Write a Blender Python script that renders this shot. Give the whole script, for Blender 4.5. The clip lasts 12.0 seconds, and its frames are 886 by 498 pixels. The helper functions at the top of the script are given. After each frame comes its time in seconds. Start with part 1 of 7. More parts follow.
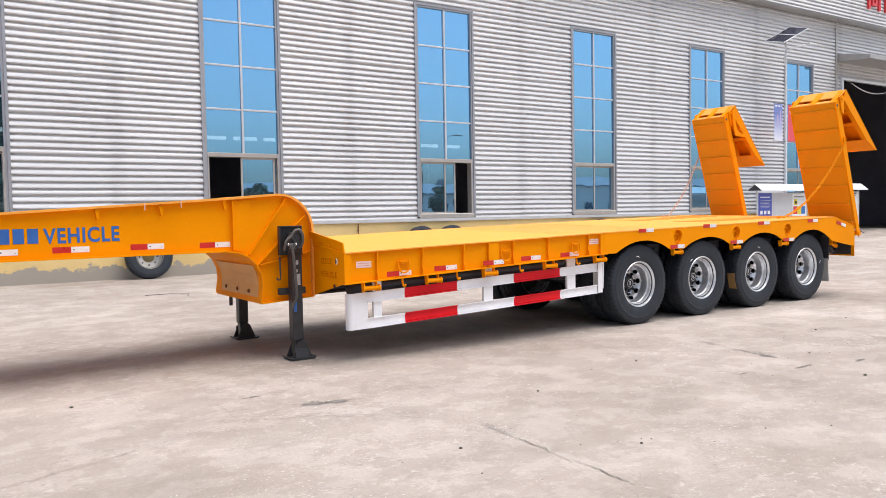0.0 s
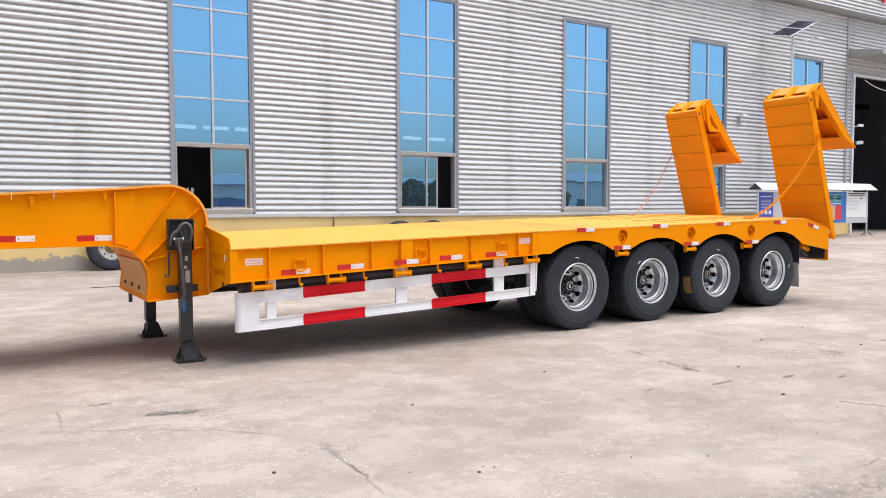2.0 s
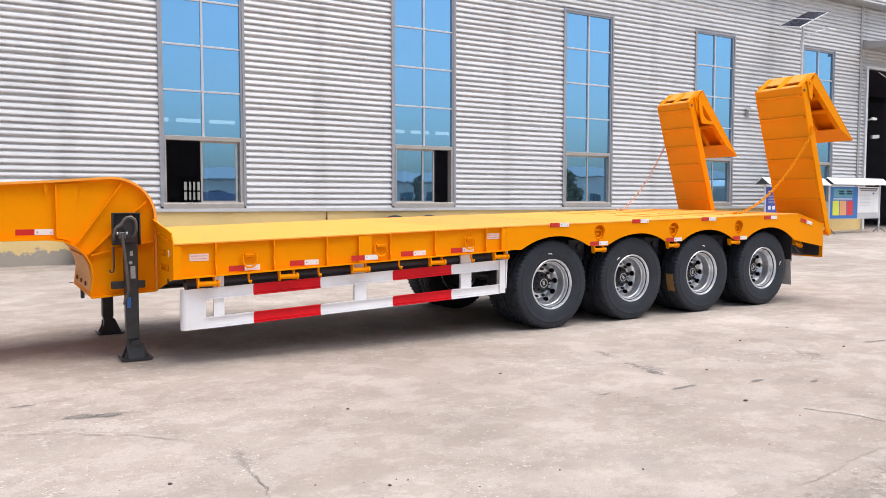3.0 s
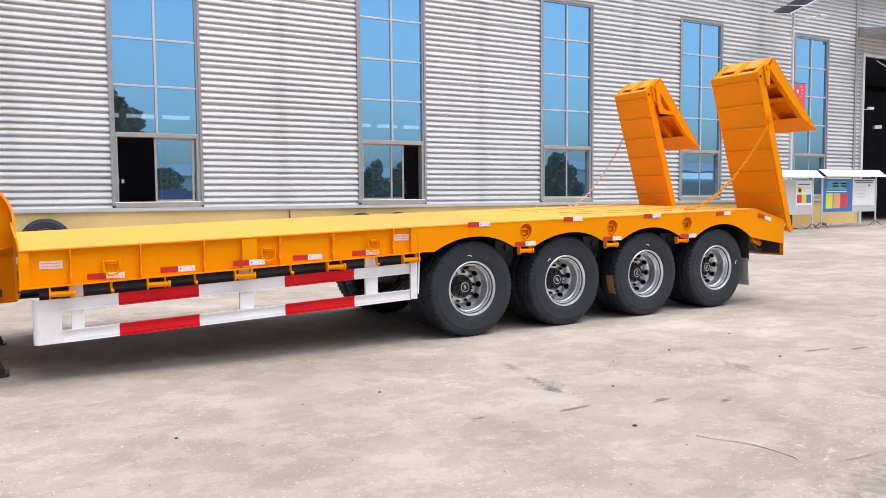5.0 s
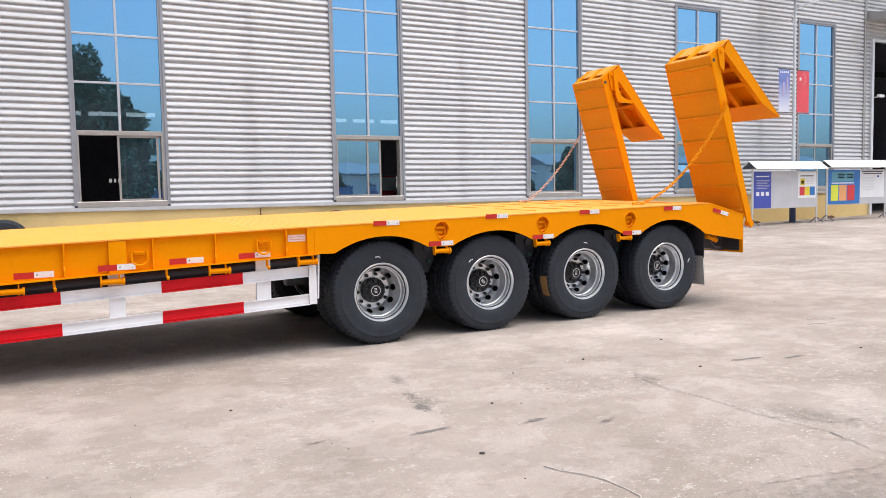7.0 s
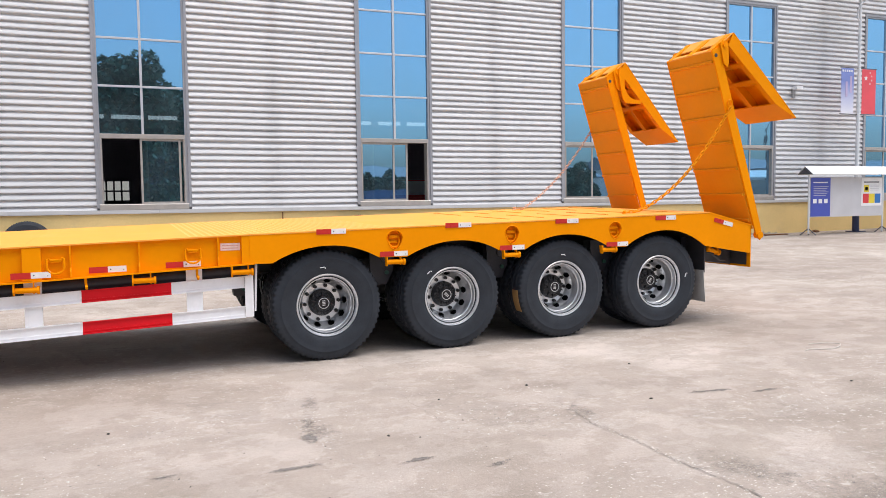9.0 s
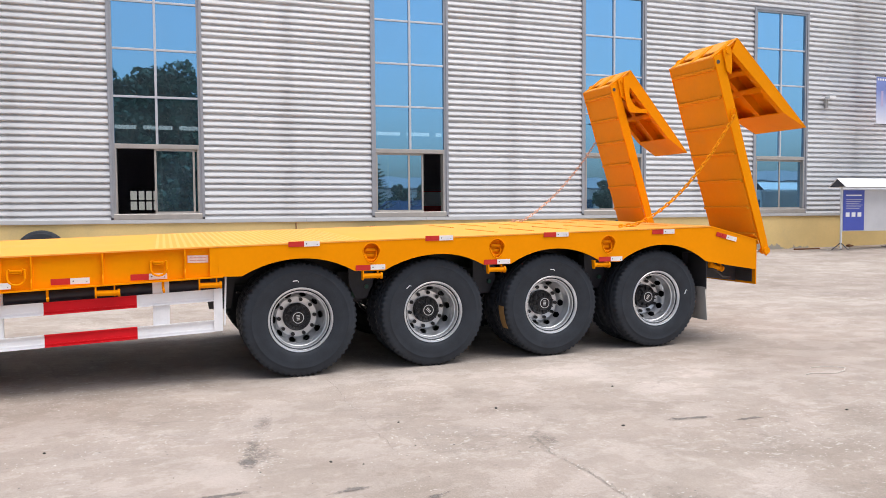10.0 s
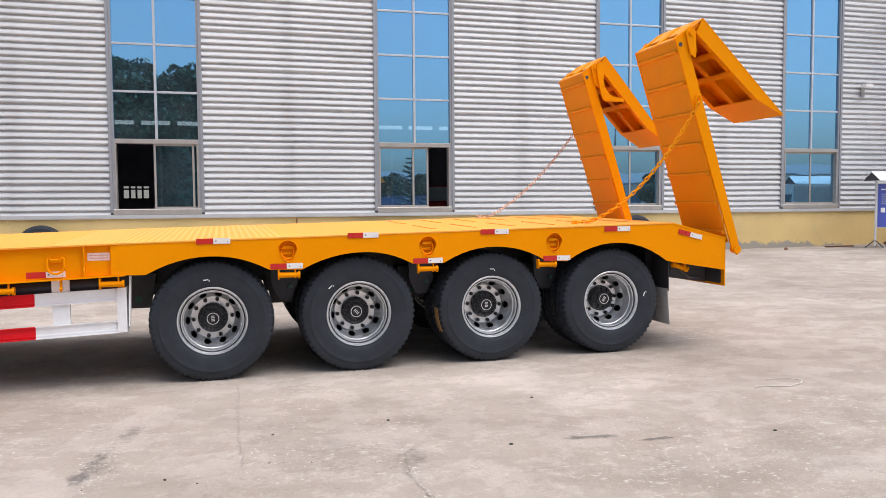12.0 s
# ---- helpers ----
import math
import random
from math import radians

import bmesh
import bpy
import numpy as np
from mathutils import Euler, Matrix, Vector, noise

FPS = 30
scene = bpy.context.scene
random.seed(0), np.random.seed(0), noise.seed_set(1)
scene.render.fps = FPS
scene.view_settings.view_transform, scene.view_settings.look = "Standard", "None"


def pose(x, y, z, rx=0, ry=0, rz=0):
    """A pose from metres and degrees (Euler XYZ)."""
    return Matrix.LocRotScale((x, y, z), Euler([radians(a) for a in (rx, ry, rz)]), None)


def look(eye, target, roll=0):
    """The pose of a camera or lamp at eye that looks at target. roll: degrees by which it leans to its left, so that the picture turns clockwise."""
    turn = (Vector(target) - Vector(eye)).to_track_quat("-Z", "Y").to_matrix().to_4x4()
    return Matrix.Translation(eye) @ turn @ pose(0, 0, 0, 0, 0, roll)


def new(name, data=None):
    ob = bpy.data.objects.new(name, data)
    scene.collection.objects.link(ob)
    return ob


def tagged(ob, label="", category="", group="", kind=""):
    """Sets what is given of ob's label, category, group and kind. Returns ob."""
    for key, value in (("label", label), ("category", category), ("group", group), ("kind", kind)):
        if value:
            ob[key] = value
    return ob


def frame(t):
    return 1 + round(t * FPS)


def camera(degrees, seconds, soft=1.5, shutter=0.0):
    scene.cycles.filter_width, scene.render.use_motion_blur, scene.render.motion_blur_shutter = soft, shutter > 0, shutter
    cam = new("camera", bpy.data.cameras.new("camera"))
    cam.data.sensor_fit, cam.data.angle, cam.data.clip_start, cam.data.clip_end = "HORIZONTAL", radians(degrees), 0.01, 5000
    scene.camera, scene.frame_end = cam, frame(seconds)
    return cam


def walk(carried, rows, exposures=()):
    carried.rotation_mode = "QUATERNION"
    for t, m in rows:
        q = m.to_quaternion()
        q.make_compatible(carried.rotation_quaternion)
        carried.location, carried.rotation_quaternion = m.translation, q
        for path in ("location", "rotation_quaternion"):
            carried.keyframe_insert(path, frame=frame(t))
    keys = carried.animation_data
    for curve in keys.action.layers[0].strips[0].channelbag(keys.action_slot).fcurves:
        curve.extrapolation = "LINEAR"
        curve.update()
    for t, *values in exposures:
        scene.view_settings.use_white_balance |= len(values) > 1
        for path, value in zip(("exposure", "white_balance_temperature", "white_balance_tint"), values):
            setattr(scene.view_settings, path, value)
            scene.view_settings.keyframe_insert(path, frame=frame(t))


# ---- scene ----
EXPOSURE = 0.38
cam = camera(59.7, 12.0, 0.8)
PATH = [
    (0, (0.174, 0.287, 1.506), (1.266, 1.96, 1.411), -1.0),
    (0.5, (0.51, 0.202, 1.5), (1.589, 1.882, 1.4), -0.8),
    (1, (0.832, 0.141, 1.519), (1.9, 1.828, 1.416), -0.6),
    (1.5, (1.164, 0.148, 1.508), (2.219, 1.844, 1.404), -0.3),
    (2, (1.482, 0.129, 1.507), (2.522, 1.834, 1.398), -0.1),
    (2.5, (1.824, 0.064, 1.514), (2.846, 1.78, 1.399), -0.1),
    (3, (2.144, 0.112, 1.495), (3.145, 1.839, 1.373), 0.0),
    (5, (3.442, 0.162, 1.52), (4.415, 1.904, 1.386), -0.5),
    (5.5, (3.796, 0.119, 1.516), (4.765, 1.863, 1.382), -0.7),
    (6, (4.113, 0.101, 1.513), (5.072, 1.851, 1.377), -1.0),
    (6.5, (4.471, 0.142, 1.507), (5.41, 1.902, 1.367), -1.2),
    (7, (4.796, 0.123, 1.511), (5.709, 1.896, 1.367), -1.1),
    (9, (6.107, 0.145, 1.526), (6.848, 1.998, 1.394), -0.7),
    (9.5, (6.409, 0.158, 1.518), (7.102, 2.03, 1.399), -0.6),
    (10, (6.729, 0.22, 1.531), (7.379, 2.108, 1.428), -0.4),
    (10.5, (7.049, 0.213, 1.524), (7.662, 2.114, 1.427), -0.3),
    (11, (7.373, 0.205, 1.535), (7.954, 2.116, 1.437), -0.3),
    (11.5, (7.691, 0.279, 1.519), (8.242, 2.198, 1.411), -0.4),
    (12, (7.99, 0.322, 1.526), (8.508, 2.25, 1.411), -0.4),
]
walk(cam, [(t, look(eye, target, roll)) for t, eye, target, roll in PATH], [(t, EXPOSURE + d) for t, d in ((0.0, 0.13), (2.5, 0.135), (5.5, 0.13), (7.0, 0.10), (9.5, 0.045), (12.0, -0.03))])

# ---- sky and sun: bright, hazy overcast ----
SUN_ELEVATION, SUN_AZIMUTH = 72.0, 126.0       # degrees; azimuth from +y towards +x
world = bpy.data.worlds.new("sky")
scene.world = world
world.use_nodes = True
wn, wl = world.node_tree.nodes, world.node_tree.links
sky = wn.new("ShaderNodeTexSky")
sky.sky_type, sky.sun_disc = "NISHITA", False
sky.sun_elevation, sky.sun_rotation = radians(SUN_ELEVATION), radians(SUN_AZIMUTH)
sky.air_density, sky.dust_density, sky.ozone_density = 1.0, 4.0, 1.0
haze = wn.new("ShaderNodeHueSaturation")
haze.inputs["Saturation"].default_value = 0.70
wl.new(sky.outputs[0], haze.inputs["Color"])
wl.new(haze.outputs[0], wn["Background"].inputs["Color"])
wn["Background"].inputs["Strength"].default_value = 0.15
sun = new("sun", bpy.data.lights.new("sun", "SUN"))
sun.data.energy, sun.data.angle, sun.data.color = 2.0, radians(60), (1.0, 0.985, 0.98)
a, e = radians(SUN_AZIMUTH), radians(SUN_ELEVATION)
sun.matrix_world = look((40 * math.sin(a) * math.cos(e), 40 * math.cos(a) * math.cos(e), 40 * math.sin(e)), (0, 0, 0))


# ---- materials ----
def mat(name, colour, rough=0.5, metal=0.0, vary=0.12, scale=3.0, fine=60.0, bump=0.1, dirt=None, dirt_amount=0.0, coat=0.0, spec=0.5, stretch=(1, 1, 1)):
    """A surface with broad and fine variation of colour, gloss and relief, and patches of dirt."""
    m = bpy.data.materials.new(name)
    m.use_nodes = True
    n, l = m.node_tree.nodes, m.node_tree.links
    b = n["Principled BSDF"]
    co = n.new("ShaderNodeTexCoord")
    mp = n.new("ShaderNodeMapping")
    mp.inputs["Scale"].default_value = stretch
    l.new(co.outputs["Object"], mp.inputs[0])
    big, small = n.new("ShaderNodeTexNoise"), n.new("ShaderNodeTexNoise")
    big.inputs["Scale"].default_value, big.inputs["Detail"].default_value = scale, 5
    small.inputs["Scale"].default_value, small.inputs["Detail"].default_value = fine, 3
    l.new(mp.outputs[0], big.inputs["Vector"])
    l.new(mp.outputs[0], small.inputs["Vector"])
    add = n.new("ShaderNodeMath")
    add.operation = "MULTIPLY_ADD"
    add.inputs[1].default_value = 0.35
    l.new(small.outputs[0], add.inputs[0])
    l.new(big.outputs[0], add.inputs[2])
    ramp = n.new("ShaderNodeValToRGB")
    lo, hi = [c * (1 - vary) for c in colour], [min(1, c * (1 + vary)) for c in colour]
    ramp.color_ramp.elements[0].position, ramp.color_ramp.elements[0].color = 0.42, (*lo, 1)
    ramp.color_ramp.elements[1].position, ramp.color_ramp.elements[1].color = 0.92, (*hi, 1)
    l.new(add.outputs[0], ramp.inputs[0])
    out = ramp.outputs[0]
    if dirt:
        dn, dr, mx = n.new("ShaderNodeTexNoise"), n.new("ShaderNodeValToRGB"), n.new("ShaderNodeMix")
        dn.inputs["Scale"].default_value, dn.inputs["Detail"].default_value = scale * 1.7, 8
        dn.inputs["Roughness"].default_value = 0.7
        l.new(mp.outputs[0], dn.inputs["Vector"])
        dr.color_ramp.elements[0].position, dr.color_ramp.elements[1].position = 0.52, 0.75
        dr.color_ramp.elements[0].color, dr.color_ramp.elements[1].color = (0, 0, 0, 1), (dirt_amount,) * 3 + (1,)
        l.new(dn.outputs[0], dr.inputs[0])
        mx.data_type = "RGBA"
        l.new(dr.outputs[0], mx.inputs[0])
        l.new(out, mx.inputs[6])
        mx.inputs[7].default_value = (*dirt, 1)
        out = mx.outputs[2]
    l.new(out, b.inputs["Base Color"])
    rr = n.new("ShaderNodeMapRange")
    rr.inputs[3].default_value, rr.inputs[4].default_value = max(0.03, rough - 0.1), min(1, rough + 0.12)
    l.new(big.outputs[0], rr.inputs[0])
    l.new(rr.outputs[0], b.inputs["Roughness"])
    b.inputs["Metallic"].default_value = metal
    b.inputs["Coat Weight"].default_value = coat
    b.inputs["Coat Roughness"].default_value = 0.2
    b.inputs["Specular IOR Level"].default_value = spec
    if bump:
        bp = n.new("ShaderNodeBump")
        bp.inputs["Strength"].default_value, bp.inputs["Distance"].default_value = bump, 0.01
        l.new(add.outputs[0], bp.inputs["Height"])
        l.new(bp.outputs[0], b.inputs["Normal"])
    return m


PAINT = mat("orange_paint", (0.90, 0.296, 0.0005), 0.45, 0, 0.05, 1.3, 30, 0.02, (0.66, 0.20, 0.002), 0.10, spec=0.05)
# Duller copy of the orange paint; holds the weaker light on ramp faces.
RAMP = mat("dimmed_ramp_paint", (0.76, 0.292, 0.010), 0.5, 0, 0.06, 1.6, 30, 0.03, (0.62, 0.30, 0.05), 0.25, spec=0.12)
# Orange paint lightened and yellowed to hold the sky light on upward faces.
LIT_PAINT = mat("lit_deck_paint", (0.92, 0.375, 0.05), 0.58, 0, 0.05, 1.3, 30, 0.02, (0.86, 0.48, 0.14), 0.3, spec=0.35)
# Worn bars: the deck's light-carrying tone, one step paler.
GRIP = mat("lit_worn_grip_paint", (0.94, 0.44, 0.10), 0.5, 0, 0.05, 1.3, 30, 0.02, (0.9, 0.55, 0.2), 0.3, spec=0.35)
WHITE = mat("white_paint", (0.92, 0.915, 0.93), 0.42, 0, 0.04, 3, 50, 0.05, (0.55, 0.53, 0.50), 0.2)
RED = mat("red_paint", (0.74, 0.011, 0.020), 0.45, 0, 0.06, 4, 50, 0.03, spec=0.2)
RUBBER = mat("tyre_rubber", (0.024, 0.029, 0.038), 0.6, 0, 0.25, 7, 90, 0.10, (0.046, 0.049, 0.054), 0.30, spec=0.35)
STEEL_WHEEL = mat("silver_wheel_paint", (0.78, 0.79, 0.81), 0.33, 0.8, 0.06, 9, 90, 0.02, (0.30, 0.29, 0.28), 0.10)
# Black lifted above its true tone to lighten the shaded underframe.
BLACK = mat("lifted_black_paint", (0.055, 0.051, 0.058), 0.45, 0, 0.3, 5, 60, 0.1, (0.07, 0.065, 0.06), 0.3)
BLUE_LETTER = mat("blue_lettering_paint", (0.03, 0.13, 0.42), 0.45, 0, 0.08, 8, 60, 0.02)
REFLECT_RED = mat("red_reflective_film", (0.55, 0.02, 0.015), 0.3, 0, 0.08, 20, 200, 0.05)
REFLECT_WHITE = mat("white_reflective_film", (0.82, 0.78, 0.76), 0.3, 0, 0.06, 20, 200, 0.05)
DARK_MARK = mat("dark_print", (0.10, 0.09, 0.10), 0.5, 0, 0.1, 20, 100, 0.0)
SIDING = mat("galvanised_siding", (0.662, 0.666, 0.676), 0.45, 0.10, 0.08, 0.6, 14, 0.03, (0.36, 0.35, 0.37), 0.30, stretch=(0.35, 1, 1.2))


def darken_seams(m):
    """Darker vertical runs where the sheets of a bay meet."""
    n, l = m.node_tree.nodes, m.node_tree.links
    b = n["Principled BSDF"]
    old = b.inputs["Base Color"].links[0].from_socket
    co, sp, ad, pp, mr, no, mp = [n.new("ShaderNode" + k) for k in ("TexCoord", "SeparateXYZ", "Math", "Math", "MapRange", "TexNoise", "Mapping")]
    l.new(co.outputs["Object"], sp.inputs[0])
    l.new(co.outputs["Object"], mp.inputs[0])
    mp.inputs["Scale"].default_value = (3.0, 1.0, 0.8)
    l.new(mp.outputs[0], no.inputs["Vector"])
    no.inputs["Scale"].default_value, no.inputs["Detail"].default_value = 1.6, 6
    ad.operation, pp.operation = "ADD", "PINGPONG"
    ad.inputs[1].default_value, pp.inputs[1].default_value = 11.5, 2.85
    l.new(sp.outputs[0], ad.inputs[0])
    l.new(ad.outputs[0], pp.inputs[0])
    mr.inputs[1].default_value, mr.inputs[2].default_value = 0.0, 0.30
    mr.inputs[3].default_value, mr.inputs[4].default_value = 0.34, 0.0
    mr.interpolation_type = "SMOOTHSTEP"
    l.new(pp.outputs[0], mr.inputs[0])
    mu, mx = n.new("ShaderNodeMath"), n.new("ShaderNodeMix")
    mu.operation, mx.data_type = "MULTIPLY", "RGBA"
    l.new(mr.outputs[0], mu.inputs[0])
    l.new(no.outputs[0], mu.inputs[1])
    l.new(mu.outputs[0], mx.inputs[0])
    l.new(old, mx.inputs[6])
    mx.inputs[7].default_value = (0.26, 0.25, 0.26, 1)
    l.new(mx.outputs[2], b.inputs["Base Color"])


darken_seams(SIDING)
TRIM = mat("aluminium_trim", (0.42, 0.41, 0.40), 0.42, 0.3, 0.08, 3, 60, 0.04)
BAR = mat("bright_aluminium_bar", (0.62, 0.63, 0.67), 0.36, 0.35, 0.06, 5, 60, 0.04)
FRAME = mat("grey_frame_aluminium", (0.36, 0.37, 0.40), 0.42, 0.3, 0.08, 4, 60, 0.04)
SASH = mat("window_aluminium", (0.44, 0.41, 0.38), 0.42, 0.3, 0.08, 4, 60, 0.04, (0.25, 0.23, 0.21), 0.3)
INSIDE = mat("dark_hall_lining", (0.27, 0.255, 0.31), 0.8, 0, 0.2, 0.6, 10, 0.0)
HALL_FLOOR = mat("hall_concrete", (0.21, 0.20, 0.21), 0.6, 0, 0.2, 0.8, 20, 0.1)
POLE = mat("pale_pole_paint", (0.76, 0.78, 0.80), 0.4, 0.2, 0.06, 3, 50, 0.03)
SOLAR = mat("solar_cells", (0.02, 0.025, 0.05), 0.15, 0, 0.2, 6, 60, 0.0)
BOARD_GREY = mat("grey_board_sheet", (0.60, 0.60, 0.62), 0.5, 0.1, 0.08, 2, 40, 0.03)
BOARD_BLUE = mat("blue_poster", (0.06, 0.09, 0.44), 0.35, 0, 0.08, 3, 60, 0.0)
POSTER_BLUE = mat("mid_blue_poster", (0.03, 0.18, 0.52), 0.35, 0, 0.08, 3, 60, 0.0)
POSTER_WHITE = mat("white_poster", (0.88, 0.88, 0.88), 0.35, 0, 0.04, 3, 60, 0.0)
POSTER_RED = mat("poster_red", (0.70, 0.045, 0.055), 0.35, 0, 0.04, 3, 60, 0.0)
POSTER_LIME = mat("poster_lime", (0.74, 0.78, 0.06), 0.35, 0, 0.04, 3, 60, 0.0)
POSTER_YELLOW = mat("poster_yellow", (0.85, 0.68, 0.05), 0.35, 0, 0.04, 3, 60, 0.0)
POSTER_ORANGE = mat("poster_orange", (0.86, 0.40, 0.16), 0.35, 0, 0.04, 3, 60, 0.0)
POSTER_TEAL = mat("poster_teal", (0.12, 0.36, 0.46), 0.35, 0, 0.04, 3, 60, 0.0)
BANNER_RED = mat("red_banner_cloth", (0.76, 0.095, 0.12), 0.7, 0, 0.08, 3, 90, 0.1)
BANNER_BLUE = mat("blue_banner_cloth", (0.20, 0.26, 0.58), 0.7, 0, 0.1, 3, 90, 0.1)


def fade_to_white(m, z0, z1):
    """A print that fades from its colour to white towards the lower edge."""
    n, l = m.node_tree.nodes, m.node_tree.links
    b = n["Principled BSDF"]
    old = b.inputs["Base Color"].links[0].from_socket
    co, sp, mr, mx = [n.new("ShaderNode" + k) for k in ("TexCoord", "SeparateXYZ", "MapRange", "Mix")]
    l.new(co.outputs["Object"], sp.inputs[0])
    l.new(sp.outputs[2], mr.inputs[0])
    mr.inputs[1].default_value, mr.inputs[2].default_value = z0, z1
    mr.inputs[3].default_value, mr.inputs[4].default_value = 0.92, 0.0
    mx.data_type = "RGBA"
    l.new(mr.outputs[0], mx.inputs[0])
    l.new(old, mx.inputs[6])
    mx.inputs[7].default_value = (0.80, 0.81, 0.88, 1)
    l.new(mx.outputs[2], b.inputs["Base Color"])


fade_to_white(BANNER_BLUE, 3.65, 4.55)
LEAF = mat("tree_leaves", (0.052, 0.10, 0.058), 0.6, 0, 0.4, 2, 20, 0.0)
BARK = mat("tree_bark", (0.12, 0.09, 0.06), 0.85, 0, 0.3, 4, 40, 0.3)
ROOF_SHEET = mat("grey_roof_sheet", (0.17, 0.18, 0.20), 0.6, 0.1, 0.15, 0.5, 10, 0.0)
BLUE_SHEET = mat("blue_steel_sheet", (0.07, 0.12, 0.24), 0.5, 0.1, 0.1, 0.5, 10, 0.0)
PALE_WALL = mat("pale_render", (0.60, 0.58, 0.55), 0.8, 0, 0.1, 0.5, 10, 0.0)
STONE = mat("grey_stone", (0.25, 0.23, 0.21), 0.9, 0, 0.25, 20, 90, 0.2)
DARK_STONE = mat("dark_stone", (0.06, 0.055, 0.05), 0.9, 0, 0.25, 20, 90, 0.2)
RUST = mat("rusty_steel", (0.20, 0.085, 0.035), 0.75, 0.2, 0.3, 14, 90, 0.3)
CARTON = mat("brown_carton", (0.36, 0.20, 0.07), 0.8, 0, 0.15, 9, 60, 0.1)


def glass_material():
    """Blue-coated window glass: a strong blue-tinted mirror that lets a little light through."""
    m = bpy.data.materials.new("blue_coated_glass")
    m.use_nodes = True
    n, l = m.node_tree.nodes, m.node_tree.links
    n.remove(n["Principled BSDF"])
    gl, tr, mx = n.new("ShaderNodeBsdfGlossy"), n.new("ShaderNodeBsdfTransparent"), n.new("ShaderNodeMixShader")
    gl.inputs["Color"].default_value, gl.inputs["Roughness"].default_value = (0.285, 0.62, 0.96, 1), 0.015
    tr.inputs["Color"].default_value = (0.75, 0.9, 1.0, 1)
    mx.inputs[0].default_value = 0.17
    df, dm = n.new("ShaderNodeBsdfDiffuse"), n.new("ShaderNodeMixShader")
    df.inputs["Color"].default_value = (0.30, 0.41, 0.47, 1)
    co, no, bp = n.new("ShaderNodeTexCoord"), n.new("ShaderNodeTexNoise"), n.new("ShaderNodeBump")
    no.inputs["Scale"].default_value = 1.4
    bp.inputs["Strength"].default_value, bp.inputs["Distance"].default_value = 0.06, 0.02
    l.new(co.outputs["Object"], no.inputs["Vector"])
    l.new(no.outputs[0], bp.inputs["Height"])
    l.new(bp.outputs[0], gl.inputs["Normal"])
    l.new(gl.outputs[0], mx.inputs[1])
    l.new(tr.outputs[0], mx.inputs[2])
    # a thin blue-grey diffuse film in patches
    dn, dr = n.new("ShaderNodeTexNoise"), n.new("ShaderNodeMapRange")
    dn.inputs["Scale"].default_value, dn.inputs["Detail"].default_value = 1.1, 6
    l.new(co.outputs["Object"], dn.inputs["Vector"])
    dr.inputs[1].default_value, dr.inputs[2].default_value = 0.35, 0.75
    dr.inputs[3].default_value, dr.inputs[4].default_value = 0.045, 0.12
    l.new(dn.outputs[0], dr.inputs[0])
    l.new(dr.outputs[0], dm.inputs[0])
    l.new(mx.outputs[0], dm.inputs[1])
    l.new(df.outputs[0], dm.inputs[2])
    l.new(dm.outputs[0], n["Material Output"].inputs[0])
    return m


GLASS = glass_material()


def clear_material(name, tint):
    """Glass without a coating: the inner faces of a pane, or one added to dim a window."""
    m = bpy.data.materials.new(name)
    m.use_nodes = True
    n, l = m.node_tree.nodes, m.node_tree.links
    n.remove(n["Principled BSDF"])
    tr = n.new("ShaderNodeBsdfTransparent")
    tr.inputs["Color"].default_value = (*tint, 1)
    l.new(tr.outputs[0], n["Material Output"].inputs[0])
    return m


CLEAR, DIMMING_GLASS = clear_material("clear_glass", (0.86, 0.93, 0.92)), clear_material("dimming_glass", (0.42, 0.42, 0.40))


def sky_material():
    """The bright overcast sky behind the hall."""
    m = bpy.data.materials.new("white_sky")
    m.use_nodes = True
    b = m.node_tree.nodes["Principled BSDF"]
    b.inputs["Base Color"].default_value = (0.5, 0.5, 0.5, 1)
    b.inputs["Emission Color"].default_value = (0.93, 0.97, 1.0, 1)
    b.inputs["Emission Strength"].default_value = 1.1
    return m


BACK_SKY = sky_material()


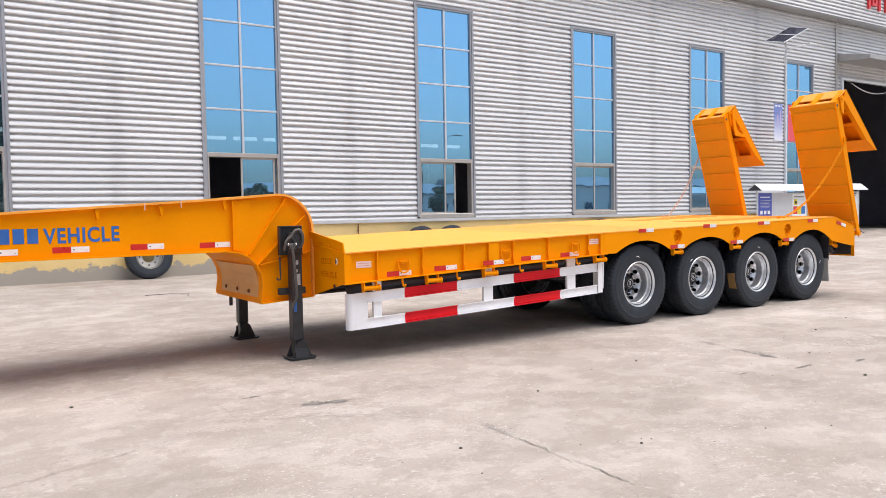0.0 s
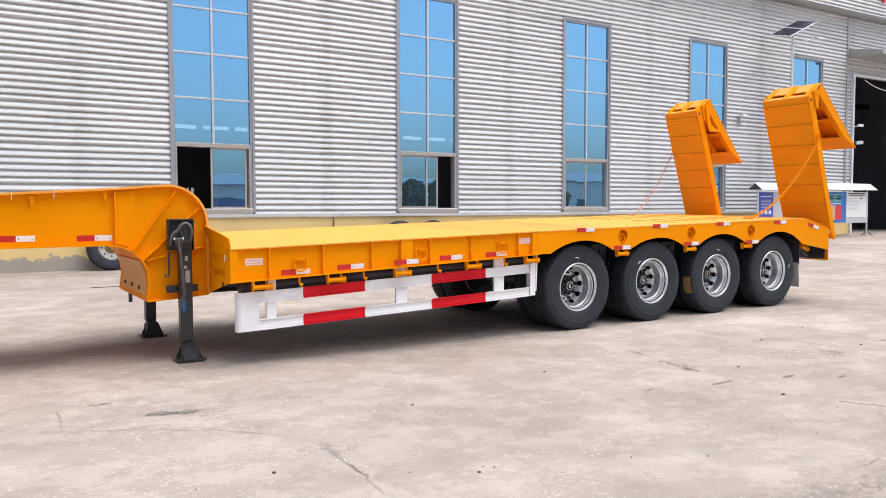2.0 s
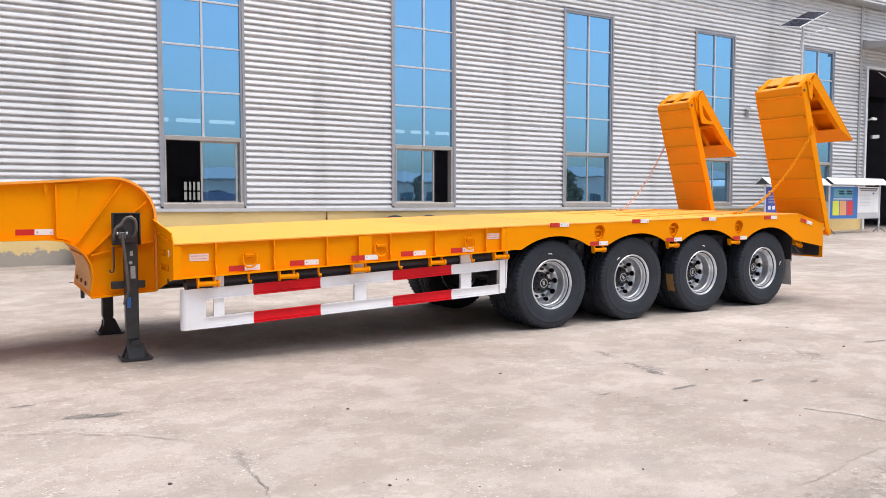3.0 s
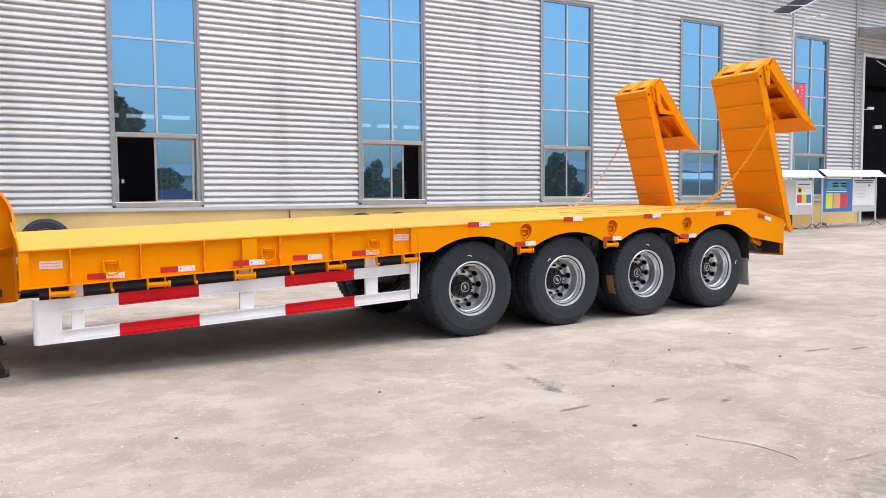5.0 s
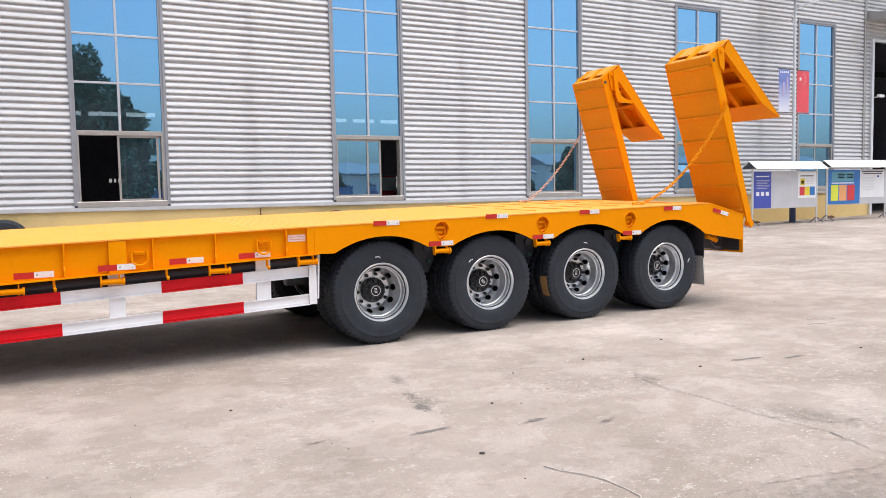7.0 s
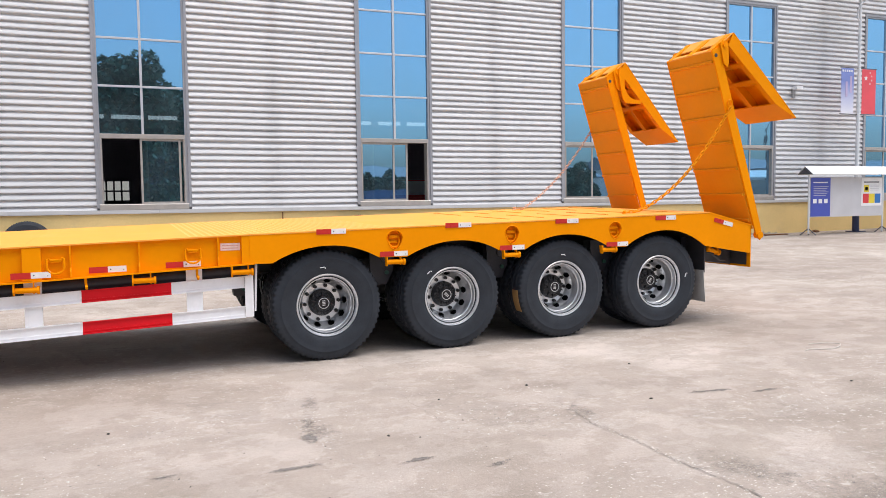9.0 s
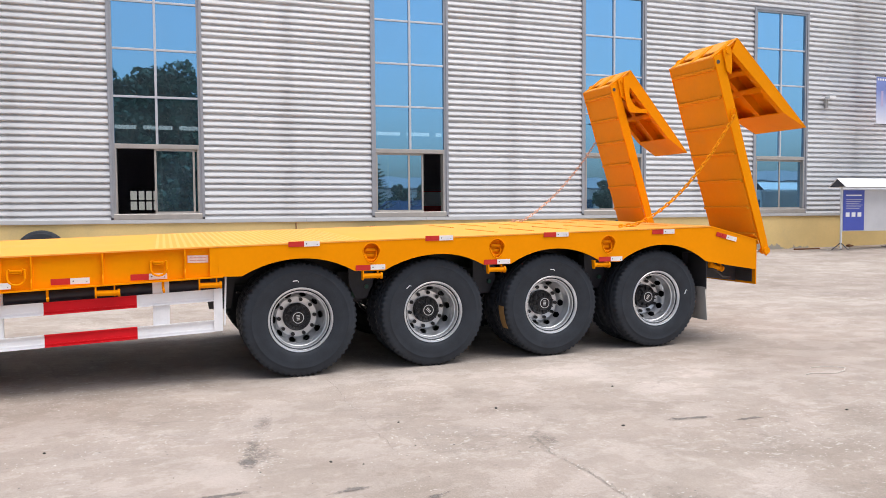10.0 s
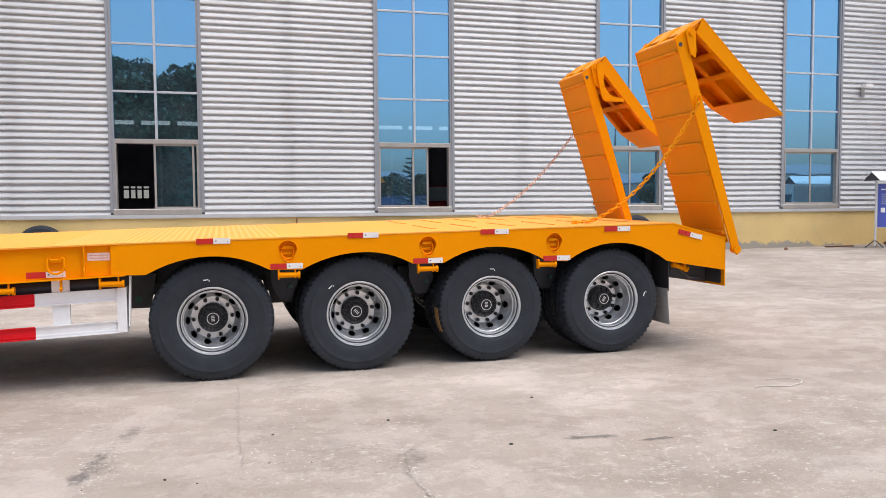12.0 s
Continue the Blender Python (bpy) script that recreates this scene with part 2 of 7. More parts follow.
def concrete_material():
    """Worn yard concrete: patches, dust, dark stains, grit and thin wandering cracks."""
    m = bpy.data.materials.new("yard_concrete")
    m.use_nodes = True
    n, l = m.node_tree.nodes, m.node_tree.links
    b = n["Principled BSDF"]
    co = n.new("ShaderNodeTexCoord")

    def noise_of(scale, detail, rough, stretch=(1, 1, 1)):
        mp, t = n.new("ShaderNodeMapping"), n.new("ShaderNodeTexNoise")
        mp.inputs["Scale"].default_value = stretch
        l.new(co.outputs["Object"], mp.inputs[0])
        l.new(mp.outputs[0], t.inputs["Vector"])
        t.inputs["Scale"].default_value, t.inputs["Detail"].default_value, t.inputs["Roughness"].default_value = scale, detail, rough
        return t.outputs[0]

    def ramp_of(src, a0, c0, a1, c1):
        r = n.new("ShaderNodeValToRGB")
        r.color_ramp.elements[0].position, r.color_ramp.elements[1].position = a0, a1
        r.color_ramp.elements[0].color, r.color_ramp.elements[1].color = (*c0, 1), (*c1, 1)
        l.new(src, r.inputs[0])
        return r.outputs[0]

    def mix(kind, fac, c1, c2):
        x = n.new("ShaderNodeMix")
        x.data_type, x.blend_type = "RGBA", kind
        if isinstance(fac, float):
            x.inputs[0].default_value = fac
        else:
            l.new(fac, x.inputs[0])
        l.new(c1, x.inputs[6])
        if isinstance(c2, tuple):
            x.inputs[7].default_value = c2
        else:
            l.new(c2, x.inputs[7])
        return x.outputs[2]

    base = ramp_of(noise_of(0.22, 6, 0.6), 0.32, (0.360, 0.309, 0.273), 0.68, (0.472, 0.421, 0.381))
    mid = ramp_of(noise_of(1.6, 8, 0.68, (0.85, 1.0, 1)), 0.34, (0.82, 0.815, 0.80), 0.60, (1.05, 1.04, 1.035))
    col = mix("MULTIPLY", 0.8, base, mid)
    cloud = ramp_of(noise_of(0.75, 7, 0.62, (0.7, 1.1, 1)), 0.40, (0.88, 0.868, 0.85), 0.60, (1.05, 1.055, 1.06))
    col = mix("MULTIPLY", 0.85, col, cloud)
    grit = ramp_of(noise_of(38.0, 6, 0.85), 0.32, (0.80, 0.795, 0.79), 0.62, (1.10, 1.10, 1.10))
    col = mix("MULTIPLY", 0.55, col, grit)
    sand = ramp_of(noise_of(130.0, 2, 0.6), 0.36, (0.84, 0.83, 0.82), 0.62, (1.12, 1.12, 1.12))
    col = mix("MULTIPLY", 0.5, col, sand)
    scuff = ramp_of(noise_of(2.2, 12, 0.70, (0.9, 1.0, 1)), 0.49, (0.885, 0.87, 0.85), 0.53, (1.04, 1.04, 1.045))
    col = mix("MULTIPLY", 0.8, col, scuff)
    # where the skin is worn: pale flakes, dark pits and thin broken edges
    worn = ramp_of(noise_of(0.55, 4, 0.6), 0.48, (0.06, 0.06, 0.06), 0.60, (1, 1, 1))
    flake = ramp_of(noise_of(13.0, 7, 0.74, (0.8, 1.0, 1)), 0.575, (0, 0, 0), 0.605, (0.5, 0.5, 0.5))
    col = mix("MIX", mix("MULTIPLY", 1.0, flake, worn), col, (0.57, 0.53, 0.49, 1))
    chip = ramp_of(noise_of(42.0, 4, 0.6, (0.9, 1.0, 1)), 0.635, (0, 0, 0), 0.66, (0.75, 0.75, 0.75))
    strewn = ramp_of(noise_of(0.8, 5, 0.65), 0.46, (0.08, 0.08, 0.08), 0.58, (1, 1, 1))
    col = mix("MIX", mix("MULTIPLY", 1.0, chip, strewn), col, (0.68, 0.645, 0.60, 1))
    pit = ramp_of(noise_of(16.0, 6, 0.75, (0.8, 1.0, 1)), 0.615, (0, 0, 0), 0.645, (0.75, 0.75, 0.75))
    col = mix("MIX", mix("MULTIPLY", 1.0, pit, worn), col, (0.22, 0.195, 0.175, 1))
    rim = n.new("ShaderNodeValToRGB")
    els = rim.color_ramp.elements
    els[0].position, els[1].position = 0.588, 0.612
    els[0].color, els[1].color = (0, 0, 0, 1), (0, 0, 0, 1)
    els.new(0.600).color = (0.45, 0.45, 0.45, 1)
    l.new(noise_of(1.9, 12, 0.70, (0.9, 1.0, 1)), rim.inputs[0])
    col = mix("MIX", mix("MULTIPLY", 1.0, rim.outputs[0], worn), col, (0.20, 0.175, 0.155, 1))
    stain = ramp_of(noise_of(0.9, 6, 0.70, (0.75, 1.1, 1)), 0.58, (0, 0, 0), 0.72, (0.35, 0.35, 0.35))
    col = mix("MIX", stain, col, (0.25, 0.225, 0.205, 1))
    # cracks: borders of large cells, bent by noise, broken up along their length
    wob, va = n.new("ShaderNodeTexNoise"), n.new("ShaderNodeVectorMath")
    wob.inputs["Scale"].default_value, wob.inputs["Detail"].default_value = 1.1, 6
    l.new(co.outputs["Object"], wob.inputs["Vector"])
    va.operation = "MULTIPLY_ADD"
    va.inputs[1].default_value = (0.9, 0.9, 0)
    l.new(wob.outputs[1], va.inputs[0])
    l.new(co.outputs["Object"], va.inputs[2])
    vo = n.new("ShaderNodeTexVoronoi")
    vo.feature = "DISTANCE_TO_EDGE"
    vo.inputs["Scale"].default_value = 0.27
    l.new(va.outputs[0], vo.inputs["Vector"])
    line = ramp_of(vo.outputs["Distance"], 0.0, (1, 1, 1), 0.004, (0, 0, 0))
    gaps = ramp_of(noise_of(0.55, 3, 0.6), 0.48, (0, 0, 0), 0.62, (0.3, 0.3, 0.3))
    crack = mix("MULTIPLY", 1.0, line, gaps)
    col = mix("MIX", crack, col, (0.16, 0.14, 0.13, 1))
    l.new(col, b.inputs["Base Color"])
    b.inputs["Roughness"].default_value = 0.82
    b.inputs["Specular IOR Level"].default_value = 0.3
    bp = n.new("ShaderNodeBump")
    bp.inputs["Strength"].default_value, bp.inputs["Distance"].default_value = 0.6, 0.01
    l.new(mix("MULTIPLY", 0.6, mix("MULTIPLY", 0.8, grit, scuff), mid), bp.inputs["Height"])
    l.new(bp.outputs[0], b.inputs["Normal"])
    return m


CONCRETE = concrete_material()


def plaster_material():
    """Cream-yellow plaster; near its foot it has flaked off in ragged patches to grey cement."""
    m = mat("cream_plaster", (0.76, 0.56, 0.245), 0.8, 0, 0.10, 0.8, 30, 0.08, (0.50, 0.40, 0.24), 0.35)
    n, l = m.node_tree.nodes, m.node_tree.links
    b = n["Principled BSDF"]
    old = b.inputs["Base Color"].links[0].from_socket
    co, sp, no = n.new("ShaderNodeTexCoord"), n.new("ShaderNodeSeparateXYZ"), n.new("ShaderNodeTexNoise")
    l.new(co.outputs["Object"], sp.inputs[0])
    l.new(co.outputs["Object"], no.inputs["Vector"])
    no.inputs["Scale"].default_value, no.inputs["Detail"].default_value, no.inputs["Roughness"].default_value = 2.0, 10, 0.72
    far, ma, rp, mx = n.new("ShaderNodeMapRange"), n.new("ShaderNodeMath"), n.new("ShaderNodeValToRGB"), n.new("ShaderNodeMix")
    far.inputs[1].default_value, far.inputs[2].default_value = 8.0, 16.0
    far.inputs[3].default_value, far.inputs[4].default_value = -0.04, -0.75
    l.new(sp.outputs[0], far.inputs[0])
    # flaking edge: ragged height above the ground
    ma.operation = "MULTIPLY_ADD"
    ma.inputs[1].default_value = -1.0
    l.new(sp.outputs[2], ma.inputs[0])
    s2 = n.new("ShaderNodeMath")
    s2.operation = "ADD"
    l.new(no.outputs[0], s2.inputs[0])
    l.new(far.outputs[0], s2.inputs[1])
    l.new(s2.outputs[0], ma.inputs[2])
    rp.color_ramp.elements[0].position, rp.color_ramp.elements[1].position = 0.0, 0.03
    rp.color_ramp.elements[0].color, rp.color_ramp.elements[1].color = (0, 0, 0, 1), (1, 1, 1, 1)
    l.new(ma.outputs[0], rp.inputs[0])
    mx.data_type = "RGBA"
    l.new(rp.outputs[0], mx.inputs[0])
    l.new(old, mx.inputs[6])
    mx.inputs[7].default_value = (0.37, 0.335, 0.285, 1)
    l.new(mx.outputs[2], b.inputs["Base Color"])
    return m


PLASTER = plaster_material()


# ---- mesh helpers ----
def mesh_of(name, bm, material, smooth=False):
    bmesh.ops.recalc_face_normals(bm, faces=bm.faces[:])
    me = bpy.data.meshes.new(name)
    bm.to_mesh(me)
    bm.free()
    for m in material if isinstance(material, (list, tuple)) else [material]:
        me.materials.append(m)
    if smooth:
        me.polygons.foreach_set("use_smooth", [True] * len(me.polygons))
        me.set_sharp_from_angle(angle=radians(35))
    return me


def part(name, bm, material, parent, label="", smooth=False):
    ob = new(name, mesh_of(name, bm, material, smooth))
    ob.parent = parent
    return tagged(ob, label)


def thing(name, label, category, at=(0, 0, 0), turn=0.0, group="", kind=""):
    ob = new(name)
    ob.empty_display_size = 0.2
    ob.matrix_world = pose(*at, 0, 0, turn)
    return tagged(ob, label, category, group, kind)


def box(bm, x0, x1, y0, y1, z0, z1, bevel=0.0, m=None, slot=0):
    vs = [bm.verts.new((x, y, z)) for x in (x0, x1) for y in (y0, y1) for z in (z0, z1)]
    fs = [bm.faces.new([vs[i] for i in f]) for f in ((0, 1, 3, 2), (4, 6, 7, 5), (0, 4, 5, 1), (2, 3, 7, 6), (0, 2, 6, 4), (1, 5, 7, 3))]
    if bevel:
        r = bmesh.ops.bevel(bm, geom=list({e for f in fs for e in f.edges}), offset=bevel, segments=2, profile=0.5, affect="EDGES")
        fs = [f for f in r["faces"]]
        vs = list({v for v in r["verts"]})
    for f in fs:
        if f.is_valid:
            f.material_index = slot
    if m is not None:
        bmesh.ops.transform(bm, matrix=m, verts=vs)
    return bm


def prism(bm, outline, axis, a, b, slot=0):
    """An outline of (p, q) pushed from a to b along an axis: x (p, q = y, z), y (x, z) or z (x, y)."""
    def at(p, q, r):
        return {"x": (r, p, q), "y": (p, r, q), "z": (p, q, r)}[axis]
    v0 = [bm.verts.new(at(p, q, a)) for p, q in outline]
    v1 = [bm.verts.new(at(p, q, b)) for p, q in outline]
    fs = [bm.faces.new(v0), bm.faces.new(v1[::-1])]
    k = len(outline)
    for i in range(k):
        fs.append(bm.faces.new((v0[i], v1[i], v1[(i + 1) % k], v0[(i + 1) % k])))
    for f in fs:
        f.material_index = slot
    return bm


def rod(bm, p0, p1, r, n=12, r1=None, slot=0):
    p0, p1 = Vector(p0), Vector(p1)
    d = p1 - p0
    q = d.to_track_quat("Z", "Y").to_matrix().to_4x4()
    g = bmesh.ops.create_cone(bm, cap_ends=True, segments=n, radius1=r, radius2=r if r1 is None else r1, depth=d.length, matrix=Matrix.Translation((p0 + p1) / 2) @ q)
    for v in g["verts"]:
        for f in v.link_faces:
            f.material_index = slot
    return bm


def pipe(bm, points, r, n=8, closed=False):
    """A round bar bent along points."""
    pts = [Vector(p) for p in points]
    k = len(pts)
    rings = []
    for i, p in enumerate(pts):
        a = pts[(i - 1) % k] if closed or i > 0 else p
        b = pts[(i + 1) % k] if closed or i < k - 1 else p
        d = (b - a).normalized()
        side = d.cross(Vector((0.31, 0.2, 0.93))).normalized()
        up = side.cross(d)
        rings.append([bm.verts.new(p + r * (math.cos(t) * side + math.sin(t) * up)) for t in (2 * math.pi * j / n for j in range(n))])
    for i in range(k if closed else k - 1):
        r0, r1 = rings[i], rings[(i + 1) % k]
        for j in range(n):
            bm.faces.new((r0[j], r0[(j + 1) % n], r1[(j + 1) % n], r1[j]))
    if not closed:
        bm.faces.new(rings[0][::-1])
        bm.faces.new(rings[-1])
    return bm


def lathe(bm, profile, n, skip=None, slot=0):
    """Turn a profile of (radius, y) round the y axis. skip(i, j): leave that face out."""
    rings = [[bm.verts.new((r * math.cos(2 * math.pi * j / n), y, r * math.sin(2 * math.pi * j / n))) for j in range(n)] for r, y in profile]
    for i in range(len(rings) - 1):
        for j in range(n):
            if skip and skip(i, j):
                continue
            f = bm.faces.new((rings[i][j], rings[i][(j + 1) % n], rings[i + 1][(j + 1) % n], rings[i + 1][j]))
            f.material_index = slot
    return bm


def shift(bm, d):
    bmesh.ops.translate(bm, vec=d, verts=bm.verts[:])
    return bm


def B():
    return bmesh.new()


def lettering(name, body, size, depth=0.002):
    """Text as a mesh lying in x, z, facing -y, from its lower left corner."""
    cu = bpy.data.curves.new(name, "FONT")
    cu.body, cu.size, cu.extrude, cu.offset, cu.space_character = body, size, depth, 0.024 * size, 1.12
    tmp = bpy.data.objects.new(name, cu)
    scene.collection.objects.link(tmp)
    dg = bpy.context.evaluated_depsgraph_get()
    me = bpy.data.meshes.new_from_object(tmp.evaluated_get(dg))
    bpy.data.objects.remove(tmp)
    me.transform(Matrix.Rotation(radians(90), 4, "X"))
    return me


# ---- ground ----
PAD = 0.034             # the yard stands a little higher under the landing legs


def ground_height(x, y):
    f = min(1.0, max(0.0, (y - 8.5) / 8.5))
    f = f * f * (3 - 2 * f)
    rise = 0.0052 * min(12.0, max(0.0, x - 7.5)) + PAD * math.exp(-((x - 3.2) / 1.8) ** 2 - ((y - 8.6) / 2.2) ** 2)
    return rise + f * (0.15 - rise + 0.25 * min(1.0, max(0.0, (x - 12.0) / 20.0)))


def build_ground():
    xs = [-900, -200, -60, -30, -15] + [-10 + i for i in range(56)] + [60, 90, 200, 900]
    ys = [-900, -200, -60, -20, -8, -4, 0] + [1 + 0.5 * i for i in range(40)] + [30, 60, 200, 900]
    me = bpy.data.meshes.new("ground")
    vs = [(x, y, ground_height(x, min(y, 17.0)) ) for y in ys for x in xs]
    w = len(xs)
    fs = [(j * w + i, j * w + i + 1, (j + 1) * w + i + 1, (j + 1) * w + i) for j in range(len(ys) - 1) for i in range(w - 1)]
    me.from_pydata(vs, [], fs)
    me.materials.append(CONCRETE)
    me.polygons.foreach_set("use_smooth", [True] * len(me.polygons))
    tagged(new("ground", me), "worn pale grey concrete yard with cracks and stains", "ground", kind="structure")


build_ground()

# ---- the hall ----
FACE = 18.40            # front of the siding
WALL = 18.49            # front of the masonry
WALL_BACK = 18.67
SILL, TRANSOM, HEAD = 1.40, 2.95, 7.16
EAVE = 9.12
HALF = 0.92
WINDOWS = (0.49, 6.36, 12.17, 17.87, 23.42, 29.04)
DOOR0, DOOR1, DOOR_TOP = 32.10, 37.6, 6.75
X0, X1 = -14.0, 44.0


def build_wall():
    wall = thing("wall_front", "hall front of corrugated metal siding above a cream plaster base", "wall", (15, 18.6, 0), kind="structure")
    off = Vector((-15, -18.6, 0))
    # masonry core with real openings
    bm = B()
    edges = [X0] + [v for c in WINDOWS for v in (c - HALF, c + HALF)] + [DOOR0]
    for i in range(0, len(edges), 2):
        box(bm, edges[i], edges[i + 1], WALL, WALL_BACK, -0.3, 12.0)
    for c in WINDOWS:
        box(bm, c - HALF, c + HALF, WALL, WALL_BACK, -0.3, SILL)
        box(bm, c - HALF, c + HALF, WALL, WALL_BACK, HEAD, 12.0)
    box(bm, DOOR0, DOOR1, WALL, WALL_BACK, DOOR_TOP, 12.0)
    box(bm, DOOR1, X1, WALL, WALL_BACK, -0.3, 12.0)
    part("core", shift(bm, off), INSIDE, wall)
    # plaster base
    bm = B()
    box(bm, X0, DOOR0 - 0.08, FACE + 0.012, WALL, -0.3, 1.275)
    part("base", shift(bm, off), PLASTER, wall, "cream plaster base flaking to grey cement")
    bm = B()
    box(bm, DOOR1 + 0.1, X1, FACE + 0.012, WALL, -0.3, 1.275)
    part("base", shift(bm, off), PLASTER, wall)
    # drip flashing under the siding, in lengths
    x = X0
    while x < DOOR0 - 0.2:
        x1 = min(x + 2.95, DOOR0 - 0.09)
        bm = B()
        prism(bm, [(FACE - 0.035, 1.262), (FACE - 0.03, 1.285), (FACE - 0.012, 1.345), (WALL, 1.345), (WALL, 1.278), (FACE - 0.03, 1.278)], "x", x, x1 - 0.004)
        part("flashing", shift(bm, off), TRIM, wall)
        x = x1
    # corrugated sheets between the openings
    rng = random.Random(5)

    def sheet(x0, x1, z0, z1, lift=0.0, y=FACE):
        pitch = 0.142
        prof = [(0.0, 0.076), (0.013, 0.074), (0.020, 0.040), (0.027, 0.011), (0.033, 0.001), (0.043, 0.001), (0.060, 0.006), (0.080, 0.0125), (0.100, 0.020), (0.118, 0.031), (0.134, 0.050)]
        lap = [(0.0, 0.075), (0.024, 0.073), (0.031, 0.036), (0.038, 0.012), (0.046, 0.002), (0.060, 0.001), (0.078, 0.005), (0.096, 0.012), (0.112, 0.022), (0.126, 0.036), (0.135, 0.054)]
        zs = []
        k = math.floor(z0 / pitch)
        while k * pitch < z1:
            for dz, dy in (lap if k % 6 == 2 else prof):
                z = k * pitch + dz
                if z0 < z < z1:
                    zs.append((z, dy))
            k += 1
        zs = [(z0, zs[0][1])] + zs + [(z1, zs[-1][1])]
        nx = max(2, int((x1 - x0) / 0.35) + 1)
        ph = rng.uniform(0, 50)
        vs, fs = [], []
        for z, dy in zs:
            for i in range(nx):
                x = x0 + (x1 - x0) * i / (nx - 1)
                w = 0.005 * noise.noise(Vector((x * 0.9 + ph, z * 1.3, 3)))
                dzz = 0.006 * noise.noise(Vector((x * 0.7, ph + z * 0.5, 9)))
                vs.append((x + off.x, y + dy + w + lift + off.y, z + (dzz if z0 < z < z1 else 0)))
        for j in range(len(zs) - 1):
            for i in range(nx - 1):
                fs.append((j * nx + i, j * nx + i + 1, (j + 1) * nx + i + 1, (j + 1) * nx + i))
        me = bpy.data.meshes.new("siding_sheet")
        me.from_pydata(vs, [], fs)
        me.materials.append(SIDING)
        me.polygons.foreach_set("use_smooth", [True] * len(me.polygons))
        ob = new("siding_sheet", me)
        ob.parent = wall

    spans = [(edges[i], edges[i + 1]) for i in range(0, len(edges), 2)]
    for a, b in spans:
        a2, b2 = a + (0.055 if a > X0 else 0), b - 0.055
        n = max(1, round((b2 - a2) / 1.95)) if a == X0 else 2
        for i in range(n):
            sheet(a2 + (b2 - a2) * i / n - (0.05 if i else 0), a2 + (b2 - a2) * (i + 1) / n, 1.335, EAVE + 0.15, 0.004 * (i % 2))
    for c in WINDOWS:
        sheet(c - HALF - 0.055, c + HALF + 0.055, HEAD + 0.06, EAVE + 0.15, 0.002)
    sheet(DOOR0 - 0.06, DOOR1 + 0.06, DOOR_TOP + 0.08, EAVE + 0.15, 0.002)
    sheet(DOOR1 + 0.06, X1, 1.335, EAVE + 0.15, 0.002)
    # overhanging fascia with its own sheets and a soffit
    bm = B()
    box(bm, X0, X1, FACE - 0.42, WALL, EAVE - 0.02, EAVE + 0.06)
    part("soffit", shift(bm, off), TRIM, wall)
    bm = B()
    box(bm, X0, X1, FACE - 0.40, FACE - 0.02, EAVE + 0.06, 12.2)
    part("fascia_core", shift(bm, off), TRIM, wall)
    x = X0
    while x < X1 - 0.1:
        sheet(x, x + 5.8, EAVE + 0.02, 12.2, 0.0, FACE - 0.46)
        x += 5.8
    # corner strip, door jamb and canopy
    bm = B()
    box(bm, 31.60, 31.72, FACE - 0.02, FACE + 0.03, 1.30, EAVE - 0.02)
    part("corner_strip", shift(bm, off), TRIM, wall)
    bm = B()
    box(bm, DOOR0 - 0.085, DOOR0 + 0.03, FACE - 0.06, WALL_BACK, 0.0, DOOR_TOP + 0.09)
    part("door_jamb", shift(bm, off), POLE, wall, "white steel door jamb")
    bm = B()
    box(bm, DOOR1 - 0.03, DOOR1 + 0.085, FACE - 0.06, WALL_BACK, 0.0, DOOR_TOP + 0.09)
    part("door_jamb", shift(bm, off), POLE, wall)
    bm = B()
    box(bm, DOOR0 + 0.03, DOOR1 - 0.03, FACE - 0.06, WALL_BACK, DOOR_TOP, DOOR_TOP + 0.09)
    part("door_head", shift(bm, off), POLE, wall)
    bm = B()
    prism(bm, [(FACE + 0.02, 7.80), (FACE + 0.02, 7.46), (FACE - 1.35, 7.40), (FACE - 1.35, 7.56)], "x", 31.75, 38.2)
    part("canopy", shift(bm, off), TRIM, wall, "sheet metal canopy over the doorway")


build_wall()


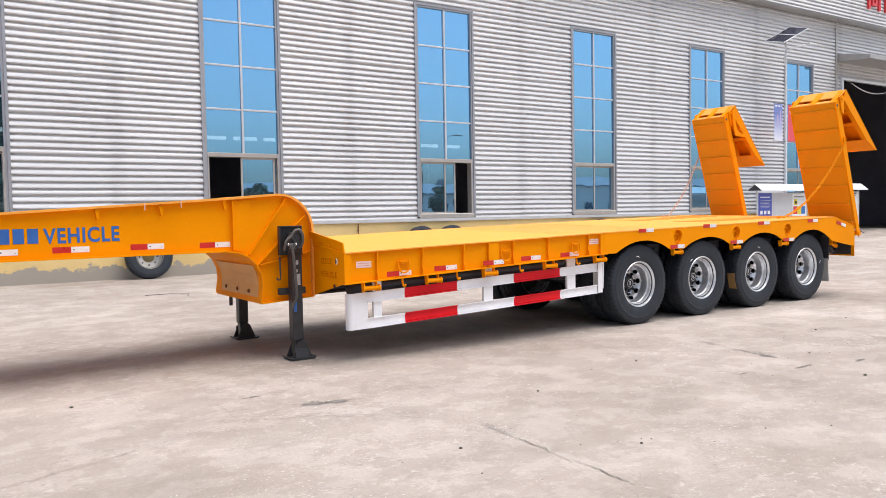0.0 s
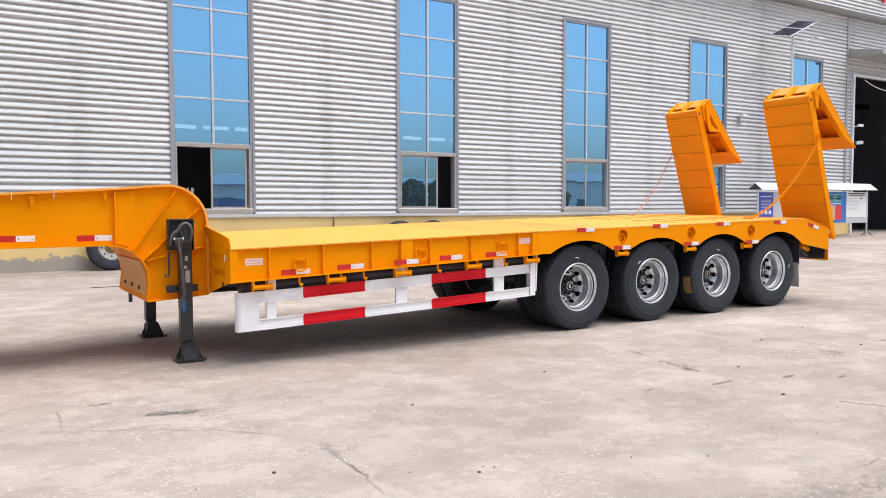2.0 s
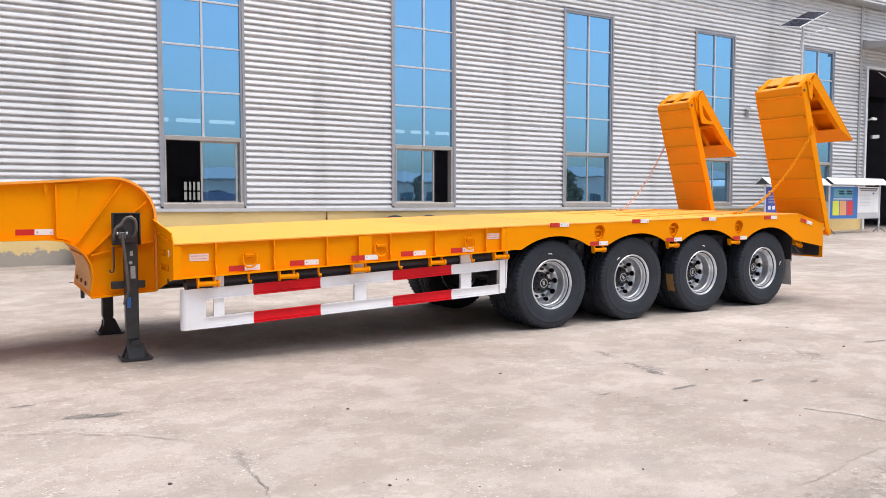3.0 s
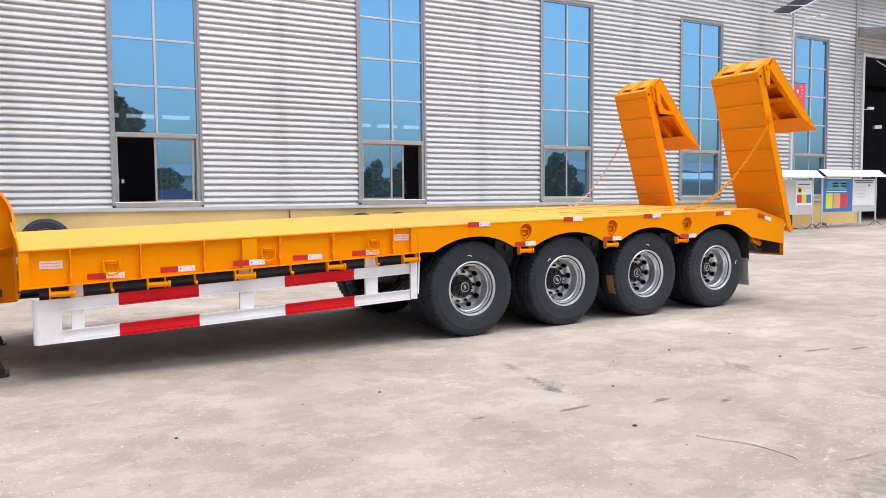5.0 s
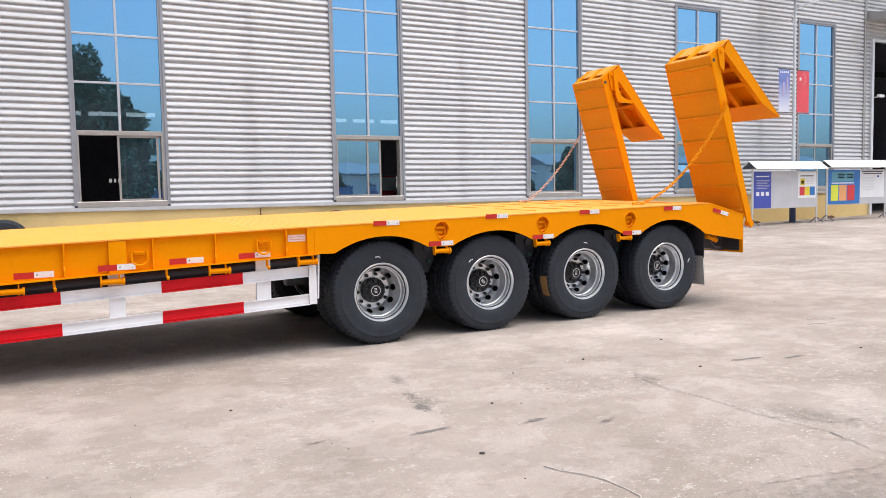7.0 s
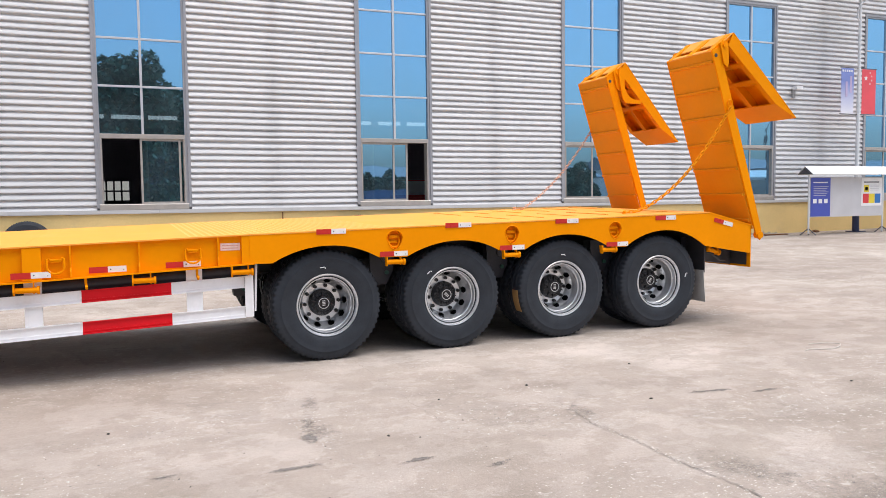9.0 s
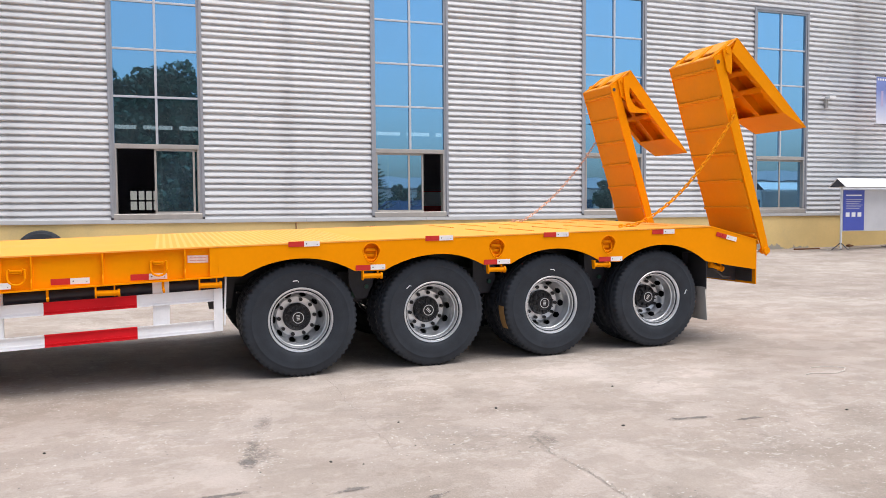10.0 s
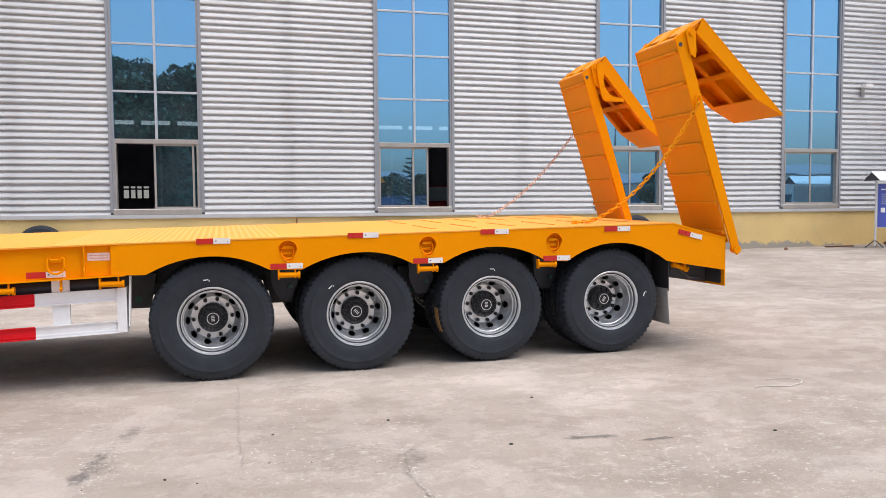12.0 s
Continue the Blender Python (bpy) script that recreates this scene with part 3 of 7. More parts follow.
def build_window(i, c, open_side):
    """A tall two-light window: four fixed rows over a sliding pair."""
    w = thing("window_%d" % i, "tall blue-glazed aluminium window with a sliding lower sash", "window", (c, FACE + 0.06, SILL), kind="structure")
    y0, y1 = -0.075, 0.14
    H, T = HEAD - SILL, TRANSOM - SILL
    bm = B()
    t = 0.06
    for s in (-1, 1):
        box(bm, min(s * HALF, s * (HALF + t)), max(s * HALF, s * (HALF + t)), y0, 0.06, -0.01, H + t)
        box(bm, min(s * (HALF - 0.05), s * (HALF - 0.002)), max(s * (HALF - 0.05), s * (HALF - 0.002)), y0 + 0.02, y1, 0.0, H)
    box(bm, -HALF, HALF, y0, 0.06, H, H + t)
    box(bm, -HALF + 0.05, HALF - 0.05, y0 + 0.02, y1, H - 0.05, H)
    part("window_frame", bm, FRAME, w)
    bm = B()
    prism(bm, [(y0 + 0.002, -0.05), (y0 + 0.002, 0.06), (y0 + 0.012, 0.075), (y1, 0.075), (y1, -0.055)], "x", -HALF + 0.002, HALF - 0.002)
    part("window_sill", bm, SASH, w)
    bm = B()
    box(bm, -HALF + 0.05, HALF - 0.05, y0 + 0.01, y1, T - 0.05, T + 0.05, 0.006)
    part("transom", bm, SASH, w)
    bm = B()
    box(bm, -0.026, 0.026, y0 + 0.03, y1 - 0.03, T + 0.05, H - 0.05, 0.004)
    part("mullion", bm, BAR, w)
    z0, z1 = T + 0.05, H - 0.05
    rows = [z0 + (z1 - z0) * k / 4 for k in range(5)]
    for z in rows[1:4]:
        for a, b in ((-HALF + 0.05, -0.026), (0.026, HALF - 0.05)):
            bm = B()
            box(bm, a, b, y0 + 0.04, y1 - 0.03, z - 0.022, z + 0.022, 0.004)
            part("glazing_bar", bm, BAR, w)
    rng = random.Random(i * 7 + 1)
    for k in range(4):
        for a, b in ((-HALF + 0.05, -0.026), (0.026, HALF - 0.05)):
            bm = B()
            zl, zh = rows[k] + (0.022 if k else 0), rows[k + 1] - (0.022 if k < 3 else 0)
            d = [rng.uniform(-0.0022, 0.0022) for _ in range(2)]
            prism(bm, [(a, zl), (b, zl), (b, zh), (a, zh)], "y", 0.0, 0.006, 1)
            bm.faces.ensure_lookup_table()
            bm.faces[0].material_index = 0
            m = Matrix.Translation(((a + b) / 2, 0, (zl + zh) / 2))
            bmesh.ops.transform(bm, matrix=m @ Matrix.Rotation(d[0], 4, "X") @ Matrix.Rotation(d[1], 4, "Z") @ m.inverted(), verts=bm.verts[:])
            part("pane", bm, [GLASS, CLEAR], w).visible_shadow = False
    # lower sashes; a sash is slid aside where the window stands open
    a, b = -HALF + 0.05, HALF - 0.05
    zb, zt = 0.075, T - 0.05

    for x0, x1 in ((a, a + 0.035), (b - 0.035, b)):
        bm = B()
        box(bm, x0, x1, y0 + 0.012, y1 - 0.002, 0.076, T - 0.051, 0.003)
        part("sash_track", bm, SASH, w)

    def sash(x0, x1, y, swing=0.0):
        bm = B()
        r = 0.045
        box(bm, x0, x0 + r, y - 0.015, y + 0.02, zb, zt)
        box(bm, x1 - r, x1, y - 0.015, y + 0.02, zb, zt)
        box(bm, x0 + r, x1 - r, y - 0.015, y + 0.02, zb, zb + r)
        box(bm, x0 + r, x1 - r, y - 0.015, y + 0.02, zt - r, zt)
        s = part("sash", bm, SASH, w)
        bm = B()
        prism(bm, [(x0 + r, zb + r), (x1 - r, zb + r), (x1 - r, zt - r), (x0 + r, zt - r)], "y", y, y + 0.006, 1)
        bm.faces.ensure_lookup_table()
        bm.faces[0].material_index = 0
        m = Matrix.Translation(((x0 + x1) / 2, y, 0))
        bmesh.ops.transform(bm, matrix=m @ Matrix.Rotation(radians(swing), 4, "Z") @ m.inverted(), verts=bm.verts[:])
        p = part("pane", bm, [GLASS, CLEAR], s)
        p.visible_shadow = False

    if open_side == "left":
        sash(a + 0.80, b - 0.09, -0.005)
        sash(a + 0.92, b, 0.045)
    elif open_side == "right":
        sash(a, a + 0.86, -0.005, 1.3)
        sash(a + 0.30, a + 1.22, 0.045)
    elif open_side == "middle":
        sash(a, a + 0.80, -0.005)
        sash(b - 0.88, b, 0.045)
    else:
        sash(a, 0.03, -0.005)
        sash(-0.03, b, 0.045)


for i, (c, o) in enumerate(zip(WINDOWS, ("", "left", "right", "", "", ""))):
    build_window(i + 1, c, o)


def build_inside():
    """The dark hall behind the openings: floor, roof, end walls and a back wall with daylit windows."""
    bm = B()
    box(bm, X0, X1, WALL_BACK, 42, 0.0, 0.12)
    tagged(part("hall_floor", bm, HALL_FLOOR, None), "dark concrete hall floor", "floor", kind="structure")
    bm = B()
    # unseen slot left between the two halves, added to brighten the hall
    for y0, y1 in ((FACE - 0.02, 30.0), (30.3, 42.2)):
        box(bm, X0, X1, y0, y1, 12.0, 12.15)
    tagged(part("ceiling", bm, INSIDE, None), "dark steel hall roof", "ceiling", kind="structure")
    for n, x in (("wall_west", X0), ("wall_east", X1)):
        bm = B()
        if n == "wall_west":
            box(bm, x - 0.1, x + 0.1, WALL_BACK, 42, -0.2, 12.0)
        else:
            for y0, y1, z0, z1 in ((WALL_BACK, 42, -0.2, 4.95), (WALL_BACK, 42, 5.15, 12.0), (WALL_BACK, 24.8, 4.95, 5.15), (25.3, 27.2, 4.95, 5.15), (27.4, 42, 4.95, 5.15)):
                box(bm, x - 0.1, x + 0.1, y0, y1, z0, z1)
        tagged(part(n, bm, INSIDE, None), "dark end wall of the hall", "wall", kind="structure")
    bm = B()
    for z0, z1 in ((-0.2, 1.55), (2.55, 5.64), (5.86, 12.0)):
        box(bm, X0, X1, 42.0, 42.2, z0, z1)
    x = X0
    while x < 28.0:
        box(bm, x, x + 0.32, 42.0, 42.2, 5.64, 5.86)
        x += 1.72
    box(bm, x, X1, 42.0, 42.2, 5.64, 5.86)
    # low windows with bars and added dimming panes; the sill of one stands higher
    panes = B()
    x = X0
    for a, b, sill in ((2.6, 3.8, 1.95), (4.55, 5.95, 1.6), (7.75, 8.5, 2.36), (10.75, 11.6, 1.6), (16.0, 17.2, 1.9), (22.4, 23.6, 1.9)):
        box(bm, x, a, 42.0, 42.2, 1.55, 2.55)
        box(bm, a, b, 42.0, 42.2, 1.55, sill)
        for k in range(1, 4):
            c = a + (b - a) * k / 4
            box(bm, c - 0.04, c + 0.04, 42.0, 42.2, sill, 2.55)
        box(bm, a, b, 42.05, 42.15, sill + 0.42, sill + 0.50)
        box(panes, a, b, 42.17, 42.18, sill, 2.55)
        x = b
    box(bm, x, X1, 42.0, 42.2, 1.55, 2.55)
    tagged(part("wall_back", bm, INSIDE, None), "dark back wall of the hall with daylit openings", "wall", kind="structure")
    tagged(part("back_window_panes", panes, DIMMING_GLASS, None), "grey panes added to dim the hall's back windows", "window", kind="structure")
    bm = B()
    box(bm, X0 - 20, X1 + 20, 48.0, 48.2, -0.2, 14.0)
    tagged(part("backdrop", bm, BACK_SKY, None), "white overcast sky behind the hall", "backdrop", kind="structure")


build_inside()

# ---- the low-bed trailer: local x along it to the rear, y across from the near side, z up ----
TW = 2.85
ORIGIN = Vector((7.0, TW / 2, 0))
trailer = new("lowbed_trailer")
trailer.empty_display_size = 0.5
trailer.matrix_world = pose(0, 7.06, 0, 0, 0, 0.92) @ Matrix.Translation(ORIGIN)
tagged(trailer, "new orange four-axle low-bed semi-trailer with raised rear ramps", "trailer")


def tp(name, bm, material, label="", parent=None, smooth=False):
    return part(name, shift(bm, -ORIGIN), material, parent or trailer, label, smooth)


def deck_z(x):
    return float(np.interp(x, (3.48, 7.06, 12.26, 12.89), (1.128, 1.225, 1.328, 1.168)))


CROSS = 0.016          # the deck rises a little towards the far side


def sloped(bm):
    for v in bm.verts:
        v.co.z += CROSS * v.co.y
    return bm


def low_z(x):
    return float(np.interp(x, (3.48, 7.07), (0.823, 0.963)))


def pocket(n):
    """Outline of a rope-ring pocket: round above, tapering below."""
    out = []
    for k in range(n):
        c, q = math.cos(2 * math.pi * k / n), math.sin(2 * math.pi * k / n)
        out.append((0.080 * c * (1.0 if q > 0 else 1.0 - 0.22 * (-q) ** 0.6), (0.078 if q > 0 else 0.104) * q))
    return out


AXLES = (7.785, 9.07, 10.355, 11.63)
AXLE_Z = {7.785: 0.527, 9.07: 0.534, 10.355: 0.542, 11.63: 0.550}


def build_deck():
    # top plates
    for x0, x1 in ((3.48, 5.26), (5.26, 7.06), (7.06, 8.9), (8.9, 10.6), (10.6, 12.26)):
        bm = B()
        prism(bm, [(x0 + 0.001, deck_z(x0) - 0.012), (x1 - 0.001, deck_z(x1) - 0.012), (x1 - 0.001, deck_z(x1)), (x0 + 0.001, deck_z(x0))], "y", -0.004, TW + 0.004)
        tp("deck_plate", sloped(bm), LIT_PAINT)
    bm = B()
    prism(bm, [(12.261, 1.312), (12.885, 1.156), (12.885, 1.168), (12.261, 1.328)], "y", -0.004, TW + 0.004)
    tp("tail_plate", sloped(bm), PAINT)
    # anti-slip bars across the middle of the deck
    for i in range(31):
        x = 6.55 + 0.06 * i
        bm = B()
        box(bm, x, x + 0.026, 0.06, TW - 0.06, deck_z(x) - 0.001, deck_z(x + 0.026) + 0.0005)
        tp("grip_bar", sloped(bm), GRIP)
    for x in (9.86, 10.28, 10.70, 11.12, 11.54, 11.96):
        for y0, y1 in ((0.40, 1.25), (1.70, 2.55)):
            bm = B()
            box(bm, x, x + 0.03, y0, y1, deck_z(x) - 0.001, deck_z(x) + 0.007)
            tp("grip_bar", sloped(bm), LIT_PAINT)
    # front section sides
    for side in (0, 1):
        def Y(y):
            return y if side == 0 else TW - y
        bm = B()
        prism(bm, [(3.48, low_z(3.48)), (7.06, low_z(7.06)), (7.06, deck_z(7.06) - 0.013), (3.48, deck_z(3.48) - 0.013)], "y", Y(0.035), Y(0.045))
        web = tp("side_web", bm, PAINT)
        bm = B()
        prism(bm, [(3.47, low_z(3.47) - 0.012), (7.10, low_z(7.07) - 0.012), (7.10, low_z(7.07)), (3.47, low_z(3.47))], "y", Y(-0.012), Y(0.12))
        tp("side_flange", bm, PAINT)
        for x in (3.851, 4.392, 4.922, 5.612, 6.14, 6.788):
            bm = B()
            z0, z1 = low_z(x), deck_z(x) - 0.013
            h = z1 - z0
            prism(bm, [(Y(0.035), z0), (Y(-0.008), z0), (Y(-0.008), z0 + 0.20 * h), (Y(0.010), z0 + 0.32 * h), (Y(0.006), z0 + 0.52 * h), (Y(-0.004), z0 + 0.75 * h), (Y(-0.003), z1), (Y(0.035), z1)], "x", x - 0.006, x + 0.006)
            tp("side_rib", bm, PAINT)
        bm = B()
        box(bm, 5.258, 5.398, Y(0.002), Y(0.034), low_z(5.3) + 0.001, deck_z(5.3) - 0.014, 0.004)
        tp("side_pad", bm, PAINT)
        for x0 in (3.482, 6.99):
            bm = B()
            box(bm, x0, x0 + 0.07, Y(0.003), Y(0.034), low_z(x0) + 0.001, deck_z(x0) - 0.014)
            tp("side_pad", bm, PAINT)
        # lashing rings
        for x, z in ((4.16, 0.972), (5.502, 1.022), (6.575, 1.062)):
            bm = B()
            y = Y(0.0)
            box(bm, x - 0.042, x + 0.042, Y(0.0), Y(0.034), z + 0.030, z + 0.044, 0.003)
            box(bm, x - 0.042, x + 0.042, Y(0.026), Y(0.034), z + 0.008, z + 0.029)
            tp("ring_clip", bm, PAINT)
            bm = B()
            pts = [(x - 0.050, Y(0.012), z + 0.052), (x - 0.036, Y(0.012), z + 0.022), (x + 0.036, Y(0.012), z + 0.022), (x + 0.050, Y(0.012), z + 0.052), (x + 0.064, Y(0.008), z + 0.045)]
            pts += [(x + 0.064 * math.cos(t), Y(0.004), z - 0.022 + 0.055 * math.sin(t)) for t in [-math.pi * k / 8 for k in range(9)]]
            pts.append((x - 0.064, Y(0.008), z + 0.045))
            tp("lashing_ring", pipe(bm, pts, 0.009, 8, True), PAINT, parent=trailer, smooth=True)
        # lashing rollers and hooks under the edge
        for x, z in ((3.78, 0), (4.53, 0), (5.28, 0), (6.17, 0), (6.99, 0), (8.436, 0.917), (9.698, 0.934), (10.888, 0.943)):
            zt = z + 0.05 if z else low_z(x) - 0.013
            z = z or zt - 0.061
            bm = B()
            rod(bm, (x - 0.085, Y(0.02), z), (x + 0.08, Y(0.02), z), 0.024, 14)
            rod(bm, (x + 0.08, Y(0.02), z), (x + 0.098, Y(0.02), z), 0.033, 14)
            r = tp("lashing_roller", bm, PAINT, smooth=True)
            bm = B()
            prism(bm, [(Y(-0.006), zt), (Y(-0.014), z - 0.01), (Y(0.0), z - 0.038), (Y(0.04), z - 0.038), (Y(0.055), zt)], "x", x - 0.094, x - 0.082)
            tp("roller_bracket", bm, PAINT)
            bm = B()
            prism(bm, [(Y(0.004), zt), (Y(0.0), z - 0.012), (Y(0.012), z - 0.030), (Y(0.034), z - 0.030), (Y(0.045), zt)], "x", x + 0.050, x + 0.060)
            tp("roller_bracket", bm, PAINT)
            if x in (6.17, 9.698):
                bm = B()
                rod(bm, (x + 0.096, Y(0.02), z), (x + 0.0985, Y(0.02), z), 0.012, 10)
                tp("roller_bore", bm, BLACK, parent=r)
        for x, z in ((4.154, 0.819), (4.84, 0.847), (5.72, 0.875), (6.606, 0.895)):
            bm = B()
            zt = low_z(x) - 0.012
            pipe(bm, [(x, Y(0.03), zt), (x, Y(0.03), zt - 0.045), (x + 0.004, Y(0.02), zt - 0.075), (x + 0.006, Y(-0.005), zt - 0.085), (x + 0.006, Y(-0.02), zt - 0.065)], 0.011, 8)
            tp("rope_hook", bm, PAINT, smooth=True)
        # rear skirt with four wheel arches
        def arch(x0, z0, xp, zp, x1, z1):
            out = []
            for k in range(13):
                t = k / 12
                x = x0 + (x1 - x0) * t
                base = z0 + (z1 - z0) * t
                u = (x - xp) / ((xp - x0) if x < xp else (x1 - xp))
                out.append((x, base + (zp - (z0 + (z1 - z0) * (xp - x0) / (x1 - x0))) * (1 - abs(u) ** 2.1)))
            return out
        low = [(7.06, 0.958), (7.24, 0.955)]
        low += arch(7.26, 0.956, 7.775, 1.098, 8.27, 0.968) + arch(8.55, 0.962, 9.085, 1.104, 9.56, 0.985)
        low += arch(9.85, 0.985, 10.36, 1.126, 10.88, 0.978) + arch(11.10, 0.968, 11.66, 1.136, 12.20, 0.942)
        low += [(12.53, 0.885), (12.873, 0.832)]
        top = [(12.885, 1.155), (12.262, 1.314), (7.06, 1.212)]
        holes = []
        for x, z in ((8.43, 1.143), (9.70, 1.156), (10.964, 1.166)):
            holes.append([(x + p, z + q) for p, q in pocket(28)])
        bm = B()
        for loop in [low + top] + holes:
            vs = [bm.verts.new((px, Y(0.0), pz)) for px, pz in loop]
            for k in range(len(vs)):
                bm.edges.new((vs[k], vs[(k + 1) % len(vs)]))
        bmesh.ops.triangle_fill(bm, use_beauty=True, use_dissolve=False, edges=bm.edges[:])
        r = bmesh.ops.extrude_face_region(bm, geom=bm.faces[:])
        bmesh.ops.translate(bm, vec=(0, Y(0.014) - Y(0.0), 0), verts=[v for v in r["geom"] if isinstance(v, bmesh.types.BMVert)])
        tp("rear_skirt", bm, PAINT, "orange rear side plate with wheel arches")
        # rope rings let into the skirt
        for x in (8.43, 9.70, 10.964):
            z = {8.43: 1.143, 9.70: 1.156, 10.964: 1.166}[x]
            bm = B()
            n = 28
            ring = [(1.02 * p, 1.02 * q) for p, q in pocket(n)]
            pts = [(x + p, Y(-0.003), z + q) for p, q in ring]
            pipe(bm, pts, 0.0035, 6, True)
            tp("recess_rim", bm, PAINT, smooth=True)
            bm = B()
            n0 = [bm.verts.new((x + p * 1.02, Y(0.012), z + q * 1.02)) for p, q in ring]
            n1 = [bm.verts.new((x + p * 0.95, Y(0.060), z + q * 0.95)) for p, q in ring]
            for k in range(n):
                bm.faces.new((n0[k], n0[(k + 1) % n], n1[(k + 1) % n], n1[k]))
            bm.faces.new(n1)
            tp("recess_cup", bm, PAINT)
            bm = B()
            box(bm, x - 0.046, x + 0.046, Y(0.030), Y(0.059), z + 0.012, z + 0.030, 0.004)
            tp("ring_clip", bm, PAINT)
            bm = B()
            box(bm, x - 0.040, x + 0.040, Y(0.046), Y(0.059), z - 0.050, z - 0.022, 0.004)
            tp("ring_pad", bm, PAINT)
            bm = B()
            pts = [(x - 0.052, Y(0.036), z + 0.010), (x + 0.052, Y(0.036), z + 0.010), (x + 0.055, Y(0.030), z - 0.025)]
            pts += [(x + 0.050 * math.cos(t), Y(0.024), z - 0.042 + 0.042 * math.sin(t)) for t in [-math.pi * k / 8 for k in range(9)]]
            pts += [(x - 0.055, Y(0.030), z - 0.025)]
            tp("lashing_ring", pipe(bm, pts, 0.0085, 8, True), PAINT, smooth=True)
        # retro-reflective strips, half red and half white
        strips = [(x, z, 0.0) for x, z in ((4.118, 0.892), (4.699, 0.917), (5.32, 0.944), (5.892, 0.965), (6.496, 0.981))]
        for x, z, a in strips:
            reflector(x, Y(0.001 if x == 5.32 else 0.034), z - 0.004, 0.8, side, 0.29, 0.05)
        for x, z, a in ((7.806, 1.228, 0.6), (9.097, 1.256, 0.6), (10.351, 1.268, 0.5), (11.637, 1.275, 0.5), (12.463, 1.205, -14.0), (8.418, 0.997, 0.5), (9.699, 1.011, 0.2), (10.988, 1.002, 0.2)):
            reflector(x, Y(-0.0048), z, a, side, 0.28, 0.048)
        for x, z in ((3.709, 1.0), (6.895, 1.116)):
            bm = B()
            box(bm, x - 0.085, x + 0.085, Y(0.0335), Y(0.031), z - 0.032, z + 0.032)
            st = tp("notice_sticker", bm, STICKER, "pinkish white rectangular safety sticker")
            for k in range(2):
                bm = B()
                box(bm, x - 0.07, x + 0.07, Y(0.031), Y(0.030), z - 0.016 + 0.024 * k, z - 0.008 + 0.024 * k)
                tp("print_bar", bm, FADED_PRINT, parent=st)
    # front plate of the deck, each side of the neck
    for y0, y1, yn in ((0.0, 0.74, 1), (TW, TW - 0.74, -1)):
        bm = B()
        vs = [(3.478, y0, 0.825), (3.478, y1, 0.655), (3.478, y1, 1.20), (3.478, y0, 1.125)]
        f = [bm.verts.new(v) for v in vs]
        b2 = [bm.verts.new((x + 0.012, y, z)) for x, y, z in vs]
        bm.faces.new(f)
        bm.faces.new(b2[::-1])
        for k in range(4):
            bm.faces.new((f[k], b2[k], b2[(k + 1) % 4], f[(k + 1) % 4]))
        tp("front_plate", bm, PAINT)
        bm = B()
        vs = [(3.476, y0, 1.127), (3.476, y1, 1.202), (3.44, y1, 1.335), (3.455, y0 + 0.10 * yn, 1.245), (3.46, y0, 1.225)]
        f = [bm.verts.new(v) for v in vs]
        b2 = [bm.verts.new((x + 0.012, y, z)) for x, y, z in vs]
        bm.faces.new(f)
        bm.faces.new(b2[::-1])
        for k in range(5):
            bm.faces.new((f[k], b2[k], b2[(k + 1) % 5], f[(k + 1) % 5]))
        tp("front_coaming", bm, PAINT)
        for k in range(3):
            y = y0 + yn * (0.10 + 0.19 * k)
            z = 1.165 + 0.021 * k
            bm = B()
            rod(bm, (3.462, y, z), (3.455, y, z - 0.003), 0.010, 10)
            tp("bolt", bm, PAINT)
        # black disc for the hole; its white crescent imitates light from behind
        bm = B()
        yp = y0 + yn * 0.17
        rod(bm, (3.4785, yp, 1.035), (3.474, yp, 1.035), 0.026, 16)
        port = tp("port", bm, BLACK)
        bm = B()
        pipe(bm, [(3.473, yp - 0.024 * math.cos(t), 1.035 + 0.027 * math.sin(t)) for t in [radians(-80 + 20 * k) for k in range(9)]], 0.006, 6)
        tp("port_crescent", bm, WHITE, "white crescent imitating light seen through the port", parent=port, smooth=True)
        # a folded ledge where the coaming meets the plate
        bm = B()
        rod(bm, (3.474, y0 + 0.01 * yn, 1.128), (3.474, y1, 1.203), 0.008, 8)
        tp("front_ledge", bm, PAINT, smooth=True)
        for k in range(5):
            y = y0 + yn * (0.52 - 0.052 * k)
            bm = B()
            for q0, q1, c0, c1 in ((0.0, 0.034, 0.020, 0.028), (0.0, 0.034, -0.028, -0.020), (0.0, 0.008, -0.020, 0.020)):
                box(bm, 3.4745, 3.479, min(y - q0 * yn, y - q1 * yn), max(y - q0 * yn, y - q1 * yn), 1.03 + c0, 1.03 + c1)
            tp("stamped_bar", bm, STAMP)
        me = lettering("stamped_word", "VEHICLE", 0.082, 0.002)
        me.transform(Matrix.Diagonal((0.36 / max(v.co.x for v in me.vertices), 1, 1, 1)))
        me.materials.append(STAMP)
        me.transform(pose(3.4765, y0 + 0.53 if yn > 0 else y0 - 0.17, 0.87, 0, 0, -90))
        me.transform(Matrix.Translation(-ORIGIN))
        word = new("stamped_word", me)
        word.parent = trailer
        tagged(word, "stamped word in the orange front plate")


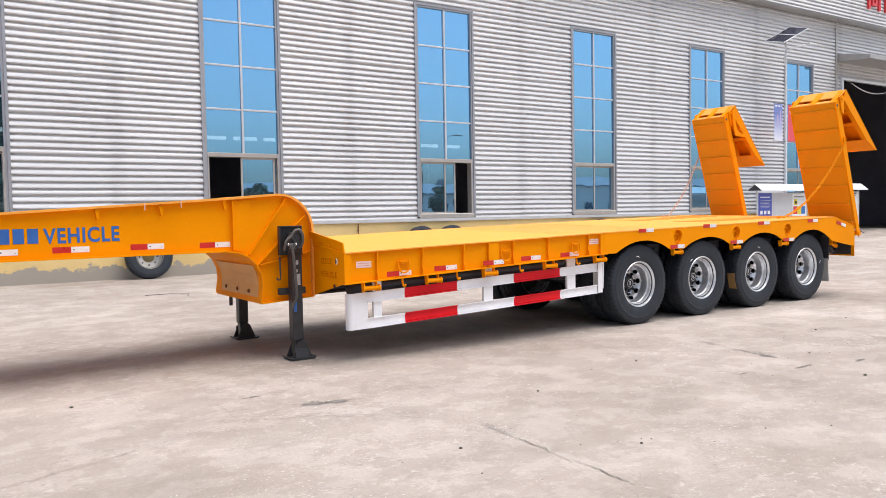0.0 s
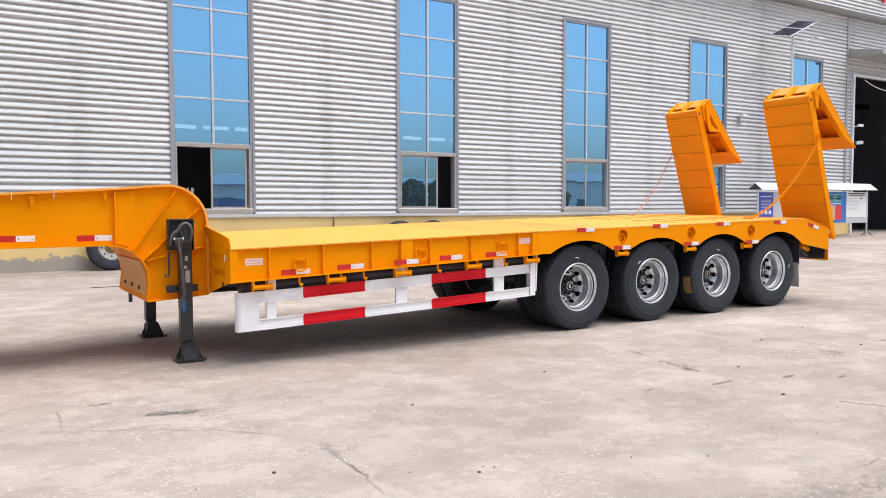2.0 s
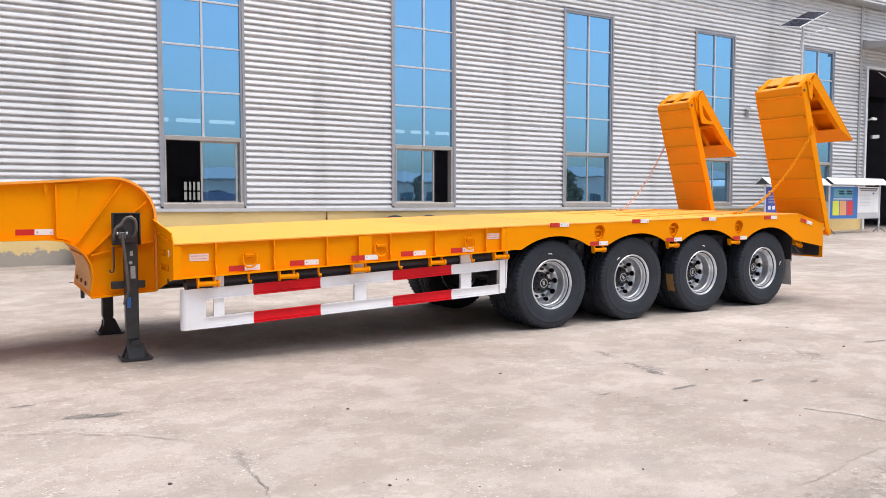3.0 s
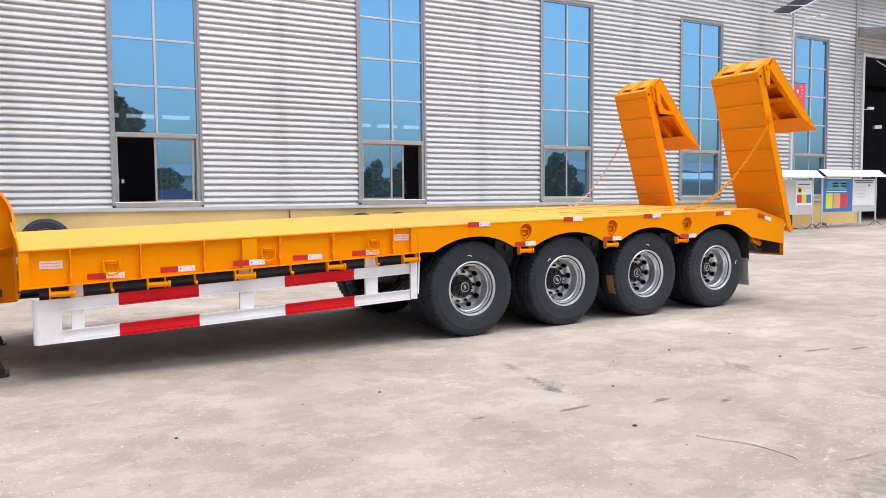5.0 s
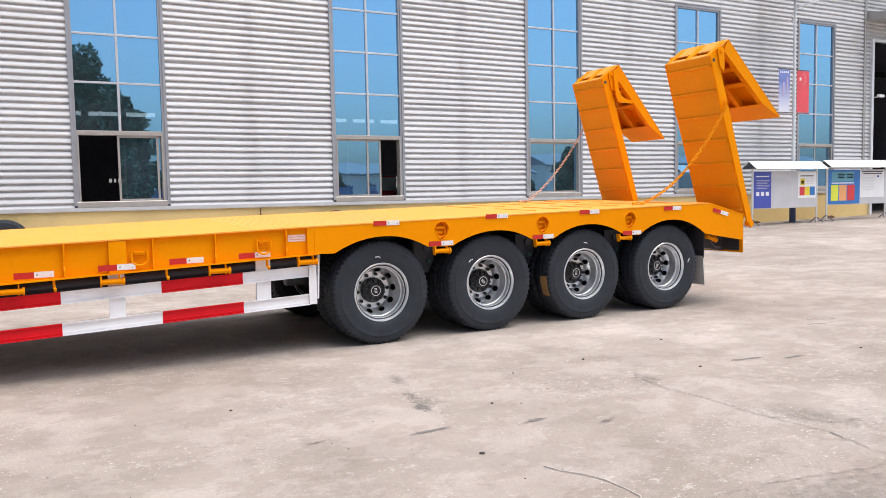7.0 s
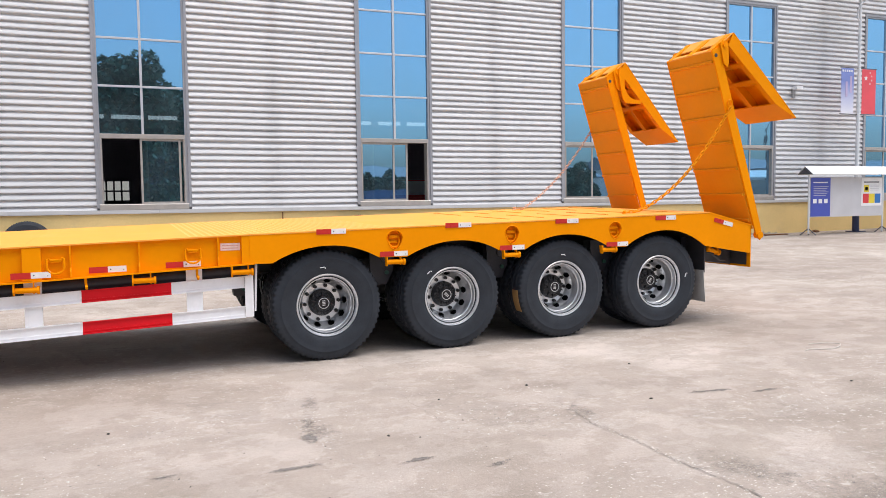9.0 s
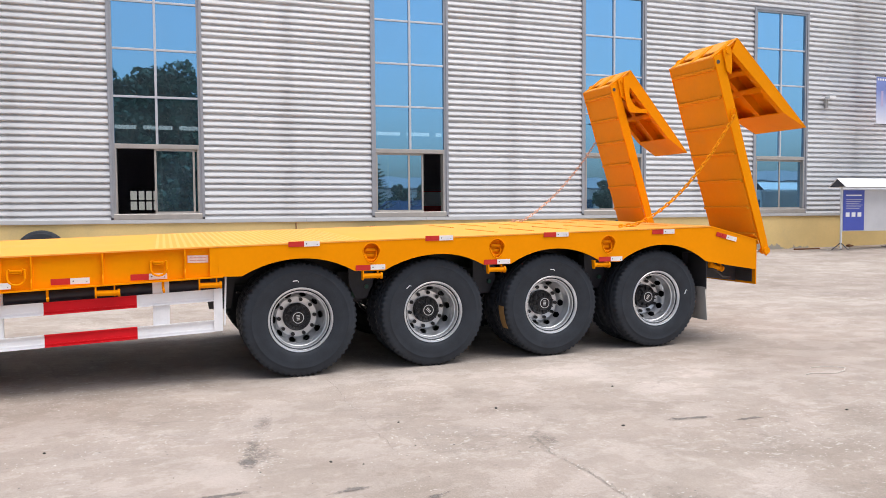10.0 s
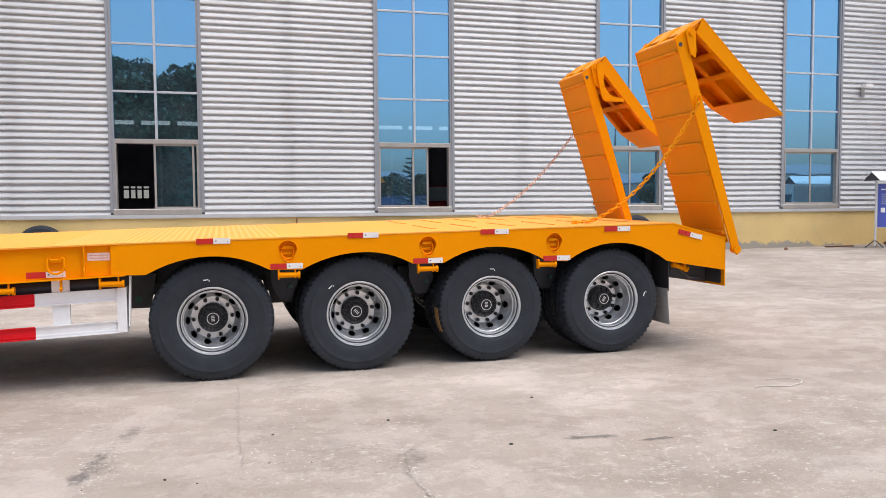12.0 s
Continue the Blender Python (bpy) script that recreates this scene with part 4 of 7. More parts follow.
def reflector(x, y, z, tilt, side, w, h):
    s = -1 if side == 0 else 1
    for name, a, b, m in (("red_reflector", -w / 2, 0.0, REFLECT_RED), ("white_reflector", 0.0, w / 2, REFLECT_WHITE)):
        bm = B()
        box(bm, a, b, min(0, s * 0.003), max(0, s * 0.003), -h / 2, h / 2)
        if name[0] == "w":
            for dx, dz, r in ((0.022, 0.0, 0.006), (w / 2 - 0.022, -0.008, 0.004)):
                rod(bm, (dx, s * 0.003, dz), (dx, s * 0.0045, dz), r, 8, slot=1)
        bmesh.ops.transform(bm, matrix=pose(x, y, z, 0, -tilt, 0), verts=bm.verts[:])
        tp(name, bm, [m, DARK_MARK])


# Deeper orange puts the relief's shading into the stamped bars and letters.
STAMP = mat("shaded_stamp_paint", (0.60, 0.165, 0.001), 0.5, 0, 0.06, 3, 40, 0.03, spec=0.05)
FADED_PRINT = mat("faded_print", (0.70, 0.34, 0.28), 0.5, 0, 0.2, 40, 120, 0.0)
STICKER = mat("pink_sticker", (0.84, 0.60, 0.52), 0.4, 0, 0.1, 30, 120, 0.0)
build_deck()


TUBE_BLACK = mat("gloss_black_paint", (0.024, 0.023, 0.032), 0.4, 0, 0.3, 5, 60, 0.05)


def build_underframe():
    for y in (0.86, TW - 0.98):
        bm = B()
        prism(bm, [(3.47, 0.66), (6.6, 0.70), (7.2, 0.80), (12.6, 0.86), (12.6, 1.28), (7.06, 1.205), (3.48, 1.11)], "y", y + 0.05, y + 0.066)
        tp("main_beam", bm, BLACK, "black underframe beam")
        bm = B()
        prism(bm, [(3.47, 0.645), (6.6, 0.685), (7.2, 0.785), (12.6, 0.845), (12.6, 0.86), (7.2, 0.80), (6.6, 0.70), (3.47, 0.66)], "y", y, y + 0.12)
        tp("beam_flange", bm, BLACK)
    for x in (3.9, 4.6, 5.3, 6.0, 6.7):
        bm = B()
        box(bm, x, x + 0.06, 0.13, TW - 0.13, low_z(x) + 0.02, low_z(x) + 0.20)
        tp("cross_member", bm, BLACK)
    for x in (7.1, 8.43, 9.74, 11.05, 12.3):
        bm = B()
        box(bm, x - 0.04, x + 0.04, 0.70, TW - 0.70, 0.90, 1.19)
        tp("cross_member", bm, BLACK)
        bm = B()
        box(bm, x - 0.05, x + 0.05, 0.075, 0.70, 1.02, 1.19)
        tp("outrigger", bm, BLACK)
        bm = B()
        box(bm, x - 0.05, x + 0.05, TW - 0.70, TW - 0.075, 1.02, 1.19)
        tp("outrigger", bm, BLACK)
    # long black tube under each edge
    for y in (0.20, TW - 0.20):
        bm = B()
        rod(bm, (3.62, y, 0.757), (7.0, y, 0.885), 0.075, 18)
        rod(bm, (3.47, y + 0.02, 0.785), (3.63, y + 0.02, 0.79), 0.02, 10)
        tp("edge_tube", bm, TUBE_BLACK, "long black tube under the deck edge", smooth=True)
    # axles, springs and hangers
    for x in AXLES:
        bm = B()
        rod(bm, (x, 0.3, AXLE_Z[x]), (x, TW - 0.3, AXLE_Z[x]), 0.075, 16)
        tp("axle", bm, BLACK, smooth=True)
        for y in (0.92, TW - 0.92):
            bm = B()
            for k in range(4):
                L = 0.50 - 0.09 * k
                pts = [(x - L + 2 * L * j / 8, 0.655 + 0.02 * k + 0.06 * (abs(j - 4) / 4) ** 2) for j in range(9)]
                prism(bm, pts + [(p, q + 0.015) for p, q in pts[::-1]], "y", y - 0.04, y + 0.04)
            tp("leaf_spring", bm, BLACK)
    for x in (7.12, 8.43, 9.74, 11.05, 12.33):
        for y in (0.80, TW - 0.92):
            bm = B()
            prism(bm, [(x - 0.16, 0.90), (x - 0.10, 0.58), (x + 0.10, 0.58), (x + 0.16, 0.90)], "y", y, y + 0.12)
            h = tp("spring_hanger", bm, BLACK)
            bm = B()
            rod(bm, (x, y - 0.02, 0.66), (x, y, 0.66), 0.035, 10)
            tp("hanger_pin", bm, GREEN_PIN, parent=h)
        # wheel-house plates seen between the tyres
        for s in (0, 1):
            y0, y1 = (0.42, 0.43) if s == 0 else (TW - 0.43, TW - 0.42)
            bm = B()
            if x == 7.12:
                bm.free()
                continue
            prism(bm, [(x - 0.13, 1.02), (x - 0.12, 0.80), (x - 0.05, 0.66), (x + 0.05, 0.66), (x + 0.12, 0.80), (x + 0.13, 1.02)], "y", y0, y1)
            hp = tp("hanger_plate", bm, TUBE_BLACK)
            yo, yi = (y0 - 0.02, y0) if s == 0 else (y1 + 0.02, y1)
            bm = B()
            rod(bm, (x + 0.05, yo, 0.78), (x + 0.05, yi, 0.78), 0.022, 12)
            tp("hanger_pin", bm, GREEN_PIN, "dull green pin head", parent=hp)
            bm = B()
            rod(bm, (x + 0.03, yo, 0.93), (x + 0.03, yi, 0.93), 0.040, 16)
            tp("hanger_bush", bm, BLACK, parent=hp)
    for x in AXLES:
        bm = B()
        box(bm, x - 0.60, x + 0.60, 0.075, TW - 0.075, 1.165, 1.185)
        tp("wheel_house", bm, BLACK)
    # tail under the ramps
    bm = B()
    prism(bm, [(12.42, 0.74), (12.855, 0.68), (12.855, 1.13), (12.42, 1.25)], "y", 0.30, TW - 0.30)
    tp("tail_box", bm, BLACK)
    bm = B()
    box(bm, 12.874, 12.886, 0.0, TW, 0.664, 1.154)
    tp("tail_beam", bm, PAINT)
    # black plate added over the beam's orange inner face
    bm = B()
    box(bm, 12.858, 12.870, 0.05, TW - 0.05, 0.69, 1.13)
    tp("tail_dark_plate", bm, BLACK)
    # tail roller, set back under the edge, and an air hose
    for s in (0, 1):
        def Y(y):
            return y if s == 0 else TW - y
        bm = B()
        rod(bm, (12.32, Y(0.10), 0.90), (12.48, Y(0.10), 0.848), 0.026, 14)
        rod(bm, (12.48, Y(0.10), 0.848), (12.50, Y(0.10), 0.842), 0.034, 14)
        tp("lashing_roller", bm, PAINT, smooth=True)
        for x, z in ((12.33, 0.895), (12.45, 0.858)):
            bm = B()
            box(bm, x, x + 0.012, Y(0.07), Y(0.13), z - 0.035, z + 0.20)
            tp("roller_bracket", bm, PAINT)
        bm = B()
        pipe(bm, [(12.33, Y(0.2), 0.98), (12.42, Y(0.18), 0.86), (12.50, Y(0.18), 0.80), (12.60, Y(0.2), 0.745), (12.72, Y(0.24), 0.74)], 0.011, 8)
        tp("air_hose", bm, BLACK, smooth=True)
    bm = B()
    box(bm, 12.30, 12.40, 0.5, TW - 0.5, 0.72, 1.20)
    tp("tail_cross_member", bm, BLACK)
    # mud flaps behind the last axle
    for y0, y1 in ((0.10, 0.70), (TW - 0.70, TW - 0.10)):
        bm = B()
        box(bm, 12.28, 12.288, y0, y1, 0.62, 1.0)
        f = tp("mud_flap", bm, BLACK, "black mud flap with a grey lower half")
        bm = B()
        prism(bm, [(12.274, 0.645), (12.279, 0.645), (12.312, 0.27), (12.307, 0.27)], "y", y0 + 0.01, y1 - 0.01)
        tp("flap_sheet", bm, FLAP, "grey plastic sheet", parent=f)


GREEN_PIN = mat("dull_green_paint", (0.03, 0.10, 0.07), 0.5, 0, 0.1, 20, 80, 0.0)
FLAP = mat("grey_plastic_sheet", (0.62, 0.60, 0.58), 0.45, 0, 0.1, 8, 60, 0.05)
build_underframe()


# ---- wheels ----
def tyre_mesh(tr=0.53, half=0.155, bead=0.273):
    """A tyre with its sidewall steps, ribbed tread and shallow notches along the shoulders."""
    bm = B()
    h = half
    k = tr / 0.53
    side = [(0.262, 0.66), (0.285, 0.80), (0.299, 0.865), (0.318, 0.93), (0.338, 0.962), (0.362, 0.985), (0.395, 1.0), (0.436, 0.988), (0.440, 0.996), (0.447, 0.992), (0.450, 0.976), (0.475, 0.955), (0.496, 0.925), (0.511, 0.892), (0.518, 0.865), (0.5265, 0.79)]
    prof = [(r * k if r > 0.3 else r + bead - 0.273, -h * q) for r, q in side]
    tread = [(tr - 0.001, -h * 0.50), (tr - 0.013, -h * 0.47), (tr - 0.013, -h * 0.41), (tr, -h * 0.38), (tr, -h * 0.08), (tr - 0.013, -h * 0.05)]
    left = prof + tread
    full = left + [(r, -y) for r, y in left[::-1]]
    n = 240
    last = len(full) - 1
    depth = {len(prof) - 3: 0.003, len(prof) - 2: 0.009, len(prof) - 1: 0.011, len(prof): 0.004}
    depth.update({last - i: d for i, d in depth.items()})
    rings = []
    for i, (r, y) in enumerate(full):
        ring = []
        for j in range(n):
            cut = depth.get(i, 0.0) if j % 4 < 2 else 0.0
            rr = r - cut
            if len(prof) < i < last - len(prof) and r > tr - 0.005 and (j + i // 3) % 8 in (0, 1):
                rr = r - 0.005
            a = 2 * math.pi * j / n
            ring.append(bm.verts.new((rr * math.cos(a), y * (0.965 if cut else 1.0), rr * math.sin(a))))
        rings.append(ring)
    for i in range(len(rings) - 1):
        for j in range(n):
            bm.faces.new((rings[i][j], rings[i][(j + 1) % n], rings[i + 1][(j + 1) % n], rings[i + 1][j]))
    return mesh_of("tyre", bm, RUBBER, True)


def rim_mesh():
    """Rim with stepped flange, barrel and a disc with ten hand holes."""
    bm = B()
    n = 240
    prof = [(0.273, -0.104), (0.288, -0.118), (0.297, -0.128), (0.299, -0.137), (0.294, -0.142), (0.286, -0.140), (0.279, -0.128), (0.276, -0.110), (0.268, -0.104), (0.265, -0.107), (0.259, -0.106), (0.255, -0.094), (0.2545, -0.062), (0.250, -0.054), (0.2465, -0.052), (0.244, -0.040), (0.2435, 0.010), (0.242, 0.030), (0.241, 0.042)]
    cone = [(0.239 - 0.0033 * i, 0.050 + 0.0050 * i) for i in range(14)]
    first = len(prof)
    prof += cone + [(0.193, 0.119), (0.189, 0.123), (0.183, 0.124), (0.100, 0.124)]

    def hole(i, j):
        return ((j % 24 - 11.5) / 5.8) ** 2 + ((i - first - 6.0) / 5.6) ** 2 < 1
    lathe(bm, prof, n, hole)
    lathe(bm, [(0.274, -0.10), (0.273, 0.0), (0.273, 0.11)], 60)
    return mesh_of("wheel_rim", bm, STEEL_WHEEL, True)


HUB_BLACK = mat("black_hub_paint", (0.010, 0.010, 0.012), 0.4, 0, 0.3, 12, 80, 0.1, (0.05, 0.045, 0.04), 0.3)


def hub_mesh():
    bm = B()
    lathe(bm, [(0.0001, 0.022), (0.064, 0.022), (0.072, 0.028), (0.080, 0.050), (0.112, 0.060), (0.124, 0.072), (0.130, 0.086), (0.130, 0.18)], 40)
    for k in range(10):
        a = 2 * math.pi * k / 10
        box(bm, 0.066, 0.116, 0.034, 0.075, -0.006, 0.006, 0.002, Matrix.Rotation(a, 4, "Y"))
        c, q = math.cos(a + 0.314), math.sin(a + 0.314)
        rod(bm, (0.100 * c, 0.060, 0.100 * q), (0.100 * c, 0.046, 0.100 * q), 0.009, 6)
    return mesh_of("hub", bm, HUB_BLACK, True)


def cap_mesh():
    bm = B()
    lathe(bm, [(0.0001, 0.021), (0.044, 0.021), (0.046, 0.017), (0.055, 0.017), (0.058, 0.022), (0.058, 0.028)], 28)
    lathe(bm, [(0.047, 0.0163), (0.050, 0.0160), (0.053, 0.0163)], 28, slot=1)
    for k in range(4):
        box(bm, -0.026 + 0.014 * k, -0.019 + 0.014 * k, 0.0175, 0.0215, -0.015, 0.015, 0, None, 1)
    return mesh_of("hub_cap", bm, [HUB_BLACK, STEEL_WHEEL], False)


def nut_mesh():
    bm = B()
    rod(bm, (0, 0.121, 0), (0, 0.094, 0), 0.0185, 6)
    rod(bm, (0, 0.098, 0), (0, 0.080, 0), 0.012, 8)
    return mesh_of("wheel_nut", bm, HUB_BLACK)


def back_mesh():
    """Brake drum behind the disc."""
    bm = B()
    lathe(bm, [(0.0001, 0.18), (0.21, 0.18), (0.225, 0.19), (0.225, 0.29), (0.0001, 0.29)], 32)
    return mesh_of("brake_drum", bm, BLACK, True)


DARK_METAL = mat("dull_grey_steel", (0.10, 0.10, 0.11), 0.45, 0.6, 0.2, 12, 80, 0.1)
TYRE, RIM, HUB, CAP, NUT, DRUM = tyre_mesh(), rim_mesh(), hub_mesh(), cap_mesh(), nut_mesh(), back_mesh()


def build_wheels():
    rng = random.Random(3)
    for x in AXLES:
        for y, flip in ((0.235, False), (0.57, True), (TW - 0.57, False), (TW - 0.235, True)):
            outer = y < 0.3 or y > TW - 0.3
            w = new("wheel", RIM)
            w.parent = trailer
            spin = rng.uniform(0, 360)
            m = Matrix.Translation(Vector((x, y, AXLE_Z[x])) - ORIGIN)
            w.matrix_basis = m @ pose(0, 0, 0, 0, 0, 180 if flip else 0) @ pose(0, 0, 0, 0, spin, 0)
            tagged(w, "silver steel wheel rim with a black tyre")
            t = new("tyre", TYRE)
            t.parent = w
            tagged(t, "black rubber truck tyre")
            if outer:
                for nm, me in (("hub", HUB), ("hub_cap", CAP), ("brake_drum", DRUM)):
                    o = new(nm, me)
                    o.parent = w
                if y < 0.3:
                    un = pose(0, 0, 0, 0, -spin, 0)
                    bm = B()
                    a = {7.785: 1.70, 9.07: 2.36, 10.355: 1.57, 11.63: 0.16}[x]
                    turn = pose(0.365 * math.cos(a), -0.1575, 0.365 * math.sin(a), 0, -math.degrees(a - 1.6) if x < 11 else -70, 0)
                    box(bm, -0.025, 0.018, -0.001, 0.003, -0.003, 0.005, 0, turn)
                    box(bm, 0.020, 0.027, -0.001, 0.003, -0.016, -0.004, 0, turn)
                    part("chalk_mark", bm, WHITE, w).matrix_basis = un
                    if abs(x - 10.355) < 0.01:
                        bm = B()
                        arc = [math.pi + 0.44 * (k / 6 - 0.02) for k in range(7)]
                        prism(bm, [(0.534 * math.cos(q), 0.534 * math.sin(q)) for q in arc] + [(0.531 * math.cos(q), 0.531 * math.sin(q)) for q in arc[::-1]], "y", -0.120, 0.0)
                        part("tape_label", bm, CARTON, w, "brown paper label on the tread").matrix_basis = un
                for k in range(10):
                    o = new("wheel_nut", NUT)
                    o.parent = w
                    o.matrix_basis = Matrix.Rotation(2 * math.pi * (k + 0.5) / 10, 4, "Y") @ Matrix.Translation((0.167, 0, 0))


build_wheels()


# ---- gooseneck ----
ARC = [(3.10 + 0.36 * math.sin(radians(a)), 1.345 + 0.36 * math.cos(radians(a))) for a in range(0, 91, 10)]
NECK_TOP = [(-2.2, 1.365), (0.63, 1.548), (2.635, 1.668), (2.95, 1.695)] + ARC
NECK_LOW = [(2.90, 0.618), (2.925, 0.80), (2.91, 0.92), (2.86, 1.02), (2.78, 1.10), (2.68, 1.148), (2.55, 1.165), (0.62, 1.161), (-2.2, 1.16)]
N0, N1 = 0.70, TW - 0.70


def strip(bm, line, t, y0, y1):
    """A bent plate of thickness t that follows a line in x, z."""
    pts = [Vector((x, 0, z)) for x, z in line]
    off = []
    for i, p in enumerate(pts):
        d = (pts[min(i + 1, len(pts) - 1)] - pts[max(i - 1, 0)]).normalized()
        off.append(p + t * Vector((-d.z, 0, d.x)))
    return prism(bm, [(p.x, p.z) for p in pts] + [(p.x, p.z) for p in off[::-1]], "y", y0, y1)


def build_neck():
    web = NECK_TOP + [(3.46, 0.655)] + NECK_LOW
    for y in (N0 + 0.055, N1 - 0.067):
        bm = B()
        prism(bm, web, "y", y, y + 0.012)
        tp("neck_web", bm, PAINT)
    # the lightened paint puts a highlight along the neck's top edge
    bm = B()
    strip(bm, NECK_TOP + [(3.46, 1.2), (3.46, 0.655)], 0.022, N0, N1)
    tp("neck_top_plate", bm, LIT_PAINT)
    bm = B()
    strip(bm, NECK_LOW[:7], 0.014, N0, N1)
    tp("neck_curved_plate", bm, PAINT)
    for y0, y1 in ((N0, N0 + 0.16), (N1 - 0.16, N1)):
        bm = B()
        strip(bm, NECK_LOW[6:], 0.014, y0, y1)
        tp("neck_lower_flange", bm, PAINT)
    bm = B()
    prism(bm, [(2.90, 0.606), (3.474, 0.643), (3.474, 0.657), (2.90, 0.620)], "y", N0, N1)
    tp("neck_foot_plate", bm, PAINT)
    # cover panel on the forward face
    bm = B()
    prism(bm, [(2.905, 0.67), (2.912, 0.80), (2.896, 0.91), (2.85, 1.005), (2.836, 0.998), (2.88, 0.905), (2.896, 0.80), (2.890, 0.67)], "y", N0 + 0.10, N1 - 0.22)
    cover = tp("cover_panel", bm, COVER, "pale brown cover panel on the neck")
    for k in range(3):
        bm = B()
        rod(bm, (2.892, N0 + 0.35 + 0.36 * k, 0.72), (2.878, N0 + 0.35 + 0.36 * k, 0.72), 0.02, 10)
        tp("bolt", bm, RUST, parent=cover)
    # stiffeners on both webs
    for s in (0, 1):
        def Y(y):
            return y if s == 0 else TW - y
        y0, y1 = Y(N0 + 0.012), Y(N0 + 0.055)
        bm = B()
        prism(bm, [(2.635, 1.170), (2.743, 1.140), (2.825, 1.664), (2.635, 1.652)], "y", Y(N0 + 0.040), Y(N0 + 0.055))
        tp("doubler_plate", bm, PAINT)
        for a, b in (((3.185, 1.672), (2.79, 1.115)), ((3.395, 1.50), (2.875, 1.01)), ((2.63, 1.652), (2.63, 1.172))):
            d = (Vector(b) - Vector(a)).normalized() * 0.006
            bm = B()
            prism(bm, [(a[0] - d.y, a[1] + d.x), (b[0] - d.y, b[1] + d.x), (b[0] + d.y, b[1] - d.x), (a[0] + d.y, a[1] - d.x)], "y", y0, y1)
            tp("web_stiffener", bm, PAINT)
        bm = B()
        prism(bm, [(2.90, 1.00), (3.45, 1.115), (3.45, 1.127), (2.90, 1.012)], "y", y0, y1)
        tp("web_stiffener", bm, PAINT)
        for x, z in ((1.388, 1.515), (1.946, 1.545), (2.548, 1.60)):
            bm = B()
            prism(bm, [(x - 0.022, z + 0.07), (x + 0.022, z + 0.07), (x + 0.012, z - 0.025), (x - 0.004, z - 0.025)], "y", Y(N0 + 0.02), Y(N0 + 0.055))
            tp("gusset", bm, PAINT)
        for x, z, a in ((0.60, 1.226, 0), (1.166, 1.231, 0), (1.818, 1.233, 0), (2.454, 1.226, 0)):
            reflector(x, Y(N0 + 0.055), z, a, s, 0.30, 0.052)
        for x in (1.792, 2.122):
            bm = B()
            z = float(np.interp(x, (0.63, 2.635), (1.548, 1.668)))
            rod(bm, (x, Y(N0 - 0.004), z + 0.022), (x, Y(N0 - 0.004), z - 0.045), 0.004, 6)
            tp("drip_mark", bm, STICKER)
    for x in (-2.0, -1.0, 0.0, 1.0, 2.0):
        bm = B()
        box(bm, x, x + 0.05, N0 + 0.067, N1 - 0.067, 1.18, 1.38)
        tp("neck_cross_member", bm, PAINT)
    # blue painted lettering; the maker's word is shown as blocks
    for s in (0, 1):
        me = lettering("painted_word", "VEHICLE", 0.185, 0.0015)
        k = 0.62 / max(v.co.x for v in me.vertices)
        me.transform(Matrix.Diagonal((k, 1, 1.0, 1)))
        me.materials.append(BLUE_LETTER)
        if s == 0:
            me.transform(pose(0.955, N0 + 0.052, 1.293, 0, -0.8, 0))
        else:
            me.transform(pose(1.575, TW - N0 - 0.052, 1.293, 0, 0, 180))
        me.transform(Matrix.Translation(-ORIGIN))
        o = new("painted_word", me)
        o.parent = trailer
        tagged(o, "blue painted word on the neck web")
        for x0, x1 in ((0.43, 0.505), (0.525, 0.575), (0.60, 0.69), (0.715, 0.80), (0.825, 0.91)) if s == 0 else ():
            bm = B()
            box(bm, x0, x1, N0 + 0.0515, N0 + 0.054, 1.296, 1.425)
            tp("painted_block", bm, BLUE_LETTER)


COVER = mat("primer_panel", (0.72, 0.40, 0.13), 0.6, 0, 0.12, 3, 40, 0.05, (0.45, 0.27, 0.13), 0.4)
build_neck()


HANDLE_GREY = mat("worn_grey_steel", (0.11, 0.105, 0.10), 0.45, 0.4, 0.25, 14, 80, 0.1, (0.2, 0.18, 0.16), 0.3)


LEG_BLACK = mat("worn_black_paint", (0.030, 0.029, 0.032), 0.42, 0, 0.3, 6, 60, 0.1, (0.07, 0.065, 0.06), 0.35)
PALE_PLATE = mat("scuffed_maker_plate", (0.36, 0.35, 0.34), 0.4, 0.2, 0.3, 30, 120, 0.05)


